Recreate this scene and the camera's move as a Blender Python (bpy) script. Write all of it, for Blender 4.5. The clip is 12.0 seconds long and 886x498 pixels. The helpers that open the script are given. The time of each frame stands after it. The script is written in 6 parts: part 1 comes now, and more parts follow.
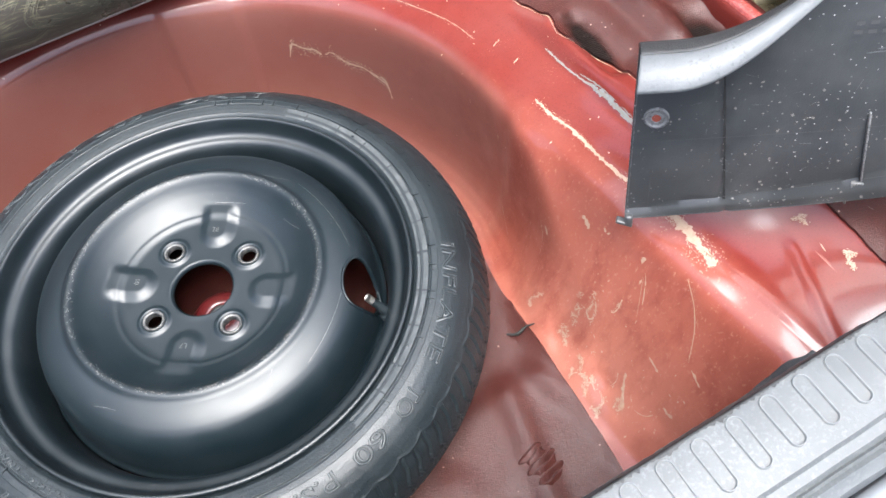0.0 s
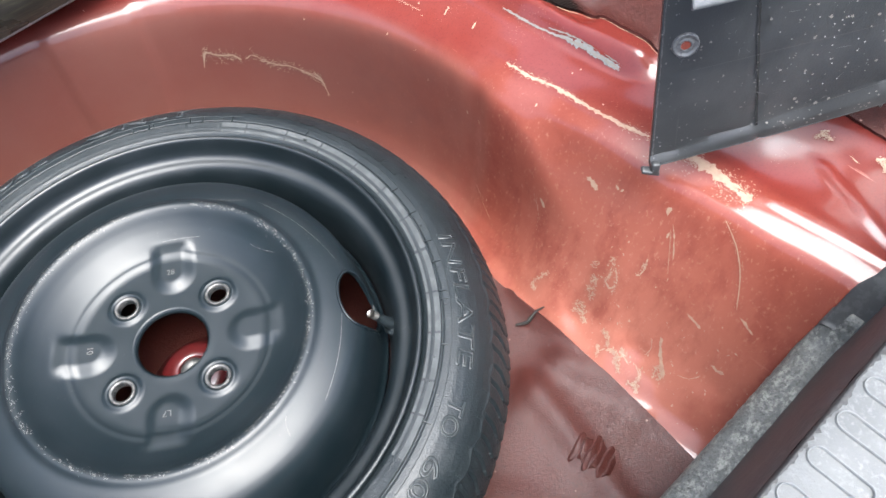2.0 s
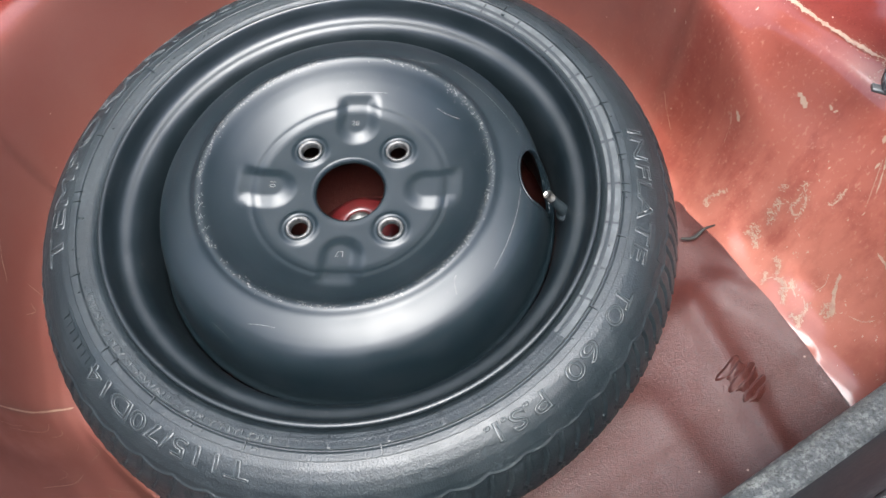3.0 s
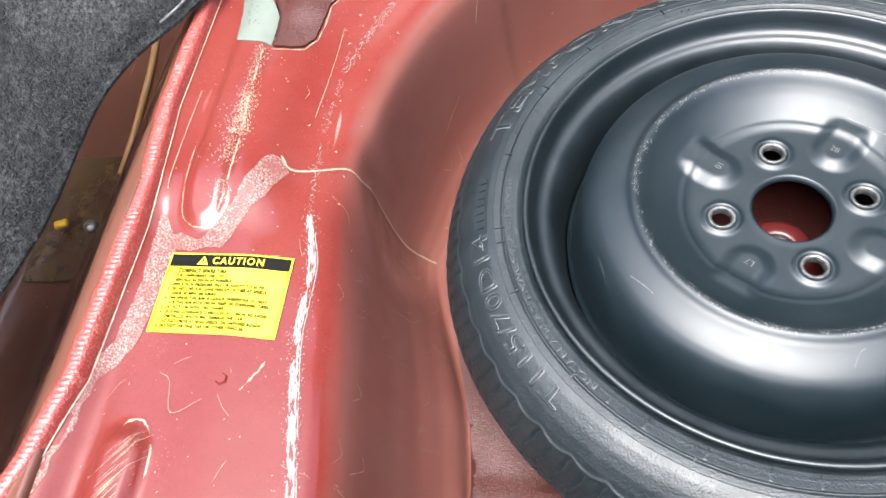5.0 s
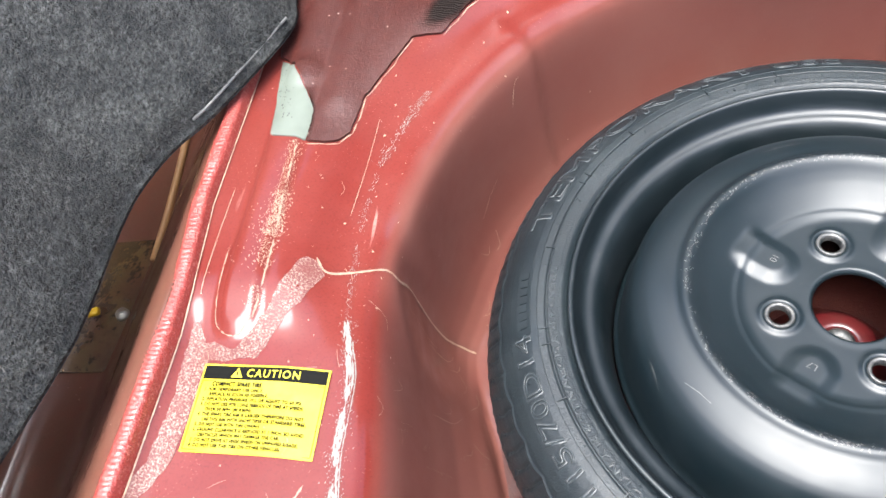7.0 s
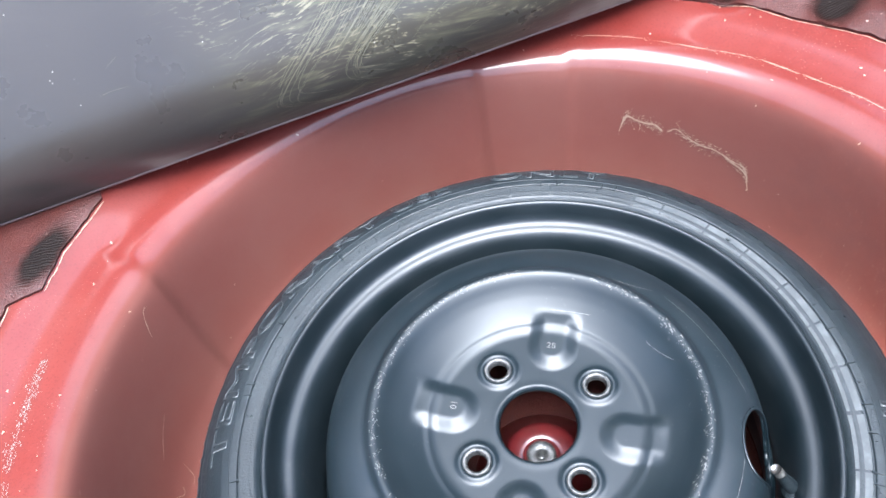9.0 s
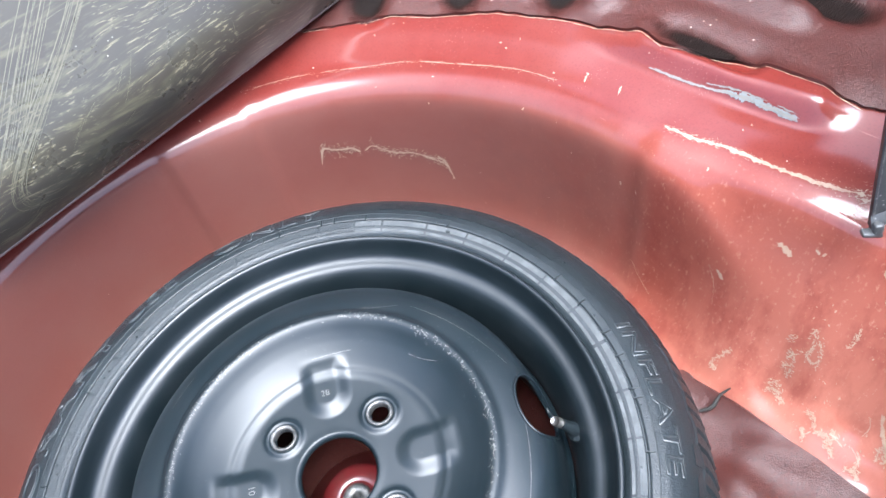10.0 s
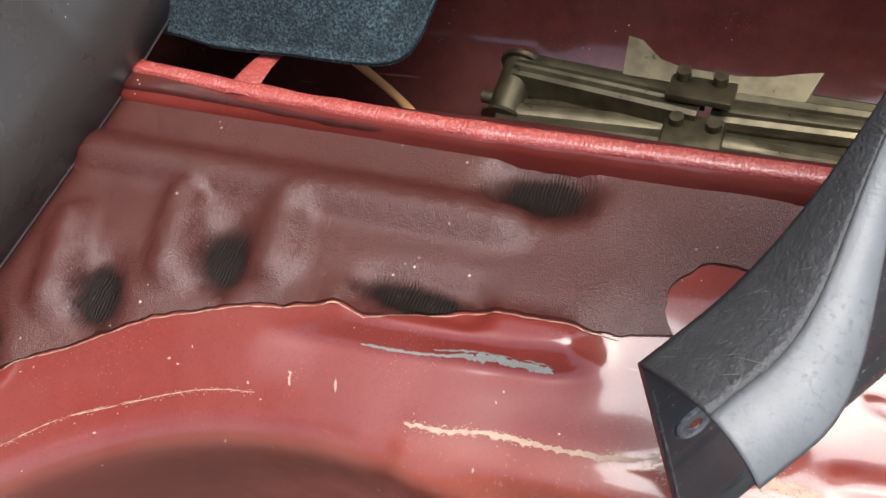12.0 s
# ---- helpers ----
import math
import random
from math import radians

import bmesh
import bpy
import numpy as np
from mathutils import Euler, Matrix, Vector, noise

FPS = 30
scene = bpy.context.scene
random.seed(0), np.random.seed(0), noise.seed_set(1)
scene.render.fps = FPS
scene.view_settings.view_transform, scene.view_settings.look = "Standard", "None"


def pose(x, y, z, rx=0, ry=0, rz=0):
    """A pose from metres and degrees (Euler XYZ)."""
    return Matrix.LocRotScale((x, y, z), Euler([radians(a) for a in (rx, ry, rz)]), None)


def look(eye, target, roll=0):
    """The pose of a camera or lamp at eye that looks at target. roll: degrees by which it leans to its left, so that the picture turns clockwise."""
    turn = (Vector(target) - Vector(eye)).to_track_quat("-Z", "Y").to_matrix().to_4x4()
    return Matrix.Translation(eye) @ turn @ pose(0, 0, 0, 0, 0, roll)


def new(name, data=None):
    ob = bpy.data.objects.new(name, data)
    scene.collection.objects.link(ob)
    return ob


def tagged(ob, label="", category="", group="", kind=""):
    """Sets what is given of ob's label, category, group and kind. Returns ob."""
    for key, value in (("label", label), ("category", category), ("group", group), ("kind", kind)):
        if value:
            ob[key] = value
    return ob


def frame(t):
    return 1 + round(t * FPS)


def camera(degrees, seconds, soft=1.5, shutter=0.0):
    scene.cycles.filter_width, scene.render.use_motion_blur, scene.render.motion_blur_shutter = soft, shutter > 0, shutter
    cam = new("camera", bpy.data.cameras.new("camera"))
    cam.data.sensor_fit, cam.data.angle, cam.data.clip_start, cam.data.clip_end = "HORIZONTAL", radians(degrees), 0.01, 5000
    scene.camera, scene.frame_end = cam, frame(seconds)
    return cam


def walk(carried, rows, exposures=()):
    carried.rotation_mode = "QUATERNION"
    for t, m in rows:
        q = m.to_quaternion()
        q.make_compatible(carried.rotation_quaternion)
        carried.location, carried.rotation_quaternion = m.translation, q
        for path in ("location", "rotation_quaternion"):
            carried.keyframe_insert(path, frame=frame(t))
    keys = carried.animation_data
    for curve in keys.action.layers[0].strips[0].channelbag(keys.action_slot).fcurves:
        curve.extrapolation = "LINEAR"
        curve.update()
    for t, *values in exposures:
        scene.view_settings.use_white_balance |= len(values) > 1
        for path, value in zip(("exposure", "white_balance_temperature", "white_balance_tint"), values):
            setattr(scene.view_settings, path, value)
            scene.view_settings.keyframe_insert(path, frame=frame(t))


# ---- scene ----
cam = camera(58.06, 12.0, soft=1.6)
PATH = [
    (0, (0.0557, -0.4395, 0.6083), (0.1586, -0.1913, 0.1866), -8.49),
    (0.5, (0.0688, -0.4354, 0.5684), (0.1761, -0.1770, 0.1540), -9.88),
    (1, (0.0668, -0.4099, 0.5512), (0.1908, -0.1559, 0.1387), -8.93),
    (1.5, (0.0571, -0.3816, 0.5449), (0.2137, -0.1536, 0.1284), -7.11),
    (2, (-0.0113, -0.3533, 0.5407), (0.1560, -0.1453, 0.1179), -5.70),
    (2.5, (-0.0618, -0.3354, 0.5181), (0.0711, -0.1293, 0.0823), -6.05),
    (2.7, (-0.0735, -0.3377, 0.5193), (0.0443, -0.1291, 0.0804), -6.96),
    (4.3, (-0.0953, -0.3575, 0.5141), (-0.1303, -0.0987, 0.0877), -13.74),
    (4.5, (-0.1076, -0.3526, 0.5109), (-0.1717, -0.0933, 0.0882), -14.69),
    (5, (-0.1366, -0.3486, 0.5011), (-0.2318, -0.0911, 0.0832), -16.14),
    (5.5, (-0.1559, -0.3435, 0.4952), (-0.2654, -0.0890, 0.0790), -17.28),
    (6, (-0.1608, -0.3321, 0.4945), (-0.2778, -0.0751, 0.0818), -17.97),
    (6.5, (-0.1575, -0.3165, 0.4993), (-0.2758, -0.0533, 0.0909), -18.46),
    (6.7, (-0.1552, -0.3092, 0.5054), (-0.2728, -0.0428, 0.0990), -18.89),
    (8.3, (-0.1085, -0.2573, 0.5137), (-0.1439, 0.0584, 0.1276), -13.14),
    (8.5, (-0.0991, -0.2517, 0.5115), (-0.1136, 0.0664, 0.1259), -12.74),
    (9, (-0.0768, -0.2314, 0.5118), (-0.0232, 0.0767, 0.1216), -13.31),
    (9.5, (-0.0555, -0.2368, 0.5143), (0.0608, 0.0449, 0.1179), -16.28),
    (10, (-0.0325, -0.2491, 0.5178), (0.1333, -0.0007, 0.1168), -15.71),
    (10.5, (-0.0191, -0.2595, 0.5231), (0.1788, -0.0400, 0.1198), -14.36),
    (11, (-0.0020, -0.2686, 0.5227), (0.2202, -0.0753, 0.1186), -12.86),
    (11.5, (0.0512, -0.2519, 0.5243), (0.2829, -0.0682, 0.1211), -14.33),
    (11.8, (0.1333, -0.2097, 0.5169), (0.3675, -0.0407, 0.1088), -16.24),
    (12, (0.2081, -0.1742, 0.4968), (0.4456, -0.0168, 0.0859), -17.31),
]
# the phone's own exposure and white balance drift along the way
EXPOSURES = [(0, 1.80, 6400, 10), (2.7, 1.67, 6400, 10), (4.3, 1.93, 6400, 10), (6.7, 1.82, 6500, 10), (8.3, 2.08, 5750, 10), (10, 2.01, 5850, 10), (11.2, 1.87, 5950, 10), (11.7, 1.44, 6250, 10), (12.0, 1.10, 6600, 10)]
walk(cam, [(t, look(eye, target, roll)) for t, eye, target, roll in PATH], EXPOSURES)

# ---- light ----
SUN_EL, SUN_AZ = radians(75), radians(190)   # azimuth clockwise from +y: a wide bright patch of cloud over the open boot
world = bpy.data.worlds.new("sky")
scene.world = world
world.use_nodes = True
wn = world.node_tree.nodes
sky = wn.new("ShaderNodeTexSky")
sky.sky_type = "NISHITA"
sky.sun_disc = False
sky.sun_elevation, sky.sun_rotation = SUN_EL, SUN_AZ
sky.air_density, sky.dust_density, sky.ozone_density = 1.0, 5.0, 1.0
wn["Background"].inputs["Strength"].default_value = 0.26
world.node_tree.links.new(sky.outputs[0], wn["Background"].inputs["Color"])
sun = new("sun", bpy.data.lights.new("sun", "SUN"))
sun.data.energy, sun.data.angle, sun.data.color = 3.25, radians(46), (0.88, 0.96, 1.0)
sun_dir = Vector((math.sin(SUN_AZ) * math.cos(SUN_EL), math.cos(SUN_AZ) * math.cos(SUN_EL), math.sin(SUN_EL)))
sun.matrix_world = look(sun_dir * 5, (0, 0, 0))


# ---- materials ----
DEPTH = 0.72   # all paints and plastics here are old and dark


def shader(name, base, rough=0.5, metal=0.0, spec=0.5, coat=0.0):
    """A Principled material; returns it with its tree helpers."""
    m = bpy.data.materials.new(name)
    m.use_nodes = True
    p = m.node_tree.nodes["Principled BSDF"]
    p.inputs["Base Color"].default_value = (*[DEPTH * c for c in base], 1)
    p.inputs["Roughness"].default_value = rough
    p.inputs["Metallic"].default_value = metal
    p.inputs["Specular IOR Level"].default_value = spec
    p.inputs["Coat Weight"].default_value = coat
    p.inputs["Coat Roughness"].default_value = 0.07
    return m


def node(m, kind, **values):
    n = m.node_tree.nodes.new(kind)
    for key, value in values.items():
        n.inputs[key.replace("_", " ")].default_value = value
    return n


def place(m, stretch=(1, 1, 1)):
    """World-size coordinates, stretched along the axes."""
    geo = m.node_tree.nodes.new("ShaderNodeNewGeometry")
    mp = m.node_tree.nodes.new("ShaderNodeMapping")
    mp.inputs["Scale"].default_value = stretch
    m.node_tree.links.new(geo.outputs["Position"], mp.inputs["Vector"])
    return mp.outputs[0]


def grain(m, scale, detail=4.0, rough=0.55, stretch=(1, 1, 1)):
    n = node(m, "ShaderNodeTexNoise", Scale=scale, Detail=detail, Roughness=rough)
    m.node_tree.links.new(place(m, stretch), n.inputs["Vector"])
    return n.outputs["Fac"]


def dots(m, scale, stretch=(1, 1, 1)):
    n = node(m, "ShaderNodeTexVoronoi", Scale=scale)
    m.node_tree.links.new(place(m, stretch), n.inputs["Vector"])
    return n.outputs["Distance"]


def swirl(m, scale, squeeze, bend):
    """Fine fibres drawn out along x and bent into swirls."""
    n = node(m, "ShaderNodeTexNoise", Scale=scale, Detail=3.0, Roughness=0.6)
    warp = node(m, "ShaderNodeTexNoise", Scale=float(bend), Detail=2.0)
    t = m.node_tree
    t.links.new(place(m), warp.inputs["Vector"])
    mul = t.nodes.new("ShaderNodeVectorMath")
    mul.operation = "MULTIPLY_ADD"
    mul.inputs[1].default_value = (0.0, 0.07, 0.07)
    t.links.new(warp.outputs["Color"], mul.inputs[0])
    t.links.new(place(m, (squeeze, 1, 1)), mul.inputs[2])
    t.links.new(mul.outputs[0], n.inputs["Vector"])
    return n.outputs["Fac"]


def ramp(m, fac, low, high, a=0.0, b=1.0):
    n = node(m, "ShaderNodeMapRange", From_Min=low, From_Max=high, To_Min=a, To_Max=b)
    n.clamp = True
    m.node_tree.links.new(fac, n.inputs["Value"])
    return n.outputs[0]


def times(m, a, b):
    n = m.node_tree.nodes.new("ShaderNodeMath")
    n.operation = "MULTIPLY"
    for k, v in enumerate((a, b)):
        if isinstance(v, (int, float)):
            n.inputs[k].default_value = v
        else:
            m.node_tree.links.new(v, n.inputs[k])
    return n.outputs[0]


def tint(m, fac, colour):
    """Mixes a colour over the base colour by fac."""
    p, t = m.node_tree.nodes["Principled BSDF"], m.node_tree
    n = t.nodes.new("ShaderNodeMix")
    n.data_type = "RGBA"
    base = p.inputs["Base Color"]
    if base.is_linked:
        t.links.new(base.links[0].from_socket, n.inputs[6])
    else:
        n.inputs[6].default_value = base.default_value
    n.inputs[7].default_value = (*[DEPTH * c for c in colour], 1)
    t.links.new(fac, n.inputs[0])
    t.links.new(n.outputs[2], base)


def gloss(m, fac, low, high):
    m.node_tree.links.new(ramp(m, fac, 0.3, 0.7, low, high), m.node_tree.nodes["Principled BSDF"].inputs["Roughness"])


def relief(m, fac, height, strength=1.0):
    t = m.node_tree
    b = t.nodes.new("ShaderNodeBump")
    b.inputs["Strength"].default_value, b.inputs["Distance"].default_value = strength, height
    t.links.new(fac, b.inputs["Height"])
    n = t.nodes["Principled BSDF"].inputs["Normal"]
    if n.is_linked:
        t.links.new(n.links[0].from_socket, b.inputs["Normal"])
    t.links.new(b.outputs[0], n)


def red_paint(name, base, dust=0.30, rough=(0.34, 0.55)):
    m = shader(name, base, 0.25, 0.0, 0.10, 0.62)
    m.node_tree.nodes["Principled BSDF"].inputs["Coat Roughness"].default_value = 0.10
    tint(m, ramp(m, grain(m, 9), 0.40, 0.75, 0.0, dust), (0.27, 0.105, 0.085))
    tint(m, ramp(m, grain(m, 70, 6), 0.45, 0.8, 0.0, 0.25), (0.16, 0.030, 0.024))
    tint(m, times(m, ramp(m, dots(m, 130), 0.10, 0.06), ramp(m, grain(m, 14), 0.60, 0.68)), (0.72, 0.58, 0.50))
    tint(m, times(m, ramp(m, grain(m, 160, 3, 0.5, (1, 0.06, 0.3)), 0.70, 0.74, 0, 0.6), ramp(m, grain(m, 7), 0.52, 0.60)), (0.42, 0.22, 0.18))
    tint(m, ramp(m, grain(m, 650, 3), 0.52, 0.70, 0.0, 0.35), tuple(0.55 * c for c in base))
    tint(m, times(m, ramp(m, dots(m, 420), 0.16, 0.08, 0, 0.6), ramp(m, grain(m, 22), 0.52, 0.66)), (0.34, 0.18, 0.14))
    gloss(m, grain(m, 30, 5), *rough)
    relief(m, grain(m, 18, 2), 0.0016, 0.4)
    relief(m, grain(m, 55, 3), 0.0004, 0.4)
    relief(m, grain(m, 420, 2), 0.0002, 0.15)
    return m


M = {}
M["paint"] = red_paint("red paint", (0.125, 0.0170, 0.0125), 0.15)


def thin_coat(m):
    """The thin brownish coat sprayed on the well's curved wall, as far as a step in it."""
    t = m.node_tree
    geo, sep = t.nodes.new("ShaderNodeNewGeometry"), t.nodes.new("ShaderNodeSeparateXYZ")
    t.links.new(geo.outputs["Position"], sep.inputs[0])

    def calc(kind, a, b=0.0):
        n = t.nodes.new("ShaderNodeMath")
        n.operation = kind
        for k, v in enumerate((a, b)):
            if isinstance(v, (int, float)):
                n.inputs[k].default_value = v
            else:
                t.links.new(v, n.inputs[k])
        return n.outputs[0]

    x, y = sep.outputs[0], sep.outputs[1]
    ahead, back = calc("MAXIMUM", y, 0.0), calc("MAXIMUM", calc("MULTIPLY", y, -1.0), 0.0)
    far = calc("ADD", calc("SQRT", calc("ADD", calc("MULTIPLY", x, x), calc("MULTIPLY", ahead, ahead))), calc("MULTIPLY", back, 0.137))
    far = calc("ADD", far, ramp(m, grain(m, 25, 4), 0.3, 0.7, -0.002, 0.002))
    inside = ramp(m, far, 0.323, 0.309)
    side = calc("MAXIMUM", ramp(m, y, -0.045, -0.030), ramp(m, x, 0.05, -0.05))
    tint(m, calc("MULTIPLY", calc("MULTIPLY", inside, side), ramp(m, grain(m, 12), 0.3, 0.7, 0.60, 0.85)), (0.165, 0.070, 0.055))


thin_coat(M["paint"])
# the floor's paint recipe with a much darker base
M["maroon"] = red_paint("dark maroon paint", (0.042, 0.0095, 0.0080), 0.10, (0.35, 0.5))
M["wing"] = red_paint("thin olive brown paint", (0.105, 0.045, 0.030), 0.12, (0.3, 0.45))
m = M["mat"] = shader("brown damping sheet", (0.050, 0.0120, 0.0092), 0.5, 0, 0.32, 0.0)
tint(m, ramp(m, grain(m, 12), 0.4, 0.7, 0, 0.5), (0.066, 0.0175, 0.0132))
tint(m, ramp(m, grain(m, 420, 4), 0.5, 0.7, 0, 0.6), (0.024, 0.010, 0.008))
tint(m, times(m, ramp(m, dots(m, 90), 0.11, 0.05), ramp(m, grain(m, 20), 0.55, 0.62)), (0.45, 0.33, 0.28))
gloss(m, grain(m, 60, 5), 0.30, 0.48)
relief(m, grain(m, 1000, 2), 0.0009, 0.65)
relief(m, grain(m, 330, 3), 0.0008, 0.4)
relief(m, grain(m, 60, 3), 0.0012, 0.35)


def oval_tint(m, spots, colour, strength=0.92, inner=0.72, jog_size=0.18):
    """Soft-edged ovals of colour (x, y, rx, ry, turn in degrees) with a wavering outline."""
    t = m.node_tree
    total = None
    jog = node(m, "ShaderNodeTexNoise", Scale=60.0, Detail=4.0)
    t.links.new(place(m), jog.inputs["Vector"])
    for x, y, rx, ry, turn in spots:
        geo = t.nodes.new("ShaderNodeNewGeometry")
        mp = t.nodes.new("ShaderNodeMapping")
        mp.vector_type = "TEXTURE"
        mp.inputs["Location"].default_value = (x, y, 0.085)
        mp.inputs["Rotation"].default_value = (0, 0, radians(turn))
        mp.inputs["Scale"].default_value = (rx, ry, 0.6)
        t.links.new(geo.outputs["Position"], mp.inputs["Vector"])
        n = t.nodes.new("ShaderNodeVectorMath")
        n.operation = "LENGTH"
        t.links.new(mp.outputs[0], n.inputs[0])
        add = t.nodes.new("ShaderNodeMath")
        add.operation = "ADD"
        t.links.new(n.outputs["Value"], add.inputs[0])
        t.links.new(ramp(m, jog.outputs["Fac"], 0.3, 0.7, -jog_size, jog_size), add.inputs[1])
        one = ramp(m, add.outputs[0], inner, 1.08, 1.0, 0.0)
        if total is None:
            total = one
        else:
            mx = t.nodes.new("ShaderNodeMath")
            mx.operation = "MAXIMUM"
            t.links.new(total, mx.inputs[0])
            t.links.new(one, mx.inputs[1])
            total = mx.outputs[0]
    tint(m, times(m, total, strength), colour)
    return total


# dust on the right well wall, painted paler to stand in for missing light
dusty = oval_tint(M["paint"], [(0.300, -0.19, 0.065, 0.31, 8)], (0.29, 0.086, 0.057), strength=0.66, inner=0.45, jog_size=0.06)
oval_tint(M["paint"], [(0.268, -0.225, 0.060, 0.19, 6)], (0.42, 0.175, 0.125), strength=0.55, inner=0.30, jog_size=0.04)
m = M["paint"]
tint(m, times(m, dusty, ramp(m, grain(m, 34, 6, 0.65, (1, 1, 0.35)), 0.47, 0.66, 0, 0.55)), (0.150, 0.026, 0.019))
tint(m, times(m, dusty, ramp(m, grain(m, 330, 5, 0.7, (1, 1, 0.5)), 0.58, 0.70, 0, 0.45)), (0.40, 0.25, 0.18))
worn = oval_tint(M["mat"], [(0.499, -0.066, 0.021, 0.042, 4), (0.406, -0.012, 0.014, 0.046, -4), (0.408, 0.126, 0.030, 0.022, 20), (0.362, 0.200, 0.028, 0.022, 25), (0.306, 0.266, 0.026, 0.022, 30), (-0.293, 0.238, 0.014, 0.036, -38), (-0.392, 0.112, 0.007, 0.026, 8)], (0.0055, 0.0055, 0.0048), inner=0.55, jog_size=0.10)
M["mat"].node_tree.links.new(ramp(M["mat"], worn, 0.0, 0.8, 0.30, 0.05), M["mat"].node_tree.nodes["Principled BSDF"].inputs["Specular IOR Level"])
bands = node(M["mat"], "ShaderNodeTexWave", Scale=135.0, Distortion=6.0, Detail=2.0)
bands.bands_direction = "Y"
M["mat"].node_tree.links.new(place(M["mat"]), bands.inputs["Vector"])
relief(M["mat"], times(M["mat"], worn, bands.outputs["Fac"]), 0.0009, 0.4)
m = M["coarse"] = shader("black coarse sheet", (0.006, 0.006, 0.005), 0.9)
tint(m, ramp(m, grain(m, 300, 3), 0.5, 0.75, 0, 0.5), (0.016, 0.011, 0.009))
relief(m, grain(m, 480, 2, 0.5, (1, 0.35, 1)), 0.003, 1)
m = M["steel"] = shader("black painted steel", (0.0042, 0.0096, 0.0126), 0.3, 0.0, 0.38, 0.10)
tint(m, ramp(m, grain(m, 20), 0.4, 0.75, 0, 0.45), (0.012, 0.018, 0.022))
tint(m, times(m, ramp(m, grain(m, 260, 3), 0.66, 0.74, 0, 0.6), ramp(m, grain(m, 12), 0.50, 0.64)), (0.05, 0.053, 0.053))
m.node_tree.nodes["Principled BSDF"].inputs["Coat Roughness"].default_value = 0.24
gloss(m, grain(m, 40, 5), 0.37, 0.47)
relief(m, grain(m, 900, 2), 0.0001, 0.2)
m = M["rim"] = shader("satin black rim steel", (0.0040, 0.0078, 0.0098), 0.4, 0.0, 0.50)
tint(m, ramp(m, grain(m, 20), 0.4, 0.75, 0, 0.5), (0.012, 0.018, 0.022))
tint(m, times(m, ramp(m, grain(m, 300, 3), 0.62, 0.72, 0, 0.7), ramp(m, grain(m, 12), 0.48, 0.62)), (0.06, 0.06, 0.058))
gloss(m, grain(m, 40, 5), 0.34, 0.46)
relief(m, grain(m, 900, 2), 0.0001, 0.3)
m = M["rubber"] = shader("dusty tyre rubber", (0.0066, 0.0108, 0.0130), 0.5, 0, 0.42)
tint(m, ramp(m, grain(m, 14), 0.35, 0.7, 0, 0.5), (0.0150, 0.0215, 0.0240))
tint(m, ramp(m, grain(m, 190, 5), 0.5, 0.8, 0, 0.5), (0.027, 0.037, 0.042))
tint(m, times(m, ramp(m, grain(m, 340, 4), 0.56, 0.66), ramp(m, grain(m, 24), 0.48, 0.64, 0, 0.45)), (0.062, 0.072, 0.075))
gloss(m, grain(m, 50, 5), 0.34, 0.52)
relief(m, grain(m, 700, 3), 0.0005, 0.7)
# lighter than the tyre: the glint on the letters' edges is in the colour
m = M["letters"] = shader("lightened raised rubber", (0.021, 0.028, 0.031), 0.40)
tint(m, ramp(m, grain(m, 260, 4), 0.45, 0.7, 0, 0.6), (0.05, 0.05, 0.05))
m = M["band"] = shader("worn rubber band", (0.034, 0.040, 0.042), 0.5)
tint(m, ramp(m, grain(m, 80, 5), 0.45, 0.7, 0, 0.8), (0.085, 0.092, 0.093))
relief(m, grain(m, 500, 3), 0.0004, 0.6)
m = M["bare"] = shader("bare worn metal", (0.55, 0.53, 0.49), 0.3, 0.9)
tint(m, ramp(m, grain(m, 300, 4), 0.5, 0.7, 0, 0.6), (0.25, 0.19, 0.14))
M["boss"] = shader("deep red painted boss", (0.070, 0.0075, 0.008), 0.3, 0, 0.5, 0.5)
tint(M["boss"], ramp(M["boss"], grain(M["boss"], 120, 4), 0.5, 0.7, 0, 0.6), (0.05, 0.012, 0.01))
M["lining"] = shader("dull maroon lid lining", (0.050, 0.020, 0.018), 0.85, 0, 0.15)
M["void"] = shader("black inside", (0.004, 0.004, 0.004), 0.9)
m = M["chip"] = shader("chipped primer", (0.31, 0.215, 0.150), 0.65)
tint(m, ramp(m, grain(m, 250, 4), 0.45, 0.6, 0, 0.6), (0.25, 0.13, 0.095))
m = M["primer"] = shader("pale grey primer", (0.175, 0.165, 0.148), 0.7)
tint(m, ramp(m, grain(m, 160, 4), 0.5, 0.65, 0, 0.7), (0.14, 0.135, 0.12))
relief(m, grain(m, 400, 3), 0.0006, 0.7)
m = M["grey_primer"] = shader("blue grey primer", (0.17, 0.185, 0.18), 0.6)
tint(m, ramp(m, grain(m, 300, 4), 0.5, 0.65, 0, 0.7), (0.10, 0.107, 0.10))
m = M["grit"] = shader("gritty glue residue", (0.105, 0.020, 0.015), 0.55)
tint(m, ramp(m, grain(m, 750, 4, 0.7), 0.50, 0.58, 0, 0.9), (0.27, 0.205, 0.165))
tint(m, ramp(m, grain(m, 60, 4), 0.50, 0.62, 0, 0.65), (0.115, 0.020, 0.015))
relief(m, grain(m, 700, 2), 0.0006, 0.8)
m = M["patch"] = shader("pale green grey coating", (0.125, 0.145, 0.12), 0.55)
tint(m, ramp(m, grain(m, 40, 5), 0.4, 0.7, 0, 0.6), (0.09, 0.108, 0.085))
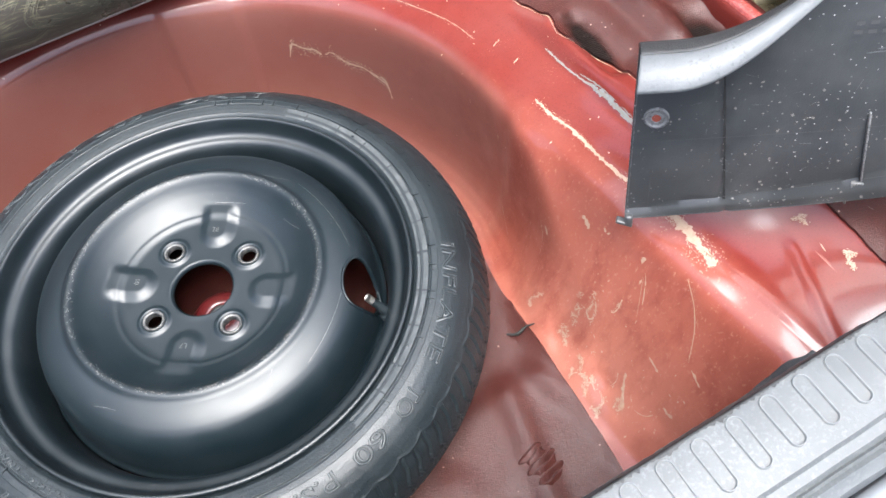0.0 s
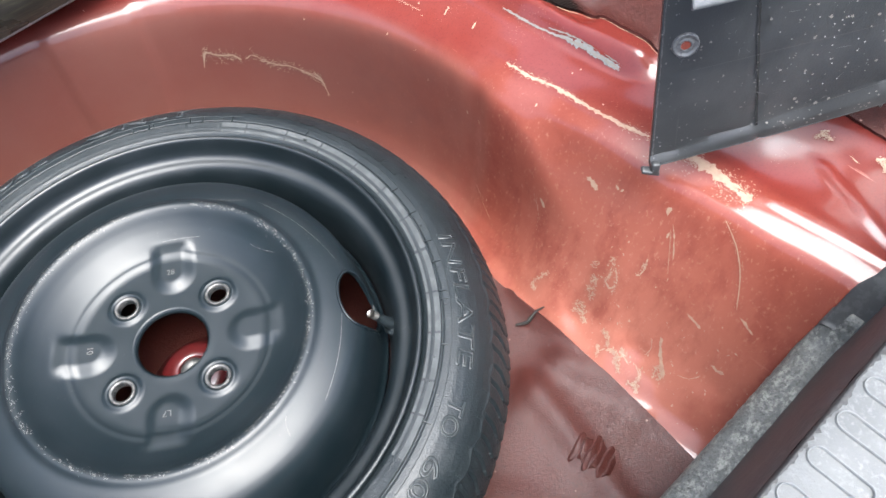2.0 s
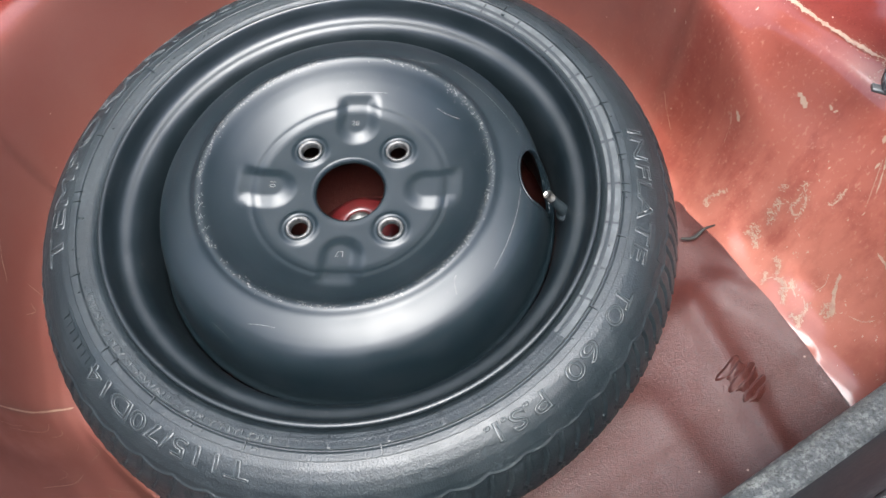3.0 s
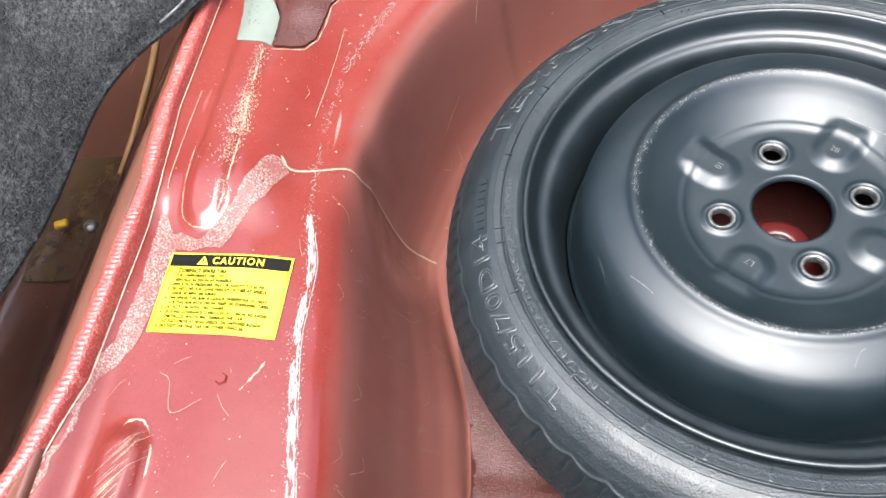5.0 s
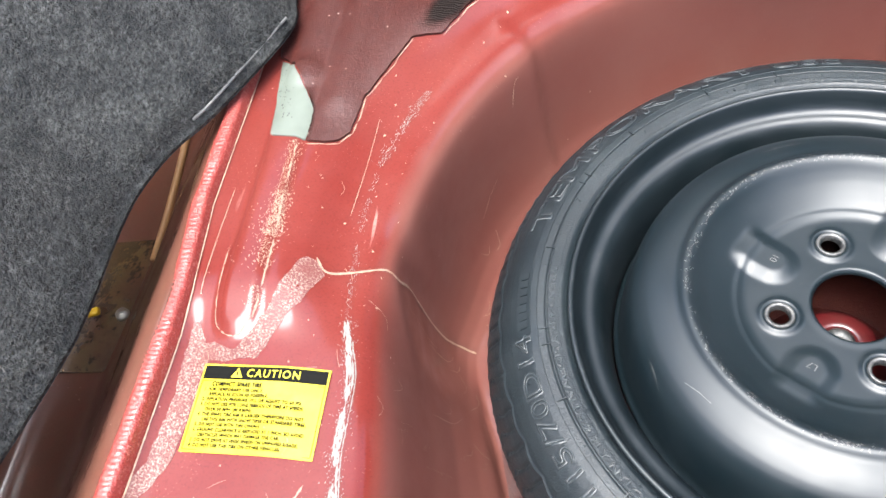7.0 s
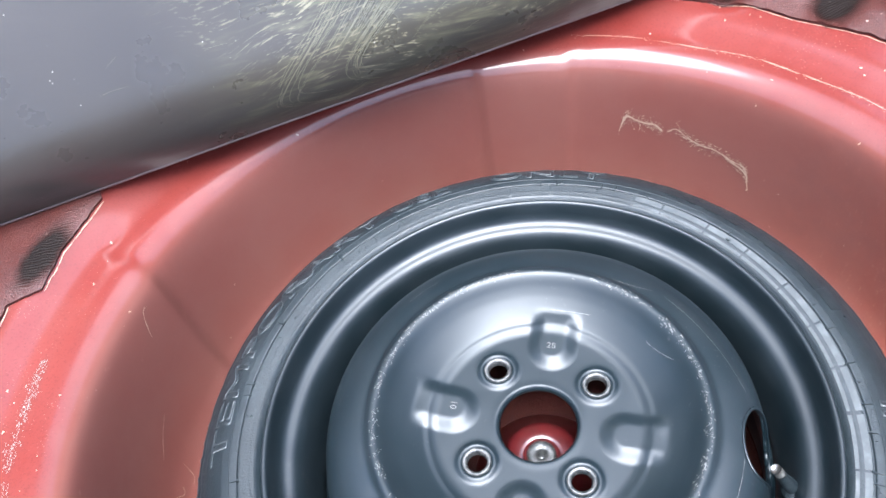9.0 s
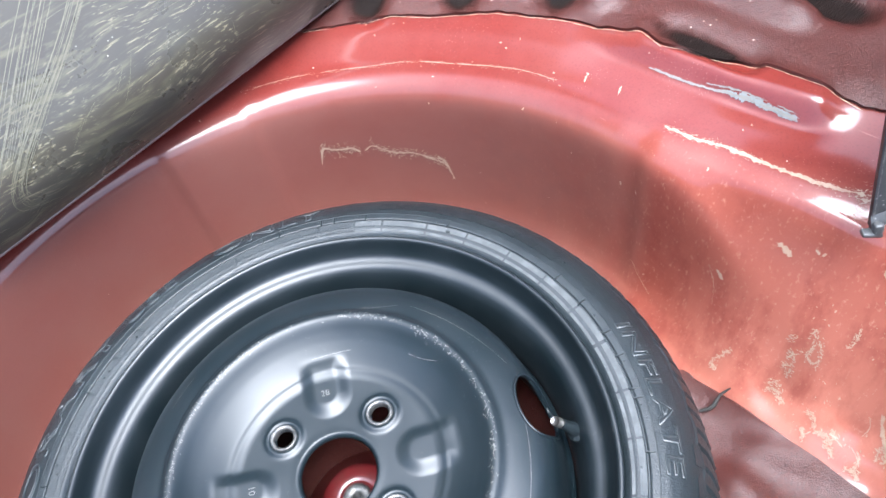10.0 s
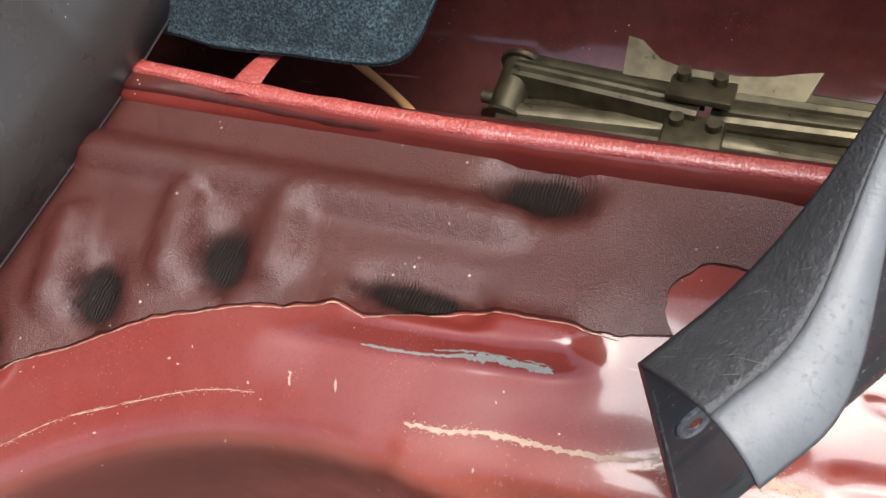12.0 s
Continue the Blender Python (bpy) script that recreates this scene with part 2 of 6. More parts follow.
tint(m, times(m, ramp(m, dots(m, 160), 0.16, 0.1), ramp(m, grain(m, 25), 0.55, 0.6)), (0.12, 0.13, 0.11))
m = M["sealer"] = shader("seam sealer painted red", (0.25, 0.030, 0.024), 0.4, 0, 0.5, 0.3)
tint(m, ramp(m, grain(m, 500, 3), 0.5, 0.68, 0, 0.75), (0.40, 0.16, 0.13))
relief(m, grain(m, 600, 3), 0.0012, 0.8)
m = M["board"] = shader("scratched dark hardboard", (0.034, 0.0295, 0.0265), 0.4, 0, 0.38)
tint(m, ramp(m, grain(m, 6), 0.4, 0.7, 0, 0.7), (0.040, 0.0345, 0.030))
where = node(m, "ShaderNodeSeparateXYZ")
m.node_tree.links.new(place(m), where.inputs[0])
rubbed = times(m, ramp(m, where.outputs[0], -0.16, -0.04), ramp(m, where.outputs[0], 0.34, 0.22))
# the board's broad sheen, put into the colour of its rubbed middle
tint(m, times(m, ramp(m, grain(m, 15, 5), 0.38, 0.58, 0.2, 0.8), rubbed), (0.050, 0.046, 0.034))
tint(m, times(m, times(m, ramp(m, swirl(m, 240, 0.10, 5), 0.50, 0.66, 0, 0.8), ramp(m, grain(m, 8), 0.42, 0.56)), rubbed), (0.105, 0.098, 0.062))
tint(m, times(m, times(m, ramp(m, swirl(m, 560, 0.05, 7), 0.57, 0.66, 0, 0.85), ramp(m, grain(m, 12), 0.45, 0.57)), rubbed), (0.21, 0.19, 0.125))
tint(m, times(m, ramp(m, dots(m, 150), 0.10, 0.05), ramp(m, grain(m, 30), 0.58, 0.64)), (0.4, 0.38, 0.33))
gloss(m, grain(m, 20, 5), 0.24, 0.38)
relief(m, grain(m, 160, 4, 0.6, (0.3, 1, 1)), 0.0005, 0.4)
M["vinyl"] = shader("glossy dark vinyl edge", (0.10, 0.075, 0.07), 0.3, 0, 0.7)
M["hem"] = shader("pale felt hem", (0.16, 0.16, 0.155), 0.9)
m = M["carpet"] = shader("charcoal felt carpet", (0.023, 0.023, 0.022), 0.95, 0, 0.2)
tint(m, ramp(m, grain(m, 480, 4, 0.6, (1, 0.5, 0.7)), 0.36, 0.70), (0.115, 0.118, 0.116))
tint(m, ramp(m, grain(m, 130, 5), 0.44, 0.64, 0, 0.6), (0.030, 0.031, 0.031))
tint(m, ramp(m, grain(m, 38, 5, 0.7), 0.42, 0.62, 0, 0.75), (0.020, 0.021, 0.022))
relief(m, grain(m, 600, 3), 0.004, 1)
relief(m, grain(m, 110, 4), 0.006, 0.8)
m = M["pile"] = shader("grey felt fibres", (0.040, 0.040, 0.037), 0.9, 0, 0.25)
rnd = m.node_tree.nodes.new("ShaderNodeNewGeometry")
tint(m, ramp(m, rnd.outputs["Random Per Island"], 0.35, 1.0), (0.118, 0.119, 0.112))
tint(m, ramp(m, grain(m, 46, 5, 0.7), 0.44, 0.60, 0, 0.8), (0.026, 0.026, 0.025))
m = M["blue_carpet"] = shader("blue grey felt carpet", (0.016, 0.026, 0.032), 0.95, 0, 0.2)
tint(m, ramp(m, grain(m, 520, 4), 0.42, 0.64), (0.09, 0.135, 0.155))
tint(m, ramp(m, grain(m, 60, 5, 0.7), 0.42, 0.62, 0, 0.6), (0.018, 0.026, 0.030))
relief(m, grain(m, 600, 3), 0.004, 1)
m = M["trim"] = shader("black moulded plastic", (0.031, 0.0335, 0.035), 0.36)
tint(m, times(m, ramp(m, dots(m, 210), 0.14, 0.06), ramp(m, grain(m, 12), 0.46, 0.56)), (0.40, 0.39, 0.37))
tint(m, ramp(m, grain(m, 25, 5), 0.45, 0.75, 0, 0.6), (0.062, 0.064, 0.064))
gloss(m, grain(m, 30, 4), 0.3, 0.5)
relief(m, grain(m, 800, 2), 0.0003, 0.4)
m = M["bevel"] = shader("dusty smooth grey plastic", (0.090, 0.095, 0.098), 0.5, 0, 0.4)
tint(m, ramp(m, grain(m, 60, 5), 0.45, 0.7, 0, 0.6), (0.125, 0.132, 0.136))
tint(m, times(m, ramp(m, grain(m, 420, 4), 0.55, 0.68, 0, 0.5), ramp(m, grain(m, 30), 0.48, 0.6)), (0.03, 0.03, 0.03))
relief(m, grain(m, 500, 4), 0.0005, 0.6)
m = M["felt"] = shader("dark grained plastic ledge", (0.014, 0.0145, 0.015), 0.65)
tint(m, ramp(m, grain(m, 300, 4, 0.6, (1, 1, 0.3)), 0.5, 0.7, 0, 0.6), (0.042, 0.043, 0.042))
tint(m, ramp(m, grain(m, 40, 4), 0.5, 0.7, 0, 0.6), (0.030, 0.031, 0.032))
relief(m, grain(m, 600, 3), 0.001, 0.7)
m = M["plate"] = shader("grey sill plastic", (0.068, 0.073, 0.074), 0.5)
tint(m, ramp(m, grain(m, 35, 5), 0.4, 0.7, 0, 0.5), (0.108, 0.114, 0.115))
tint(m, ramp(m, grain(m, 700, 4, 0.7), 0.52, 0.66, 0, 0.45), (0.075, 0.079, 0.078))
tint(m, times(m, ramp(m, grain(m, 420, 5, 0.7), 0.52, 0.66, 0, 0.6), ramp(m, grain(m, 16), 0.42, 0.58)), (0.165, 0.172, 0.171))
relief(m, grain(m, 900, 4), 0.0003, 0.5)
# paler than the plate, so that the rib outlines stand out
m = M["rib"] = shader("pale grey rib plastic", (0.118, 0.124, 0.125), 0.5)
tint(m, ramp(m, grain(m, 300, 5, 0.7), 0.5, 0.64, 0, 0.75), (0.09, 0.094, 0.093))
m = M["seal"] = shader("dirty rubber strip", (0.075, 0.082, 0.078), 0.55)
tint(m, ramp(m, grain(m, 190, 5, 0.7, (0.6, 1, 1)), 0.47, 0.60, 0, 0.85), (0.25, 0.26, 0.235))
tint(m, ramp(m, grain(m, 26, 4), 0.45, 0.62, 0, 0.7), (0.085, 0.092, 0.088))
tint(m, ramp(m, grain(m, 380, 4, 0.7), 0.50, 0.60, 0, 0.75), (0.035, 0.037, 0.034))
relief(m, grain(m, 300, 4), 0.0016, 0.9)
m = M["cap"] = shader("dark grey rubber", (0.045, 0.049, 0.050), 0.6)
tint(m, ramp(m, grain(m, 160, 5), 0.48, 0.64, 0, 0.7), (0.085, 0.09, 0.088))
relief(m, grain(m, 500, 3), 0.0006, 0.6)
M["bumper"] = shader("pale silver bumper plastic", (0.34, 0.36, 0.39), 0.3, 0.2)
relief(M["bumper"], grain(M["bumper"], 40, 3), 0.0005, 0.2)
m = M["yellow"] = shader("yellow label vinyl", (0.56, 0.47, 0.010), 0.35)
tint(m, ramp(m, grain(m, 40, 4), 0.5, 0.75, 0, 0.35), (0.58, 0.54, 0.10))
M["ink"] = shader("black ink", (0.008, 0.008, 0.007), 0.5, 0, 0.03)
M["yellow_ink"] = shader("yellow print", (0.56, 0.48, 0.02), 0.4)
m = M["jack"] = shader("olive zinc plated steel", (0.092, 0.077, 0.045), 0.32, 0.75)
tint(m, ramp(m, grain(m, 60, 5), 0.4, 0.68, 0, 0.75), (0.035, 0.028, 0.015))
gloss(m, grain(m, 90, 4), 0.26, 0.5)
M["screw"] = shader("zinc screw", (0.55, 0.52, 0.45), 0.35, 0.85)
m = M["olive"] = shader("varnished olive primer", (0.10, 0.066, 0.03), 0.25, 0.0, 0.5, 0.6)
relief(m, grain(m, 45, 3), 0.004, 0.7)
tint(m, ramp(m, grain(m, 120, 4), 0.5, 0.65, 0, 0.7), (0.03, 0.02, 0.012))
tint(m, ramp(m, grain(m, 25, 4), 0.4, 0.65, 0, 0.7), (0.09, 0.035, 0.025))
M["tan"] = shader("tan cable sheath", (0.50, 0.26, 0.10), 0.5)
M["amber"] = shader("yellow plastic clip", (0.80, 0.50, 0.02), 0.35)
m = M["twig"] = shader("dry brown scrap", (0.010, 0.009, 0.007), 0.8)
m = M["score"] = shader("scuffed dark plastic", (0.055, 0.055, 0.055), 0.5)
m = M["scuff"] = shader("pale scuffs in black plastic", (0.12, 0.12, 0.118), 0.5)
tint(m, ramp(m, grain(m, 500, 3), 0.5, 0.62, 0, 0.8), (0.04, 0.04, 0.04))
m = M["ground"] = shader("asphalt", (0.05, 0.05, 0.05), 0.9)
tint(m, ramp(m, grain(m, 60, 5), 0.4, 0.7), (0.08, 0.08, 0.078))
m = M["scratch"] = shader("pale scratches", (0.12, 0.112, 0.075), 0.5)
m = M["seat"] = shader("dull worn bolt seat metal", (0.15, 0.147, 0.140), 0.45, 0.7)
tint(m, ramp(m, grain(m, 260, 4), 0.42, 0.62, 0, 0.8), (0.035, 0.037, 0.038))
m = M["graze"] = shader("light grazes in black paint", (0.125, 0.125, 0.12), 0.5)
tint(m, ramp(m, grain(m, 500, 3), 0.5, 0.62, 0, 0.8), (0.04, 0.04, 0.04))


# ---- mesh helpers ----
def mesh_ob(name, verts, faces, material, parent=None, smooth=True, label=""):
    me = bpy.data.meshes.new(name)
    me.from_pydata([tuple(v) for v in verts], [], faces)
    me.validate()
    me.materials.append(material)
    if smooth:
        me.polygons.foreach_set("use_smooth", [True] * len(me.polygons))
    ob = new(name, me)
    if parent:
        ob.parent = parent
    if label:
        ob["label"] = label
    return ob


def part(name, bm, material, parent=None, label="", smooth=True):
    me = bpy.data.meshes.new(name)
    bmesh.ops.recalc_face_normals(bm, faces=bm.faces)
    bm.to_mesh(me)
    bm.free()
    me.materials.append(material)
    if smooth:
        me.polygons.foreach_set("use_smooth", [True] * len(me.polygons))
    ob = new(name, me)
    if parent:
        ob.parent = parent
    if label:
        ob["label"] = label
    return ob


def thing(name, label, category, group="", kind=""):
    return tagged(new(name), label, category, group, kind)


def sharp(ob, angle=35):
    ob.data.set_sharp_from_angle(angle=radians(angle))
    return ob


def grid_faces(rows, cols, wrap=False, flip=False):
    out = []
    for i in range(rows - 1):
        for j in range(cols if wrap else cols - 1):
            k = (j + 1) % cols
            f = (i * cols + j, i * cols + k, (i + 1) * cols + k, (i + 1) * cols + j)
            out.append(f[::-1] if flip else f)
    return out


def revolve(profile, steps, shape=None):
    """Verts and faces of a profile of (r, z) turned about z; shape(r, z, angle) may move a point."""
    verts = []
    for r, z in profile:
        for k in range(steps):
            a = 2 * math.pi * k / steps
            rr, zz = shape(r, z, a) if shape else (r, z)
            verts.append((rr * math.cos(a), rr * math.sin(a), zz))
    return verts, grid_faces(len(profile), steps, wrap=True)


def dense(points, step):
    """A polyline resampled at about step."""
    out = []
    for a, b in zip(points, points[1:]):
        n = max(1, round(math.dist(a, b) / step))
        out += [tuple(np.array(a) + (np.array(b) - np.array(a)) * k / n) for k in range(n)]
    return out + [tuple(points[-1])]


def smooth_line(points, step):
    """A Catmull-Rom line through points, resampled."""
    p = [np.array(q, float) for q in points]
    p = [2 * p[0] - p[1]] + p + [2 * p[-1] - p[-2]]
    out = []
    for i in range(1, len(p) - 2):
        n = max(2, round(np.linalg.norm(p[i + 1] - p[i]) / step))
        for k in range(n):
            t = k / n
            out.append(tuple(0.5 * (2 * p[i] + (p[i + 1] - p[i - 1]) * t + (2 * p[i - 1] - 5 * p[i] + 4 * p[i + 1] - p[i + 2]) * t * t
                                    + (3 * p[i] - p[i - 1] - 3 * p[i + 1] + p[i + 2]) * t ** 3)))
    return out + [tuple(p[-2])]


def box(bm, size, m, bevel=0.0, segments=2):
    """A bevelled box of that size added to bm at pose m."""
    made = bmesh.ops.create_cube(bm, size=1, matrix=m @ Matrix.Diagonal((*size, 1)))["verts"]
    if bevel:
        edges = list({e for v in made for e in v.link_edges})
        bmesh.ops.bevel(bm, geom=edges, offset=bevel, segments=segments, affect="EDGES", profile=0.5)


def rod(bm, r1, r2, depth, m, segments=24):
    bmesh.ops.create_cone(bm, cap_ends=True, segments=segments, radius1=r1, radius2=r2, depth=depth, matrix=m)


def tube(points, radius, sides=8):
    """Verts and faces of a round tube along points; radius may be a function of the index."""
    verts, pts = [], [Vector(p) for p in points]
    for i, p in enumerate(pts):
        d = (pts[min(i + 1, len(pts) - 1)] - pts[max(i - 1, 0)]).normalized()
        a = d.cross(Vector((0, 0, 1)))
        a = a.normalized() if a.length > 1e-4 else Vector((1, 0, 0))
        b = a.cross(d)
        r = radius(i) if callable(radius) else radius
        verts += [tuple(p + r * (math.cos(2 * math.pi * k / sides) * a + math.sin(2 * math.pi * k / sides) * b)) for k in range(sides)]
    faces = grid_faces(len(pts), sides, wrap=True)
    n = len(verts)
    return verts, faces + [tuple(range(sides)), tuple(range(n - sides, n))[::-1]]


def smoothstep(t):
    t = min(1.0, max(0.0, t))
    return t * t * (3 - 2 * t)


def text_mesh(words, size, spacing=1.0, bold=0.0):
    """Flat outline of words in the built-in font: verts (x, y) and faces, from x = 0 on."""
    cu = bpy.data.curves.new("words", "FONT")
    cu.body, cu.size, cu.space_character, cu.resolution_u = words, 1.0, spacing, 3
    cu.offset = bold
    ob = bpy.data.objects.new("words", cu)
    scene.collection.objects.link(ob)
    bpy.context.view_layer.update()
    me = bpy.data.meshes.new_from_object(ob.evaluated_get(bpy.context.evaluated_depsgraph_get()))
    verts, faces = [tuple(size * c for c in v.co[:2]) for v in me.vertices], [tuple(p.vertices) for p in me.polygons]
    bpy.data.objects.remove(ob)
    bpy.data.curves.remove(cu)
    bpy.data.meshes.remove(me)
    return verts, faces


def text_tubes(words, size, spacing, thick):
    """Raised outlines of words in the built-in font: verts (x, y, z) and faces."""
    cu = bpy.data.curves.new("words", "FONT")
    cu.body, cu.size, cu.space_character, cu.resolution_u = words, size, spacing, 3
    cu.fill_mode, cu.bevel_depth, cu.bevel_resolution = "NONE", thick, 1
    ob = bpy.data.objects.new("words", cu)
    scene.collection.objects.link(ob)
    bpy.context.view_layer.update()
    me = bpy.data.meshes.new_from_object(ob.evaluated_get(bpy.context.evaluated_depsgraph_get()))
    verts, faces = [tuple(v.co) for v in me.vertices], [tuple(p.vertices) for p in me.polygons]
    bpy.data.objects.remove(ob)
    bpy.data.curves.remove(cu)
    bpy.data.meshes.remove(me)
    return verts, faces


# ---- the boot floor as a height over (x, y) ----
FLOOR = -0.106
_t = np.linspace(-1.3, 0.6, 400)
_z = np.interp(_t, [-1.3, -1.0, -0.86, -0.72, -0.62, -0.56, -0.51, -0.485, -0.465, -0.445, -0.42, -0.39, -0.35, -0.30, -0.24, -0.17, -0.09, 0.0, 0.12, 0.3, 0.6],
               [-0.106, -0.106, -0.101, -0.090, -0.074, -0.055, -0.030, 0.0, 0.025, 0.0385, 0.0465, 0.0510, 0.0545, 0.0573, 0.0598, 0.0620, 0.0636, 0.0647, 0.0658, 0.0680, 0.0710])
_z = np.convolve(np.pad(_z, 5, mode="edge"), np.ones(11) / 11, "valid")
_l = np.interp(_t, [-1.3, -1.0, -0.975, -0.93, -0.8, -0.64, -0.5, -0.40, -0.34, -0.29, -0.24, -0.17, -0.09, 0.0, 0.12, 0.6],
               [-0.106, -0.106, -0.097, -0.0885, -0.072, -0.045, -0.010, 0.020, 0.038, 0.0490, 0.0565, 0.0625, 0.0668, 0.0690, 0.0705, 0.072])
_l = np.convolve(np.pad(_l, 5, mode="edge"), np.ones(11) / 11, "valid")
_k = np.interp(_t, [-1.3, -1.05, -0.99, -0.87, -0.76, -0.66, -0.55, -0.4, -0.225, -0.17, -0.05, 0.05, 0.6], [-0.106, -0.106, -0.104, -0.0965, -0.082, -0.064, -0.038, 0.005, 0.057, 0.0655, 0.0700, 0.0715, 0.072])
_k = np.convolve(np.pad(_k, 6, mode="edge"), np.ones(13) / 13, "valid")


def edge_gap(x, y):
    """Signed distance to the well's upper edge (inside is negative), and the width of its wall there."""
    if y >= 0:
        return math.hypot(x, y) - 0.335, 0.058
    if x >= 0:
        return x - 0.335 - 0.12 * min(-y, 0.33), 0.058 + 0.062 * smoothstep(-y / 0.2)
    return -x - 0.335 + 0.137 * min(-y, 0.33), 0.058 + 0.022 * smoothstep(-y / 0.15)


def capsule(x, y, a, b, half, rim):
    """1 on a rounded bar from a to b, falling to 0 over rim."""
    ax, ay, bx, by = *a, *b
    t = min(1, max(0, ((x - ax) * (bx - ax) + (y - ay) * (by - ay)) / ((bx - ax) ** 2 + (by - ay) ** 2)))
    return 1 - smoothstep((math.hypot(x - ax - t * (bx - ax), y - ay - t * (by - ay)) - half) / rim)


BEADS = [  # raised pressings of the deck: start, end, half width, rim, height
    ((-0.405, 0.16), (-0.405, -0.058), 0.009, 0.008, 0.004),
    ((-0.407, -0.232), (-0.412, -0.36), 0.010, 0.008, 0.008),
    ((0.398, 0.03), (0.400, -0.100), 0.010, 0.008, 0.0025),
    ((0.365, -0.262), (0.372, -0.40), 0.003, 0.012, 0.0016),
    ((0.411, -0.268), (0.370, -0.39), 0.001, 0.005, 0.0016),
    ((0.470, 0.30), (0.472, -0.05), 0.005, 0.015, 0.011),
    ((0.392, 0.160), (0.445, 0.176), 0.006, 0.012, 0.011),
    ((0.412, 0.088), (0.450, 0.096), 0.007, 0.012, 0.010),
    ((0.352, 0.232), (0.41, 0.252), 0.006, 0.012, 0.010),
    ((-0.37, 0.30), (-0.37, 0.13), 0.007, 0.010, 0.004),
    ((-0.405, 0.33), (-0.405, 0.16), 0.008, 0.010, 0.004),
]
PITS = [((0.502, -0.045), (0.502, -0.08), 0.014, 0.012, 0.008), ((0.409, 0.015), (0.411, -0.045), 0.009, 0.010, 0.006),
        ((0.400, 0.122), (0.425, 0.132), 0.012, 0.012, 0.008), ((0.355, 0.196), (0.380, 0.207), 0.010, 0.012, 0.007), ((0.300, 0.262), (0.325, 0.275), 0.010, 0.012, 0.006)]


def pan(x, y):
    d, w = edge_gap(x, y)
    a = math.degrees(math.atan2(y, x))
    if y > -0.05:
        rib = smoothstep((a - 58.5) / 2) * (1 - smoothstep((a - 74) / 2)) + smoothstep((a - 136) / 2) * (1 - smoothstep((a - 172) / 6))
        d += 0.0045 * rib * (1 - smoothstep((d - 0.0) / 0.02))
    if x > 0:
        d += 0.004 * (1 - smoothstep((a + 6) / 3)) * (1 - smoothstep(d / 0.02))
    step = smoothstep((y + 0.135) / 0.03) * (1 - smoothstep((y - 0.035) / 0.05)) if x > 0 else 0.0
    rise = 0.014 if x > 0 else 0.014 - 0.010 * smoothstep((-0.03 - y) / 0.05) * smoothstep((x + 0.45) / 0.02)
    knee = smoothstep((-0.045 - y) / 0.11) if x > 0 else 0.0
    left = smoothstep(-y / 0.08) if x < 0 else 0.0
    z = float(np.interp(d / w, _t, _z)) * (1 - knee - left) + float(np.interp(d / w, _t, _k)) * knee + float(np.interp(d / w, _t, _l)) * left + rise * (step * smoothstep((d - 0.036) / 0.017) + (1 - step) * smoothstep((d - 0.005) / (0.09 if x > 0 else 0.05)))
    if d > 0:
        for p, q, half, rim, h in BEADS:
            z += h * capsule(x, y, p, q, half, rim)
        for p, q, half, rim, h in PITS:
            z -= h * capsule(x, y, p, q, half, rim)
    if d > -0.09 and y < 0:
        z += (0.0025 * noise.noise((x * 18, y * 18, 3.1)) + (0.0022 * noise.noise((x * 42, y * 42, 6.1)) if x > 0 and d < -0.03 else 0.0)) * smoothstep((-y) / 0.1) * (1 - 0.8 * smoothstep((-0.30 - x) / 0.03))
    if d < -0.5 * w and y < -0.15:
        z += 0.0045 * smoothstep((-0.175 - y) / 0.025) * (1 - smoothstep((-0.265 - y) / 0.025)) * (1 - smoothstep((d + 1.05 * w) / (0.3 * w)))
    if y < -0.14 and x > 0.2:
        for hx, hy, size in ((0.265, -0.180, 0.013), (0.270, -0.239, 0.017), (0.283, -0.300, 0.007)):
            k = math.exp(-(math.hypot(x - hx, (y - hy) * 0.8) / (1.15 * size)) ** 2 + 0.5 * noise.noise((x * 70, y * 70, 2)))
            z += 0.65 * k * (-0.0845 + 1.1 * (hx - 0.268) + 0.36 * (x - hx) + 0.15 * (y - hy) - z)
    return z


def pan_point(x, y, lift=0.0):
    z, e = pan(x, y), 0.0008
    n = Vector((pan(x - e, y) - pan(x + e, y), pan(x, y - e) - pan(x, y + e), 2 * e)).normalized()
    return Vector((x, y, z)) + lift * n


def outline(points, step, ragged, seed):
    """A closed ragged outline through points."""
    ring = dense([*points, points[0]], step)[:-1]
    return [(x + ragged * noise.noise((x * 90, y * 90, seed)) + 0.5 * ragged * noise.noise((x * 260, y * 260, seed + 5)),
             y + ragged * noise.noise((x * 90, y * 90, seed + 9)) + 0.5 * ragged * noise.noise((x * 260, y * 260, seed + 15))) for x, y in ring]


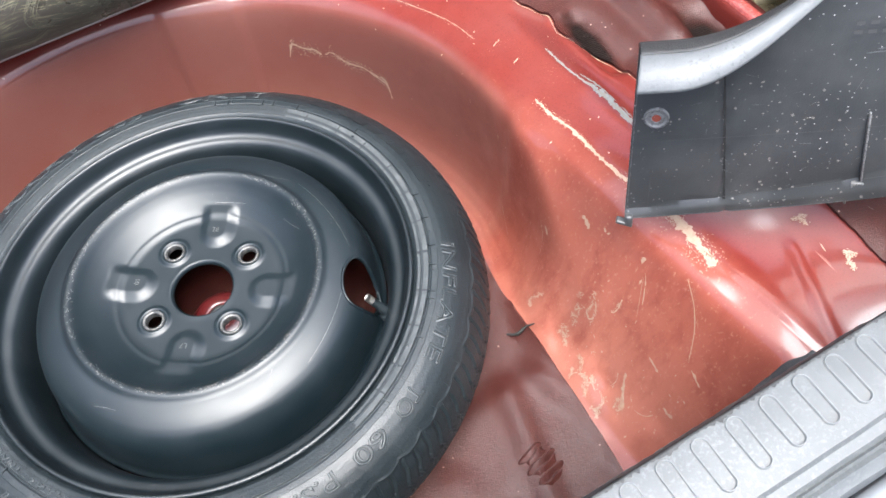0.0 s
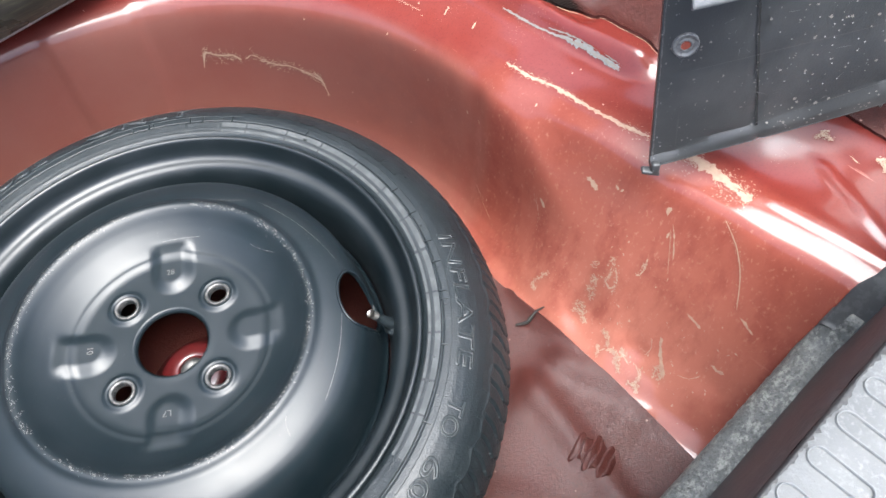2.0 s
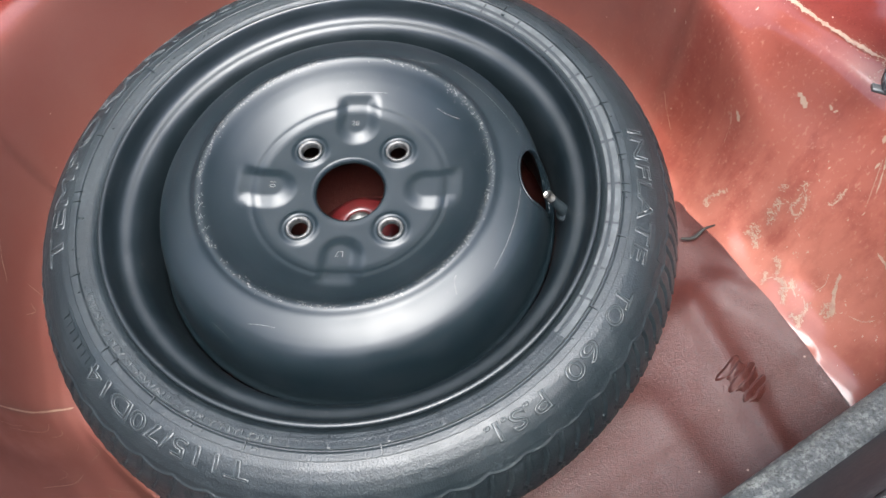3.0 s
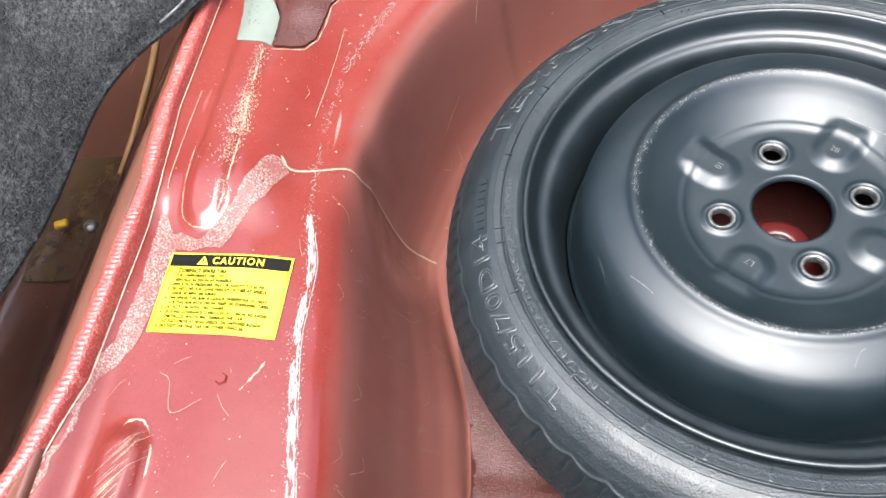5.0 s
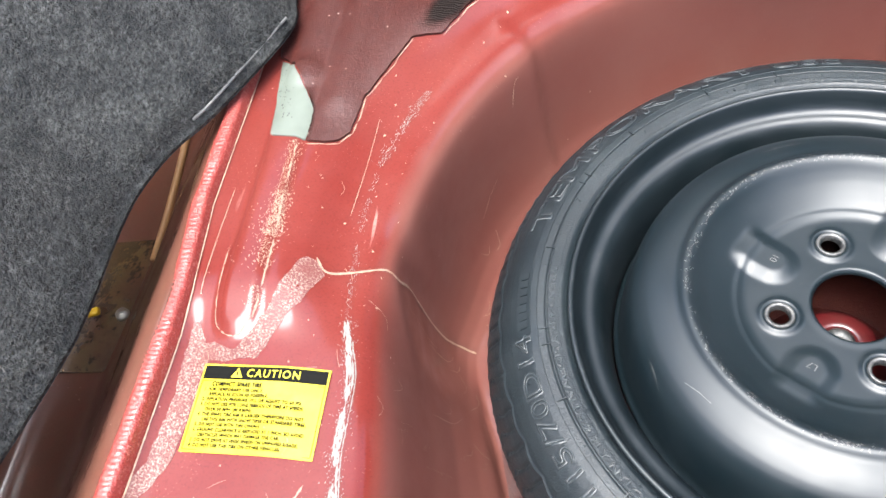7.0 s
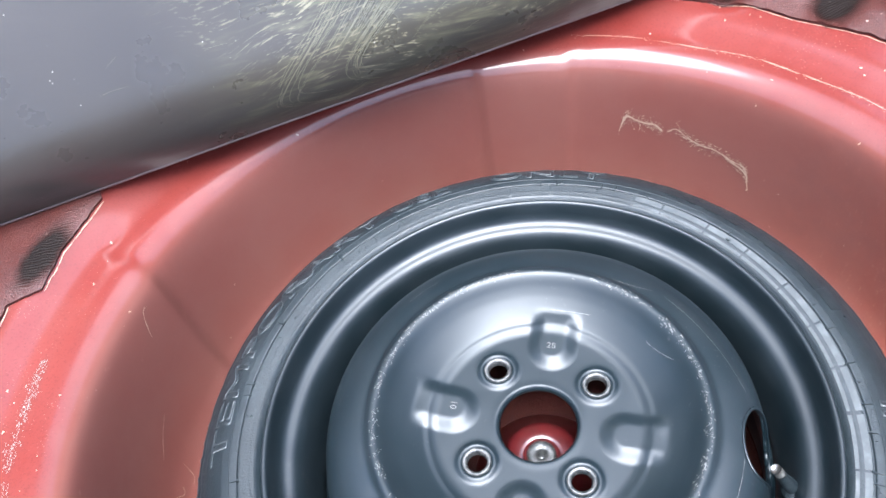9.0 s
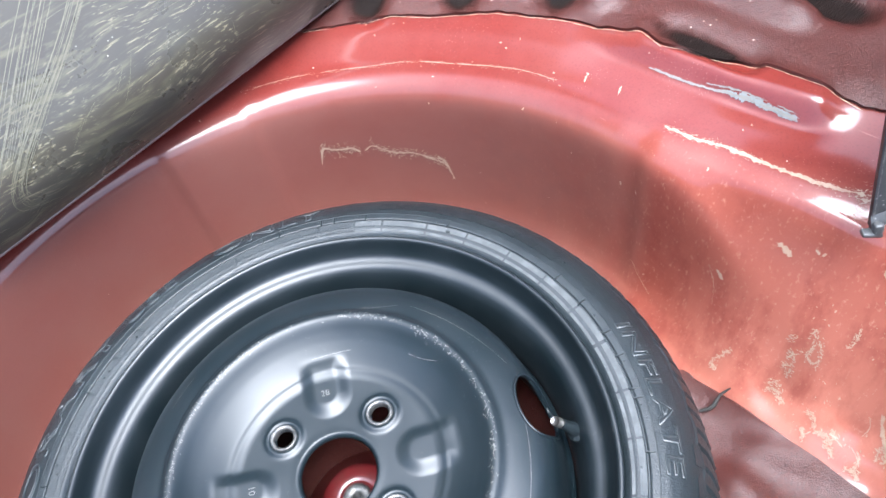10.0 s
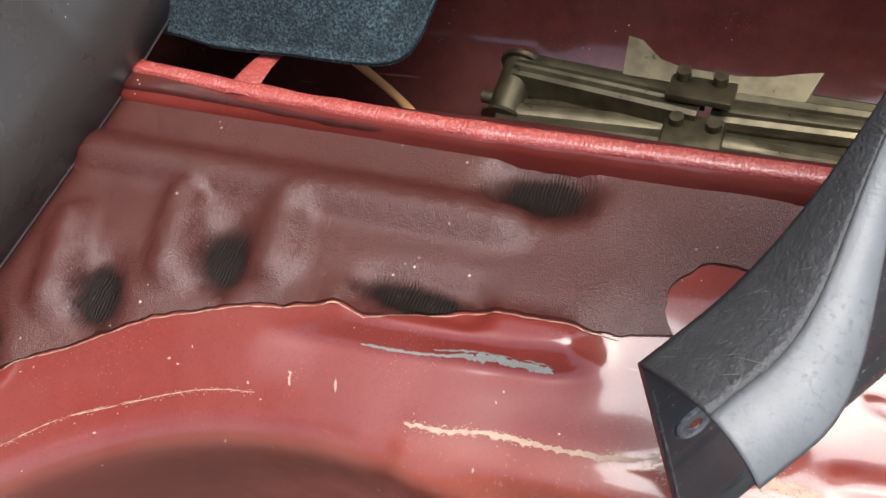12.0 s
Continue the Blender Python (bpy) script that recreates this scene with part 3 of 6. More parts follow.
def sheet(name, ring, lift, material, parent=None, label="", inner=0.008, height=None):
    """A thin sheet inside the ring, laid on the boot floor with its rim turned down."""
    from mathutils.geometry import delaunay_2d_cdt
    height = height or (lambda x, y, s: pan_point(x, y, s))
    pts = [Vector(p) for p in ring]
    xs, ys = [p[0] for p in ring], [p[1] for p in ring]
    extra = []
    for i in range(int((max(xs) - min(xs)) / inner) + 1):
        for j in range(int((max(ys) - min(ys)) / inner) + 1):
            extra.append(Vector((min(xs) + (i + 0.5 + 0.2 * (j % 2)) * inner, min(ys) + (j + 0.5) * inner)))
    v, _, f, orig, *_ = delaunay_2d_cdt(pts + extra, [], [list(range(len(pts)))], 1, 1e-5)
    used = sorted({k for face in f for k in face})
    at = {k: n for n, k in enumerate(used)}
    verts = [height(v[k][0], v[k][1], lift) for k in used]
    faces = [tuple(at[k] for k in face) for face in f]
    count = {}
    for face in faces:
        for a, b in zip(face, face[1:] + face[:1]):
            count[(a, b)] = 1
    rim = [(a, b) for a, b in count if (b, a) not in count]
    low = {}
    for a, b in rim:
        for k in (a, b):
            if k not in low:
                low[k] = len(verts)
                p = v[used[k]]
                verts += [height(p[0], p[1], lift), height(p[0], p[1], -0.001)]
        faces.append((low[b], low[a], low[a] + 1, low[b] + 1))
    return mesh_ob(name, verts, faces, material, parent, True, label)


def tangents(height, x, y, lift):
    """The point of a surface over (x, y), two unit directions in it and its normal."""
    e = 0.0006
    p = Vector(height(x, y, lift))
    u = (Vector(height(x + e, y, lift)) - Vector(height(x - e, y, lift))).normalized()
    w = (Vector(height(x, y + e, lift)) - Vector(height(x, y - e, lift))).normalized()
    n = u.cross(w).normalized()
    return p, u, n.cross(u), n


def flake_sheet(name, flakes, lift, material, parent=None, label="", height=None):
    """Many small flat flakes, each an irregular polygon (x, y, rx, ry, turn), laid on the surface in one mesh."""
    height = height or (lambda x, y, s: pan_point(x, y, s))
    verts, faces = [], []
    for x, y, rx, ry, turn in flakes:
        n, base = random.randint(6, 10), len(verts)
        c, s = math.cos(turn), math.sin(turn)
        p, e1, e2, _ = tangents(height, x, y, lift)
        verts.append(p)
        for k in range(n):
            a, r = 2 * math.pi * k / n, random.uniform(0.45, 1.1)
            u, w = rx * r * math.cos(a), ry * r * math.sin(a)
            verts.append(p + e1 * (c * u - s * w) + e2 * (s * u + c * w))
        faces += [(base, base + 1 + k, base + 1 + (k + 1) % n) for k in range(n)]
    return tagged(mesh_ob(name, verts, faces, material, parent, False, label), kind="stuff")


def scrape(line, width, gap, size, seed, jitter=1.0):
    """Flakes strewn along a line."""
    random.seed(seed)
    pts, out = dense(line, gap), []
    for i, (x, y) in enumerate(pts):
        q = pts[min(i + 1, len(pts) - 1)]
        p = pts[max(i - 1, 0)]
        turn = math.atan2(q[1] - p[1], q[0] - p[0])
        if noise.noise((x * 45, y * 45, seed)) < -0.22:
            continue
        o = random.gauss(0, width * 0.4)
        s = size * random.uniform(0.4, 1.3)
        out.append((x - math.sin(turn) * o, y + math.cos(turn) * o, s * 1.7, s * 0.7, turn + random.gauss(0, 0.5 * jitter)))
    return out


def ribbon(line, width, lift, height=None):
    """Verts and faces of a thin line of uneven width laid on the surface."""
    height = height or (lambda x, y, s: pan_point(x, y, s))
    pts, verts = line, []
    for i, (x, y) in enumerate(pts):
        q, p = pts[min(i + 1, len(pts) - 1)], pts[max(i - 1, 0)]
        w = width * (0.75 + 0.6 * noise.noise((x * 300, y * 300, 2.0))) * (0.3 if i in (0, len(pts) - 1) else 1)
        at, _, _, nor = tangents(height, x, y, lift)
        side = nor.cross(Vector(height(*q, lift)) - Vector(height(*p, lift))).normalized() * w / 2
        verts += [at + side, at - side]
    return verts, [(2 * i, 2 * i + 1, 2 * i + 3, 2 * i + 2) for i in range(len(pts) - 1)]


def bare_strip(name, lines, lift, material, parent, label=""):
    """Ragged strips where the paint has gone: lines of (points, width, seed)."""
    verts, faces = [], []
    for line, width, seed in lines:
        pts = dense(smooth_line(line, 0.004), 0.0004)
        base = len(verts)
        for i, (x, y) in enumerate(pts):
            q, p = pts[min(i + 3, len(pts) - 1)], pts[max(i - 3, 0)]
            d = math.hypot(q[0] - p[0], q[1] - p[1]) or 1
            nx, ny = -(q[1] - p[1]) / d, (q[0] - p[0]) / d
            s = i * 0.0004
            big = smoothstep((noise.noise((s * 70, seed, 0.5)) + 0.38) / 0.35)
            end = min(1, i / 6, (len(pts) - 1 - i) / 6)
            a = width / 2 * big * end * max(0.0, 0.55 + 0.7 * noise.noise((s * 260, seed, 3)) + 0.35 * noise.noise((s * 1700, seed, 4)))
            b = width / 2 * big * end * max(0.0, 0.55 + 0.7 * noise.noise((s * 260, seed, 7)) + 0.35 * noise.noise((s * 1700, seed, 8)))
            o = 0.18 * width * noise.noise((s * 120, seed, 11))
            verts += [pan_point(x + nx * (o + a), y + ny * (o + a), lift), pan_point(x + nx * o, y + ny * o, lift), pan_point(x + nx * (o - b), y + ny * (o - b), lift)]
        faces += [tuple(base + 3 * i + k for k in q) for i in range(len(pts) - 1) for q in ((0, 1, 4, 3), (1, 2, 5, 4))]
    return tagged(mesh_ob(name, verts, faces, material, parent, False, label), kind="stuff")


def lines_ob(name, lines, lift, material, parent, label="", height=None):
    verts, faces = [], []
    for line, width in lines:
        v, f = ribbon(line, width, lift, height)
        faces += [tuple(k + len(verts) for k in q) for q in f]
        verts += v
    return tagged(mesh_ob(name, verts, faces, material, parent, False, label), kind="stuff")


# ---- structure ----
LEFT, RIGHT, FRONT, REAR = -0.452, 0.527, 0.62, -0.362


def build_pan():
    cols = []
    n = 70
    for k in range(n):
        y = REAR + (0 - REAR) * k / n
        cols.append((y, "L"))
    for k in range(221):
        cols.append((math.pi - math.pi * k / 220, "A"))
    for k in range(n):
        y = -(0 - REAR) * (k + 1) / n
        cols.append((y, "R"))
    wall = [-1.25, -1.15, -1.08, -1.04] + list(np.linspace(-1.0, -0.62, 18)) + list(np.linspace(-0.60, -0.36, 26)) + list(np.linspace(-0.34, 0.3, 32))
    out = list(np.linspace(0.0, 1.0, 44) ** 1.25)[1:]
    verts = []
    rows = 6 + len(wall) + len(out)
    for c, kind in cols:
        if kind == "A":
            bx, by, dx, dy = 0.335 * math.cos(c), 0.335 * math.sin(c), math.cos(c), math.sin(c)
            far = min((FRONT - by) / dy if dy > 1e-6 else 9, (RIGHT - bx) / dx if dx > 1e-6 else ((LEFT - bx) / dx if dx < -1e-6 else 9))
        else:
            s = 1 if kind == "R" else -1
            hw = 0.335 + 0.12 * -c if s > 0 else 0.335 - 0.137 * -c
            bx, by, dx, dy = s * hw, c, s, 0
            far = (RIGHT - bx) if s > 0 else (bx - LEFT)
        w = edge_gap(bx, by if by > 0 else by)[1]
        reach = math.hypot(bx, by) if kind == "A" else abs(bx)
        inner = wall[0] * w
        ds = [(-reach) + (inner + reach) * k / 6 for k in range(6)] + [t * w for t in wall]
        ds += [ds[-1] + (far - ds[-1]) * t for t in out]
        for d in ds:
            x, y = bx + dx * d, by + dy * d
            verts.append((x, y, pan(x, y)))
    return verts, grid_faces(len(cols), rows, flip=True)


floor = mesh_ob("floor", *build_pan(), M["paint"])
tagged(floor, "red painted steel boot floor with a deep spare wheel well, chipped and scratched", "boot floor", kind="structure")


def extrude_profile(profile, ys, wave=0.0, seed=0.0):
    """A profile of (x, z) drawn along y with slight waves."""
    verts = []
    for y in ys:
        for x, z in profile:
            verts.append((x + wave * noise.noise((y * 6, z * 9, seed)), y, z + wave * noise.noise((y * 7, x * 9, seed + 4))))
    return verts, grid_faces(len(ys), len(profile))


def rounded(profile, step=0.012):
    return [(p[0], p[1]) for p in smooth_line(profile, step)]


ys = list(np.linspace(-0.46, 0.70, 90))
v, f = extrude_profile(rounded([(-0.4490, 0.060), (-0.4495, 0.088), (-0.453, 0.092), (-0.468, 0.085), (-0.50, 0.045), (-0.555, -0.015), (-0.60, -0.075), (-0.640, -0.10), (-0.70, -0.09), (-0.735, 0.0), (-0.75, 0.15), (-0.74, 0.55)]), ys, 0.004, 1)
wall_west = tagged(mesh_ob("wall_west", v, f, M["wing"]), "dull olive brown inner wing with a deep pocket", "inner wing", kind="structure")
random.seed(61)
POCKET = sorted([(-0.468, 0.085), (-0.50, 0.045), (-0.555, -0.015), (-0.60, -0.075)])
fl = [(random.uniform(-0.575, -0.475), random.uniform(-0.30, 0.02), random.uniform(0.0006, 0.0030), random.uniform(0.0006, 0.0016), random.uniform(0, 3.1)) for _ in range(46)]
flake_sheet("paint_chip", fl, 0.0, M["chip"], wall_west, "pale chips on the inner wing", lambda x, y, w: Vector((x, y, float(np.interp(x, [p[0] for p in POCKET], [p[1] for p in POCKET])) + 0.0045)))
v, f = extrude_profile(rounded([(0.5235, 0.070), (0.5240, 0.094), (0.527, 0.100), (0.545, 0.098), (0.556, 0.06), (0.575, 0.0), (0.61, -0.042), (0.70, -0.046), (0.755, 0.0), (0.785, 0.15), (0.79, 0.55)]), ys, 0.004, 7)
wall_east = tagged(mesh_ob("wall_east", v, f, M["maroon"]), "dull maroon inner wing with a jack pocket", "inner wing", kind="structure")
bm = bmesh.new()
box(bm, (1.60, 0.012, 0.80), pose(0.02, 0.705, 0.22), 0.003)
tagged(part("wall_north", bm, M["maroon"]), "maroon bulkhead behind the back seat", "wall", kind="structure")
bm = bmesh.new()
box(bm, (1.60, 0.42, 0.010), pose(0.02, 0.72, 0.56), 0.003)
tagged(part("ceiling", bm, M["felt"]), "dark parcel shelf over the front of the boot", "shelf", kind="structure")
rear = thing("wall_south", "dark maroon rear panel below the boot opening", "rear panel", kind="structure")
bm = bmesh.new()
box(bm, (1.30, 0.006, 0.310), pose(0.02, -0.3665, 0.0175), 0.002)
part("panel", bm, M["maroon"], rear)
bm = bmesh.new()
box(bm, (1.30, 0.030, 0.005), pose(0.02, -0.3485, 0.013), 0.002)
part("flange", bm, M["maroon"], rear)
# two unseen slabs on the right, added to cut the sky's sheen on the deck
bm = bmesh.new()
box(bm, (0.06, 0.80, 0.46), pose(0.825, 0.30, 0.72), 0.02, 2)
tagged(part("pillar", bm, M["lining"]), "unseen dull maroon slab that keeps side light off the deck", "pillar", kind="structure")
bm = bmesh.new()
box(bm, (0.30, 1.10, 0.035), pose(0.84, 0.16, 0.60), 0.012, 3)
tagged(part("side_blocker", bm, M["lining"]), "unseen dull maroon ledge that blocks low side light", "body side", kind="structure")
lid = thing("boot_lid", "red boot lid standing open over the boot", "boot lid", kind="structure")
bm = bmesh.new()
box(bm, (1.36, 0.03, 0.95), pose(0.02, 0.62, 1.06, -6, 0, 0), 0.012, 3)
part("panel", bm, M["lining"], lid)
bm = bmesh.new()
box(bm, (6000, 6000, 0.02), pose(0, 0, -0.72))
tagged(part("ground", bm, M["ground"]), "grey asphalt under the car", "ground", kind="structure")

# seam sealer along both sides
def sealer(line, width, ripple, seed):
    verts, pts = [], dense(line, 0.0010)
    across = 11
    for i, p in enumerate(pts):
        y, grow = p[1], 1 + 0.18 * noise.noise((p[1] * 30, seed, 0))
        for k in range(across):
            u = -1 + 2 * k / (across - 1)
            chev = math.sin((y * 1000 / 3.4 + 1.1 * (1 - u * u) + 0.8 * noise.noise((y * 60, seed, 3))) * 2 * math.pi)
            z = 0.0042 * math.sqrt(max(0, 1 - u * u)) * grow - 0.013 * u ** 8 + ripple * chev * (1 - u ** 4) * (0.6 + 0.8 * noise.noise((y * 90, u, seed)))
            verts.append((p[0] + u * width / 2 * grow + 0.0004 * noise.noise((y * 140, u * 3, seed)), y, p[2] + z))
    return verts, grid_faces(len(pts), across, flip=True)


v, f = sealer([(-0.4525, 0.30, 0.092), (-0.4535, 0.138, 0.092), (-0.4545, 0.03, 0.091), (-0.448, -0.043, 0.090), (-0.448, -0.10, 0.090), (-0.449, -0.19, 0.090), (-0.458, -0.24, 0.090), (-0.475, -0.29, 0.090), (-0.50, -0.345, 0.09)], 0.016, 0.0006, 1.0)
tagged(mesh_ob("trim", v, f, M["sealer"]), "rippled bead of red painted seam sealer", "seam bead", kind="structure")
v, f = sealer([(0.546, 0.40, 0.101), (0.546, 0.28, 0.101), (0.537, 0.168, 0.101), (0.533, 0.08, 0.101), (0.531, -0.022, 0.101), (0.533, -0.12, 0.101), (0.535, -0.345, 0.101)], 0.017, 0.0004, 8.0)
tagged(mesh_ob("trim", v, f, M["sealer"]), "grainy bead of red painted seam sealer on a flange", "seam bead", kind="structure")

face_line = dense([(0.546, 0.40), (0.546, 0.28), (0.537, 0.168), (0.533, 0.08), (0.531, -0.022), (0.533, -0.12), (0.535, -0.345)], 0.006)
v = []
for x, y in face_line:
    sag = 0.0008 * noise.noise((y * 40, 3, 1))
    v += [(x - 0.0070, y, 0.1020), (x - 0.0092 + sag, y, 0.1000), (min(x - 0.0100, 0.5225) + sag, y, 0.0940), (0.5202 + sag, y, 0.0870), (0.5198, y, 0.0800)]
tagged(mesh_ob("flange", v, grid_faces(len(face_line), 5, flip=True), M["paint"]), "red painted upright face of the side flange", "flange", kind="structure")
v, f = [], []
for k in range(40):
    t = k / 39
    for j in range(9):
        u = -1 + j / 4
        v.append((0.530 + 0.055 * t, 0.172 + 0.010 * u * (1.3 - 0.4 * t), 0.1015 - 0.010 * t * t + 0.003 * math.sqrt(max(0, 1 - u * u)) + 0.0006 * noise.noise((t * 30, u * 4, 2))))
tagged(mesh_ob("trim", v, grid_faces(40, 9), M["sealer"]), "short cross strap of red seam sealer", "seam bead", kind="structure")

edge = dense([(-0.4445, 0.30), (-0.4455, 0.138), (-0.4465, 0.03), (-0.440, -0.043), (-0.440, -0.10), (-0.441, -0.19), (-0.450, -0.24)], 0.003)
lines_ob("sealer_edge", [(edge, 0.0013), (smooth_line([(-0.4335, 0.045), (-0.4345, 0.0), (-0.434, -0.045)], 0.003), 0.0006)], 0.0, M["chip"], floor, "pale line along the seam bead", lambda x, y, s: Vector((x, y, pan(x, y) + 0.0012)))

# ---- damping sheets ----
ring = outline([(0.236, 0.40), (0.238, 0.30), (0.245, 0.292), (0.273, 0.264), (0.305, 0.235), (0.327, 0.200), (0.358, 0.156), (0.38, 0.102), (0.394, 0.034), (0.389, 0.014), (0.411, -0.053),
                (0.414, -0.135), *[(0.441 + 0.029 * math.cos(a), -0.184 + 0.029 * math.sin(a)) for a in np.linspace(2.3, -1.1, 16)], (0.45, -0.335), (0.521, -0.335), (0.523, 0.40)], 0.003, 0.0018, 2.0)
tagged(sheet("damping_sheet", ring, 0.0028, M["mat"]), "brown bitumen damping sheet with torn edge on the boot floor", "damping sheet", "damping sheets")
ring = outline([(-0.432, 0.184), (-0.423, 0.179), (-0.412, 0.167), (-0.396, 0.138), (-0.388, 0.119), (-0.387, 0.089), (-0.372, 0.088), (-0.364, 0.091), (-0.357, 0.100), (-0.351, 0.135), (-0.322, 0.2), (-0.299, 0.210), (-0.281, 0.24), (-0.246, 0.279), (-0.24, 0.42), (-0.445, 0.42), (-0.438, 0.25)], 0.003, 0.0010, 5.0)
tagged(sheet("damping_sheet", ring, 0.0028, M["mat"]), "brown bitumen damping sheet beside a bare pale patch", "damping sheet", "damping sheets")
ring = outline([(0.268 * math.cos(a), 0.268 * math.sin(a)) for a in np.linspace(0.0, math.pi, 60)]
               + [(-0.246, -0.09), (-0.234, -0.138), (-0.228, -0.19), (-0.220, -0.352), (0.246, -0.352), (0.251, -0.291), (0.252, -0.213), (0.256, -0.084)], 0.005, 0.0004, 6.0)


def mat_fold(x, y):
    """Low folds in the sheet beside the wheel."""
    out = smoothstep((-0.16 - y) / 0.04)
    one = 0.0075 * math.exp(-((x - 0.186 - 0.18 * (y + 0.27)) / 0.013) ** 2)
    two = 0.0060 * math.exp(-((x - 0.236 + 0.25 * (y + 0.20)) / 0.011) ** 2) * (1 - smoothstep((-0.215 - y) / 0.03))
    low = 0.0050 * math.exp(-((x - 0.118) / 0.016) ** 2) * smoothstep((-0.22 - y) / 0.03)
    return out * (one + two + low)


mat_f = tagged(sheet("damping_sheet", ring, 0.0030, M["mat"], inner=0.006, height=lambda x, y, s: pan_point(x, y, s) + Vector((0, 0, mat_fold(x, y) if s > 0 else 0.0))), "reddish brown bitumen sheet on the wheel well bottom", "damping sheet", "damping sheets")
sheet("bare_patch", outline([(-0.417, 0.096), (-0.4155, 0.094), (-0.389, 0.090), (-0.388, 0.104), (-0.389, 0.120), (-0.397, 0.138), (-0.413, 0.166), (-0.422, 0.176), (-0.429, 0.178), (-0.424, 0.14)], 0.002, 0.0005, 12.0), 0.0012, M["patch"], floor, "pale green grey bare patch", inner=0.006)
rims = [(dense([(0.245, 0.290), (0.273, 0.262), (0.304, 0.234), (0.326, 0.199), (0.356, 0.156), (0.378, 0.102), (0.392, 0.034), (0.387, 0.014), (0.409, -0.053), (0.412, -0.135)], 0.003), 0.0014),
        (dense([(-0.388, 0.087), (-0.372, 0.086), (-0.362, 0.089), (-0.355, 0.100), (-0.349, 0.135), (-0.320, 0.2), (-0.297, 0.209), (-0.279, 0.239), (-0.245, 0.277)], 0.003), 0.0019)]
rims = [([(x + 0.0012 * noise.noise((x * 90, y * 90, 2)), y + 0.0012 * noise.noise((x * 90, y * 90, 9))) for x, y in line], w) for line, w in rims]
rims = [(line[k:k + 9], w * (0.45 + 0.5 * abs(noise.noise((k * 0.37, w * 900, 1))))) for line, w in rims for k in range(0, len(line) - 2, 8) if noise.noise((k * 0.21, w * 700, 4)) > -0.28]
lines_ob("worn_edge", rims, 0.0010, M["chip"], floor, "pale worn paint along the damping sheets")
random.seed(14)
fl = []
for _ in range(46):
    y = random.uniform(0.108, 0.17)
    fl.append((-0.405 - 0.28 * (y - 0.10) + random.gauss(0, 0.004), y, random.uniform(0.0003, 0.0011), random.uniform(0.0003, 0.0006), random.uniform(0, 3)))
flake_sheet("dark_specks", fl, 0.0018, M["coarse"], floor, "dark specks on the bare patch")
# torn folds in the well's sheet: slanting pleats side by side, like a leaf
def pleats(x, y):
    """Height of the pleats over the sheet at a point."""
    dx, dy = x - 0.192, y + 0.269
    turn = radians(14)
    u, w = dx * math.cos(turn) + dy * math.sin(turn), -dx * math.sin(turn) + dy * math.cos(turn)
    u += 9 * w * w
    k = w / 0.0062
    body = smoothstep((1 - (w / 0.019) ** 2) / 0.35) * smoothstep((0.0165 - 0.25 * abs(w) + 0.003 * math.sin(3 * k) - abs(u)) / 0.004)
    saw = (k + 0.25 * noise.noise((x * 90, y * 90, 4))) % 1.0
    return 0.0030 * body * (saw ** 0.7 if saw < 0.85 else (1 - saw) / 0.15)


verts = [Vector((0.165 + 0.054 * i / 90, -0.297 + 0.056 * j / 90, 0)) for i in range(91) for j in range(91)]
for p in verts:
    h = pleats(p.x, p.y)
    p.z = pan(p.x, p.y) + (mat_fold(p.x, p.y) + 0.0025 + h if h > 0.0003 else 0.0)
faces = grid_faces(91, 91, flip=True)
mesh_ob("torn_folds", verts, faces, M["mat"], mat_f)

# ---- chips and scratches of the paint ----
EDGE_L = [(-0.331, -0.056), (-0.327, -0.075), (-0.321, -0.100), (-0.320, -0.15), (-0.314, -0.187), (-0.307, -0.225), (-0.300, -0.262), (-0.292, -0.31)]
EDGE_F = [(-0.3047, 0.1553), (-0.3219, 0.1140), (-0.3329, 0.0777), (-0.3374, 0.0222), (-0.3356, -0.0184), (-0.3314, -0.0556)]
bare_strip("bare_line", [(EDGE_L, 0.0048, 1.0), ([(x + 0.0018, y) for x, y in EDGE_L], 0.0024, 6.0), ([(x - 0.0018, y) for x, y in EDGE_L], 0.0022, 7.0), ([(x + 0.0034, y) for x, y in EDGE_L], 0.0012, 9.0)], 0.0004, M["primer"], floor, "long bare white line along the edge")
chips_l = scrape(EDGE_L, 0.0075, 0.00025, 0.00040, 3) + scrape(EDGE_F, 0.0035, 0.0005, 0.0004, 4) + scrape(EDGE_F[:3], 0.005, 0.0004, 0.0005, 14)
flake_sheet("fine_chips", chips_l, 0.0004, M["primer"], floor, "fine pale chips along the edge")
halo = [(-0.436, -0.066), (-0.431, -0.062), (-0.424, -0.078), (-0.402, -0.082), (-0.386, -0.058), (-0.374, -0.022), (-0.366, -0.012), (-0.356, -0.014), (-0.353, -0.024), (-0.366, -0.05), (-0.385, -0.088),
        (-0.418, -0.092), (-0.420, -0.152), (-0.425, -0.166), (-0.437, -0.186), (-0.441, -0.215), (-0.448, -0.26), (-0.455, -0.26), (-0.451, -0.215), (-0.449, -0.19), (-0.436, -0.16), (-0.434, -0.12)]
sheet("glue_residue", outline(halo, 0.003, 0.0022, 21.0), 0.0003, M["grit"], floor, "gritty pale glue residue", inner=0.008)
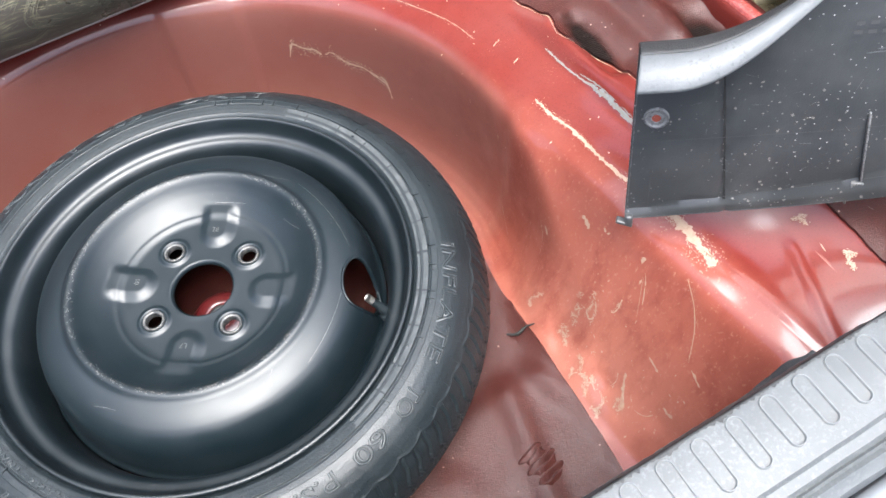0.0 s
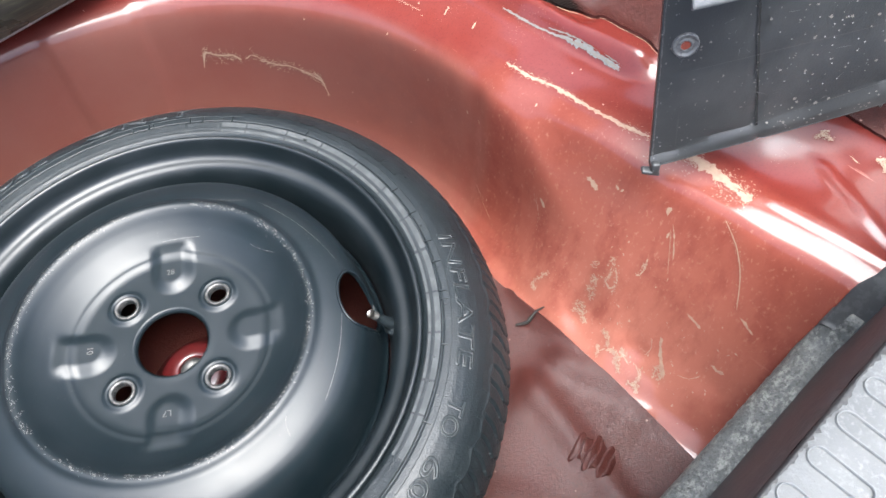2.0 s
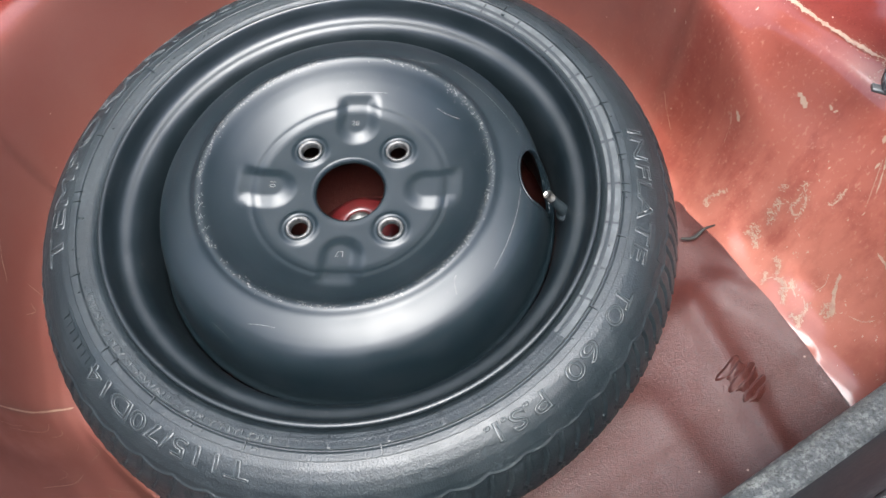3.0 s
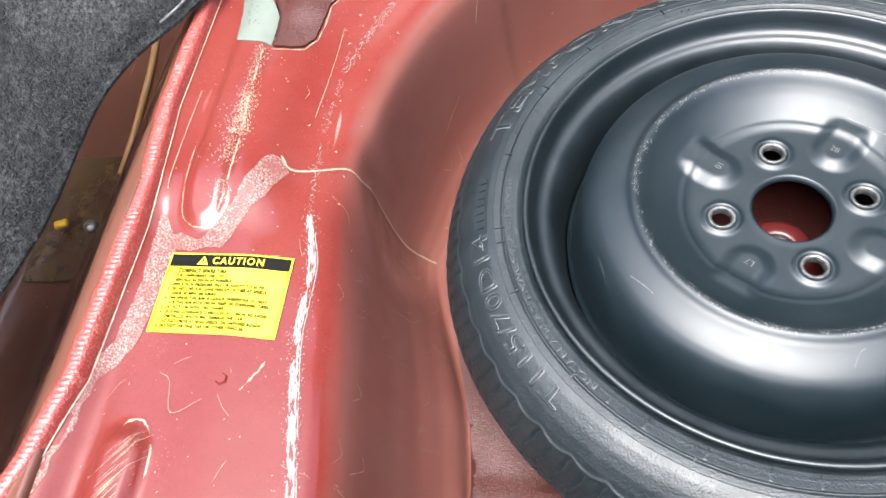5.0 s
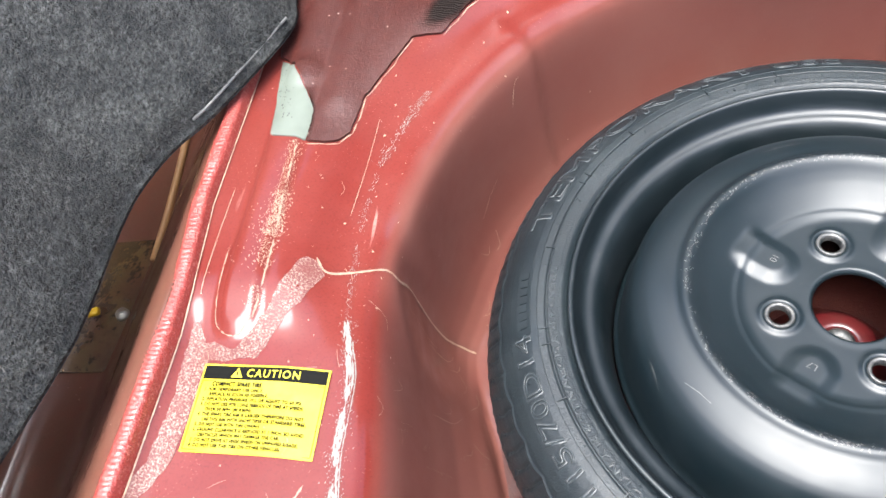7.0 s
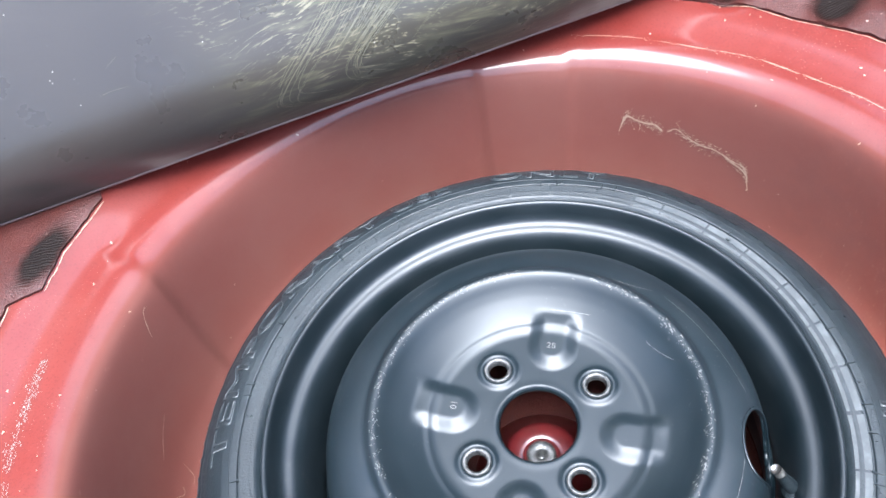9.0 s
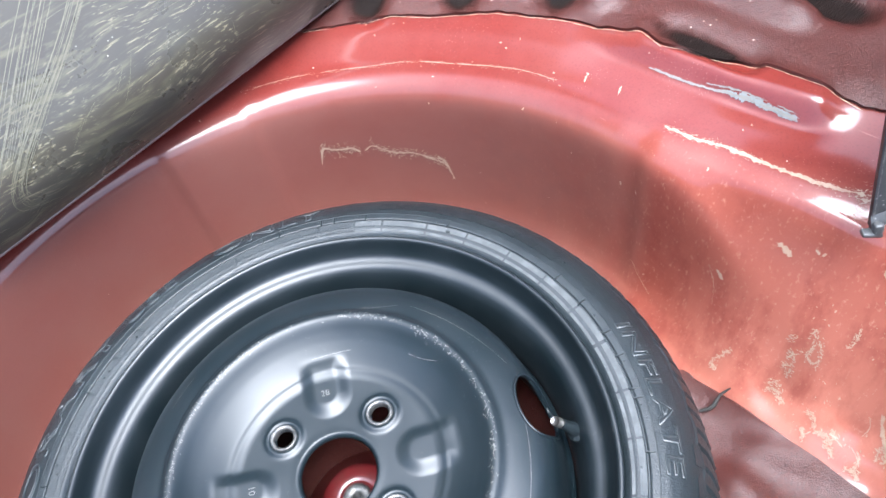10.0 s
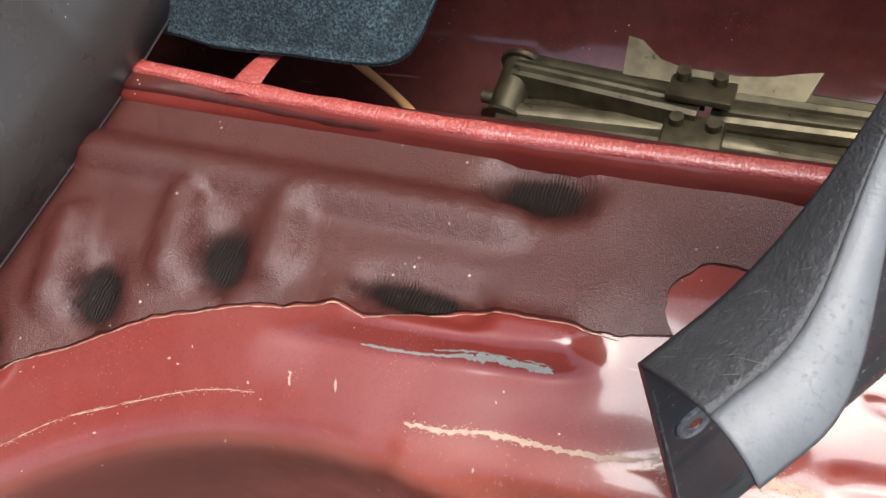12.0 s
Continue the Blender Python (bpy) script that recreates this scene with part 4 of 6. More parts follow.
bead_l = [([(-0.3935, 0.085), (-0.393, 0.04), (-0.391, 0.0), (-0.3905, -0.04), (-0.393, -0.062)], 0.0018, 2.0), ([(-0.393, -0.060), (-0.402, -0.0725), (-0.412, -0.0715), (-0.420, -0.062), (-0.4225, -0.03), (-0.4235, -0.002)], 0.0012, 3.0),
          ([(-0.416, -0.222), (-0.410, -0.2115), (-0.400, -0.2115), (-0.393, -0.222), (-0.3895, -0.24), (-0.391, -0.30)], 0.0022, 4.0), ([(-0.333, -0.158), (-0.337, -0.172), (-0.347, -0.189)], 0.0022, 6.0)]
bare_strip("chipped_edge", bead_l, 0.0004, M["chip"], floor, "chipped pressing edges")
flake_sheet("scuffs", scrape([(-0.404, 0.03), (-0.398, -0.03)], 0.014, 0.0007, 0.0005, 8) + scrape([(-0.395, 0.09), (-0.393, -0.055)], 0.007, 0.00012, 0.0004, 6) + scrape([(-0.394, 0.04), (-0.392, 0.0)], 0.008, 0.00010, 0.0005, 16), 0.0004, M["chip"], floor, "fine scuffs on a pressing")
random.seed(77)
hatch = []
for k in range(46):
    y = -0.222 - random.random() * 0.06
    x = -0.405 + random.gauss(0, 0.005)
    n = random.uniform(0.004, 0.012)
    hatch.append(([(x - n * 0.6, y - n * 0.75), (x, y), (x + n * 0.6, y + n * 0.75)], 0.0004))
lines_ob("hatched_scuff", hatch, 0.0005, M["chip"], floor, "slanting pale scuff on a pressing")
crack = [(smooth_line([(-0.3607, -0.0108), (-0.3529, -0.0206), (-0.3396, -0.0182), (-0.3276, -0.0148), (-0.315, -0.0087), (-0.3091, -0.0100), (-0.3074, -0.0022), (-0.3051, 0.0016), (-0.3009, 0.0044), (-0.2911, 0.0090), (-0.2783, 0.0088)], 0.002), 0.0021),
         (smooth_line([(-0.367, -0.195), (-0.385, -0.205), (-0.392, -0.185), (-0.40, -0.18)], 0.002), 0.0004), (smooth_line([(-0.338, 0.12), (-0.342, 0.07), (-0.346, 0.03)], 0.003), 0.0005),
         (smooth_line([(-0.2383, 0.1913), (-0.2412, 0.1874), (-0.2450, 0.1791)], 0.002), 0.0010), (smooth_line([(-0.2629, 0.1452), (-0.2696, 0.1305), (-0.2753, 0.1148)], 0.003), 0.0006)]
for k in range(34):
    x, y, a, n = random.uniform(-0.31, -0.255), random.uniform(-0.31, 0.12), random.gauss(1.3, 0.5), random.uniform(0.006, 0.022)
    crack.append((smooth_line([(x, y), (x + n * 0.5 * math.cos(a) + 0.0008, y + n * 0.5 * math.sin(a)), (x + n * math.cos(a + 0.25), y + n * math.sin(a + 0.25))], 0.002), random.uniform(0.0002, 0.0005)))
for k in range(14):
    x, y = random.uniform(-0.43, -0.33), random.uniform(-0.24, 0.05)
    a, n = random.uniform(0, 6.28), random.uniform(0.005, 0.02)
    crack.append((smooth_line([(x, y), (x + n * 0.5 * math.cos(a) + 0.001, y + n * 0.5 * math.sin(a)), (x + n * math.cos(a + 0.2), y + n * math.sin(a + 0.2))], 0.002), 0.00035))
lines_ob("fine_scratches", crack, 0.0011, M["chip"], floor, "fine pale scratches in red paint")
WELD = [(0.3381, -0.0256), (0.3402, -0.0537), (0.3450, -0.0746), (0.3456, -0.1103), (0.3472, -0.1399), (0.3541, -0.17)]
WELD2 = [(0.350, -0.165), (0.3566, -0.193), (0.3572, -0.209), (0.3556, -0.227), (0.3560, -0.249)]
bare_strip("bare_weld", [(WELD, 0.0046, 1.5), (WELD[2:], 0.0045, 2.5), (WELD[1:], 0.0030, 7.5), (WELD2, 0.009, 3.5), (WELD2[1:4], 0.010, 4.5), ([(x + 0.003, y) for x, y in WELD2[1:]], 0.007, 5.5)], 0.0004, M["chip"], floor, "chipped pale weld line")
flake_sheet("weld_chips", scrape(WELD, 0.005, 0.0003, 0.0004, 31) + scrape(WELD2, 0.014, 0.00010, 0.0005, 32), 0.0004, M["chip"], floor, "fine chips beside the weld")
SCRAPE = [(0.376, 0.015), (0.377, -0.007), (0.380, -0.031), (0.384, -0.057), (0.386, -0.08), (0.387, -0.103)]
bare_strip("primer_scrape", [([(x, y) for x, y in SCRAPE[2:]], 0.0042, 9.5), ([(x + 0.001, y) for x, y in SCRAPE[3:]], 0.0040, 12.5), ([(x + 0.001, y) for x, y in SCRAPE[3:]], 0.0030, 14.5)], 0.0005, M["grey_primer"], floor, "grey primer laid bare by a long scrape")
bare_strip("bare_line", [(SCRAPE, 0.0020, 8.5), (SCRAPE[:4], 0.0018, 3.5), (SCRAPE[:3], 0.0016, 13.5), ([(x + 0.0022, y) for x, y in SCRAPE[2:]], 0.0012, 5.5)], 0.0006, M["primer"], floor, "thin white scrape")
marks = [(0.3486, 0.022, 0.0045, 0.0013, 0.3), (0.3446, 0.0522, 0.0045, 0.0012, 0.3), (0.3087, -0.0093, 0.0022, 0.0010, 0.2), (0.3072, -0.0251, 0.0022, 0.0010, 0.6), (0.3060, 0.0375, 0.0022, 0.0007, 0.1),
         (0.325, -0.206, 0.0050, 0.0024, 0.2), (0.319, -0.214, 0.0040, 0.0010, 0.1), (0.315, -0.139, 0.0030, 0.0022, 2.2), (0.319, -0.163, 0.0024, 0.0015, 1.0)]
random.seed(12)
for cx, cy, n, spread in ((0.288, -0.185, 6, 0.004), (0.290, -0.200, 3, 0.005), (0.268, -0.188, 3, 0.005), (0.262, -0.214, 3, 0.006), (0.266, -0.234, 5, 0.006), (0.256, -0.257, 3, 0.004), (0.275, -0.262, 3, 0.005), (0.273, -0.137, 3, 0.004), (0.436, -0.263, 2, 0.004), (0.437, -0.306, 4, 0.006)):
    for k in range(n):
        x, y, a, r = random.gauss(cx, spread), random.gauss(cy, spread * 0.7), random.gauss(0.3, 0.6), random.uniform(0.004, 0.013)
        line = [(x + r * t * math.cos(a + 0.9 * t), y + r * t * math.sin(a + 0.9 * t)) for t in np.linspace(0, 1, 6)]
        marks += scrape(line, 0.0022, 0.00020, 0.0007, 60 + k + int(cx * 900), 0.8)
for _ in range(70):
    a, r = random.uniform(-0.25, 3.3), random.uniform(0.29, 0.40)
    s = random.uniform(0.0003, 0.0011)
    marks.append((r * math.cos(a), r * math.sin(a), s * 1.6, s, random.uniform(0, 3.1)))
for _ in range(150):
    x, y, s = random.uniform(0.258, 0.312), random.uniform(-0.33, -0.17), random.uniform(0.0003, 0.0010)
    if noise.noise((x * 60, y * 40, 5)) > -0.05:
        marks.append((x, y, s * 1.8, s * 0.8, random.uniform(-0.4, 1.4)))
for _ in range(90):
    marks.append((random.uniform(-0.44, -0.31), random.uniform(-0.30, 0.08), random.uniform(0.0003, 0.001), random.uniform(0.0003, 0.0006), random.uniform(0, 3.1)))
for cx, cy in ((-0.262, -0.165), (-0.285, -0.115), (-0.262, -0.30), (-0.268, -0.245)):
    for k in range(5):
        x, y, a, r = random.gauss(cx, 0.005), random.gauss(cy, 0.009), random.gauss(1.2, 0.8), random.uniform(0.004, 0.012)
        marks += scrape([(x + r * t * math.cos(a), y + r * t * math.sin(a)) for t in np.linspace(0, 1, 4)], 0.0012, 0.0004, 0.0003, 90 + k, 0.6)
bare_strip("wall_chips", [([(0.3150, -0.1385), (0.3146, -0.1440), (0.3138, -0.1495)], 0.0030, 21.0), ([(0.3268, -0.2040), (0.3235, -0.2110), (0.3195, -0.2195)], 0.0040, 22.0), ([(0.3195, -0.2190), (0.3165, -0.2230), (0.3135, -0.2265)], 0.0014, 23.0),
                          ([(0.2896, -0.2480), (0.2810, -0.2590), (0.2735, -0.2705)], 0.0036, 24.0), ([(0.3034, -0.2557), (0.3026, -0.2709)], 0.0014, 25.0), ([(0.2956, -0.2915), (0.2962, -0.3040)], 0.0020, 26.0), ([(0.3160, -0.2886), (0.3154, -0.3034)], 0.0015, 27.0),
                          ([(0.2995, -0.1040), (0.2980, -0.1120)], 0.0012, 28.0), ([(0.3185, -0.1660), (0.3200, -0.1690)], 0.0030, 29.0), ([(0.428, -0.277), (0.4265, -0.286)], 0.0014, 30.0),
                          ([(0.285, -0.176), (0.2885, -0.183), (0.287, -0.189)], 0.0013, 31.0), ([(0.2905, -0.186), (0.2880, -0.193), (0.2915, -0.199)], 0.0015, 32.0), ([(0.262, -0.226), (0.2675, -0.232), (0.266, -0.240)], 0.0018, 33.0), ([(0.259, -0.213), (0.2640, -0.217)], 0.0018, 34.0), ([(0.2700, -0.243), (0.2665, -0.250)], 0.0014, 35.0)], 0.0006, M["chip"], floor, "ochre chips down the well wall")
flake_sheet("paint_chips", marks, 0.0010, M["chip"], floor, "scattered pale paint chips")
curls = [(smooth_line([(0.336, -0.244), (0.331, -0.262), (0.326, -0.273), (0.317, -0.284)], 0.003), 0.0010), (smooth_line([(0.1898, 0.2401), (0.1939, 0.2379), (0.1987, 0.2340), (0.2128, 0.2210), (0.2191, 0.2143)], 0.002), 0.0048),
         (smooth_line([(0.2216, 0.2118), (0.2299, 0.2030), (0.2477, 0.1800), (0.2581, 0.1641), (0.2646, 0.1529), (0.2663, 0.1463)], 0.002), 0.0030), (smooth_line([(0.2548, 0.1696), (0.2624, 0.1566), (0.2663, 0.1488)], 0.002), 0.0034),
         (smooth_line([(0.321, -0.214), (0.315, -0.221), (0.309, -0.228)], 0.003), 0.0008),          (smooth_line([(0.2993, -0.0282), (0.2944, -0.0436), (0.2905, -0.0547)], 0.003), 0.0009), (smooth_line([(0.300, -0.098), (0.297, -0.106), (0.292, -0.110)], 0.003), 0.0006),
         (smooth_line([(0.289, -0.290), (0.284, -0.285), (0.281, -0.276)], 0.002), 0.0012), (smooth_line([(0.287, -0.243), (0.283, -0.247), (0.278, -0.246)], 0.002), 0.0016)]
CREASE = [(0.1690, 0.2920), (0.2110, 0.2630), (0.2521, 0.2220), (0.2850, 0.1839), (0.3175, 0.1218), (0.3277, 0.0927), (0.3314, 0.0713)]
bare_strip("crease_wear", [(CREASE, 0.0009, 41.0), (CREASE[3:], 0.0010, 43.0)], 0.0005, M["chip"], floor, "broken pale wear along a crease")
flake_sheet("crease_chips", scrape(CREASE, 0.003, 0.0012, 0.0004, 44), 0.0005, M["chip"], floor, "fine chips along a crease")
WALL = [(pts, w) for pts, w in curls if math.hypot(*pts[0]) < 0.315 and pts[0][1] > 0]
flake_sheet("wall_scratch", [f for k, (pts, w) in enumerate(WALL) for f in scrape(pts, 0.0005, 0.00025, 0.0006, 70 + k, 0.5)], 0.0012, M["chip"], floor, "granular pale scratch on the well wall")
curls = [(pts, w * (1.15 if abs(pts[0][1] + 0.244) < 0.001 else 0.55 if (pts, w) in WALL else 0.6)) for pts, w in curls]
soft = [f for pts, w in curls for f in scrape(pts, w * (0.25 if math.hypot(*pts[0]) < 0.315 and pts[0][1] > -0.05 else 2.0), 0.0005, 0.0003, 50, 0.3)]
flake_sheet("scratch_crumbs", soft, 0.0012, M["chip"], floor, "crumbs of paint along scratches")
lines_ob("curled_scratches", curls, 0.0012, M["chip"], floor, "curled pale scratches")
for x, y in ((-0.359, -0.182), (-0.373, -0.262)):
    bm = bmesh.new()
    bmesh.ops.create_cone(bm, cap_ends=True, segments=6, radius1=0.0042, radius2=0.0032, depth=0.0016, matrix=Matrix.Translation(pan_point(x, y, 0.0008)))
    part("plug", bm, M["paint"], floor, smooth=False)

# ---- spare wheel ----
TURN = radians(10.5)   # the bolt circle's turn on the wheel
WHEEL_TOP = [(0.1885, -0.010), (0.1905, 0.002), (0.1925, 0.0095), (0.196, 0.0130), (0.200, 0.0142), (0.2065, 0.0146), (0.2070, 0.0130), (0.2080, 0.0130), (0.2085, 0.0141), (0.214, 0.0138), (0.220, 0.0122), (0.227, 0.0085), (0.234, 0.0032), (0.240, -0.0030), (0.2445, -0.0092), (0.2485, -0.0165), (0.2520, -0.0245), (0.2548, -0.0330), (0.2568, -0.0405), (0.2578, -0.0460)]


def side_z(r):
    return float(np.interp(r, [p[0] for p in WHEEL_TOP], [p[1] for p in WHEEL_TOP]))


def tyre_mesh():
    top = [(a + (b - a) * k / n, za + (zb - za) * k / n) for (a, za), (b, zb) in zip(WHEEL_TOP, WHEEL_TOP[1:]) for n in [9 if a > 0.233 else 4] for k in range(n)] + [WHEEL_TOP[-1]]
    low = [(r, -0.092 - z) for r, z in WHEEL_TOP[::-1]]
    steps = 1456

    def shape(r, z, a):
        if r > 0.2375 and z > -0.08:
            # a scalloped ridge, then slanting curved cuts between the shoulder blocks
            turn = a * 112 / (2 * math.pi)
            q = (r - 0.2410) + max(0.0, -0.0330 - z) * 0.9
            rs = 0.0010 + 0.0022 * abs(math.sin(math.pi * turn / 2))
            up = 0.0008 * math.exp(-((q - rs) / 0.0006) ** 2)
            s = (turn + 95 * q - 2600 * q * q + 0.10 * math.sin(520 * q)) % 1.0
            gone = smoothstep((q - rs) / 0.0022)
            line = 0.0140 * (s - 0.5)
            cut = 0.0022 * math.exp(-((line + 0.0016) / 0.0013) ** 2) * gone
            lip = 0.0008 * math.exp(-((line - 0.0008) / 0.0007) ** 2) * gone
            off = up + lip - cut
            return r + off * 0.75, z + off * (0.75 if z > -0.03 else 0.0)
        return r, z

    return revolve(top + low[1:], steps, shape)


wheel = thing("spare_wheel", "compact spare wheel with black steel rim lying in the well", "spare wheel")
tyre = mesh_ob("tyre", *tyre_mesh(), M["rubber"], wheel, label="dusty black tyre with raised lettering")


def on_tyre(name, words, size, radius, start, outward=True, spacing=1.0, high=0.0003, material=None, fit=None):
    """Raised words along the sidewall from an angle in degrees; outward: tops point away from the hub, read clockwise. fit: angle to fill."""
    vs, fs = text_tubes(words, size, spacing, 0.00055 * min(1.0, size / 0.012))
    x0, x1 = min(p[0] for p in vs), max(p[0] for p in vs)
    stretch = radians(fit) * radius / (x1 - x0) if fit else 1.0
    verts = []
    for x, y, h in vs:
        r = radius + (y if outward else -y)
        a = radians(start) + (-1 if outward else 1) * (x - x0) * stretch / radius
        verts.append((r * math.cos(a), r * math.sin(a), side_z(r) + high + h))
    return mesh_ob(name, verts, fs, material or M["letters"], tyre, True, f"raised rubber letters {words}")


on_tyre("lettering", "TEMPORARY", 0.0200, 0.2180, 165.0, fit=64.5)
on_tyre("lettering", "USE", 0.0200, 0.2180, 98.5, fit=13.5)
on_tyre("lettering", "ONLY", 0.0200, 0.2180, 76.0, fit=25.5)
on_tyre("lettering", "INFLATE", 0.0165, 0.2190, -21.5, fit=30)
on_tyre("lettering", "TO", 0.0165, 0.2190, -57.5, fit=7.5)
on_tyre("lettering", "60", 0.0165, 0.2190, -69.0, fit=8.5)
on_tyre("lettering", "P.S.I.", 0.0165, 0.2190, -82, fit=12.5)
on_tyre("lettering", "T115/70D14", 0.0165, 0.2200, -134.5, fit=37)
on_tyre("lettering", "TREAD 4 PLY SIDEWALL - 2 PLY NYLON", 0.0062, 0.2055, 174, False, high=0.0005, fit=54)
arcs, faces = [], []


def arc_bar(verts, faces, r0, r1, a0, a1, high, n=6):
    base = len(verts)
    for k in range(n + 1):
        a = radians(a0 + (a1 - a0) * k / n)
        for r, h in ((r0, -0.0006), (r0, high), (r1, high), (r1, -0.0006)):
            verts.append((r * math.cos(a), r * math.sin(a), side_z(r) + h))
    for k in range(n):
        faces.extend(tuple(base + 4 * k + q for q in (j, j + 1, j + 5, j + 4)) for j in range(3))
    faces += [tuple(base + q for q in (0, 1, 2, 3)), tuple(base + 4 * n + q for q in (3, 2, 1, 0))]


for a0, a1 in ((38, 34.5), (33, 31), (29.5, 26), (24.5, 21.5), (20, 16.5), (15, 12), (10.5, 7), (5.5, 2), (0.5, -3)):
    arcs, faces = [], []
    arc_bar(arcs, faces, 0.2195, 0.2290, a0, a1, 0.0006)
    mesh_ob("raised_bar", arcs, faces, M["rubber"], tyre, False)
for k in range(8):
    arcs, faces = [], []
    arc_bar(arcs, faces, 0.2385, 0.2440, -45 - 5.2 * k, -48.6 - 5.2 * k, 0.0008)
    mesh_ob("raised_bar", arcs, faces, M["rubber"], tyre, False)
arcs, faces = [], []
arc_bar(arcs, faces, 0.2190, 0.2290, 174.5, 188.5, 0.0005, 12)
mesh_ob("serial_plate", arcs, faces, M["rubber"], tyre, False, "raised oblong code plate")
for k in range(7):
    arcs, faces = [], []
    arc_bar(arcs, faces, 0.2212, 0.2268, 175.6 + k * 1.75, 176.8 + k * 1.75, 0.0010, 2)
    mesh_ob("serial_bar", arcs, faces, M["rubber"], tyre, False)
# worn band by the rim, in sections
random.seed(5)
a = -24.0
worn_arcs, plain_arcs = ([], []), ([], [])
while a < 330:
    n = random.uniform(6.5, 11)
    arc_bar(*(worn_arcs if a < 42 or a > 285 else plain_arcs), 0.1968, 0.2062, a + 0.25, a + n - 0.25, 0.00035, 10)
    a += n
sharp(mesh_ob("rim_band", *plain_arcs, M["rubber"], tyre, True, "narrow band beside the rim"), 40)
band = mesh_ob("rim_band", *worn_arcs, M["band"], tyre, True, "pale worn band beside the rim")
sharp(band, 40)
arcs, faces = [], []
for k in range(40):
    a, r = random.uniform(0, 360), random.choice((0.2022, 0.2095, 0.2095, 0.226))
    arc_bar(arcs, faces, r, r + 0.0014, a, a + 0.4, 0.0009, 2)
for k in range(26):
    a = random.uniform(0, 360)
    arc_bar(arcs, faces, 0.2065, 0.2130, a, a + 0.22, 0.0009, 2)
tagged(mesh_ob("moulding_nib", arcs, faces, M["rubber"], tyre, False), kind="stuff")
arcs, faces = [], []
for r0, r1 in ((0.2140, 0.2146),):
    arc_bar(arcs, faces, r0, r1, 0, 360, 0.0004, 300)
mesh_ob("sidewall_line", arcs, faces, M["rubber"], tyre, True)

rim = [(0.1895, -0.006), (0.1918, 0.004), (0.1925, 0.0110), (0.1918, 0.0132), (0.1902, 0.0138), (0.1885, 0.0128), (0.1868, 0.0085), (0.1850, 0.0030), (0.1826, -0.0018), (0.1795, -0.0040), (0.1765, -0.0046), (0.1735, -0.0062), (0.1700, -0.0110), (0.1672, -0.0190),
       (0.1650, -0.0290), (0.1632, -0.0400), (0.1620, -0.0520), (0.1615, -0.0850), (0.170, -0.098), (0.185, -0.103)]
rim = [(p[0], p[1]) for p in smooth_line(rim, 0.0015)]
mesh_ob("rim", *revolve(rim, 256), M["rim"], wheel, label="black painted steel rim")

DISC = [(0.0265, -0.006), (0.0270, -0.0010), (0.0285, 0.0004), (0.034, 0.0), (0.052, 0.0), (0.070, 0.0002), (0.0735, 0.0010), (0.0765, 0.0018), (0.0795, 0.0030), (0.085, 0.0060), (0.091, 0.0097), (0.097, 0.0138), (0.1025, 0.0184), (0.1065, 0.0224), (0.1105, 0.0254), (0.1140, 0.0250), (0.1165, 0.0228),
        (0.1190, 0.0216), (0.1225, 0.0208), (0.1275, 0.0192), (0.1325, 0.0172), (0.1380, 0.0145), (0.1430, 0.0108), (0.1472, 0.0055), (0.1503, -0.0025), (0.1528, -0.0135), (0.1548, -0.0270), (0.1568, -0.0420), (0.1612, -0.0460)]
_dr = np.linspace(0.0265, 0.1612, 700)
_dz = np.interp(_dr, [p[0] for p in DISC], [p[1] for p in DISC])
_dz = np.convolve(np.pad(_dz, 8, mode="edge"), np.ones(17) / 17, "valid")
HOLES = [TURN + math.pi / 2 * k for k in range(4)]
PADS = [TURN + math.pi / 4 + math.pi / 2 * k for k in range(4)]
VALVE = radians(-31.5)


def disc_z(r, a):
    z = float(np.interp(r, _dr, _dz))
    if r < 0.098:
        z += 0.0007 * math.exp(-((r - 0.0765) / 0.0024) ** 2)
        x, y = r * math.cos(a), r * math.sin(a)
        for h in HOLES:
            d = math.hypot(x - 0.05 * math.cos(h), y - 0.05 * math.sin(h))
            z += 0.0020 * math.exp(-((d - 0.0118) / 0.0026) ** 2) - 0.0016 * (1 - smoothstep((d - 0.006) / 0.006))
        for h in PADS:
            u, w = x * math.cos(h) + y * math.sin(h), -x * math.sin(h) + y * math.cos(h)
            if u > 0:
                g = abs(w) if u > 0.060 else math.hypot(w, 0.060 - u)
                z += 0.0040 * (1 - smoothstep((g - 0.0070) / 0.0125)) * (1 - smoothstep((u - 0.078) / 0.011))
    return z


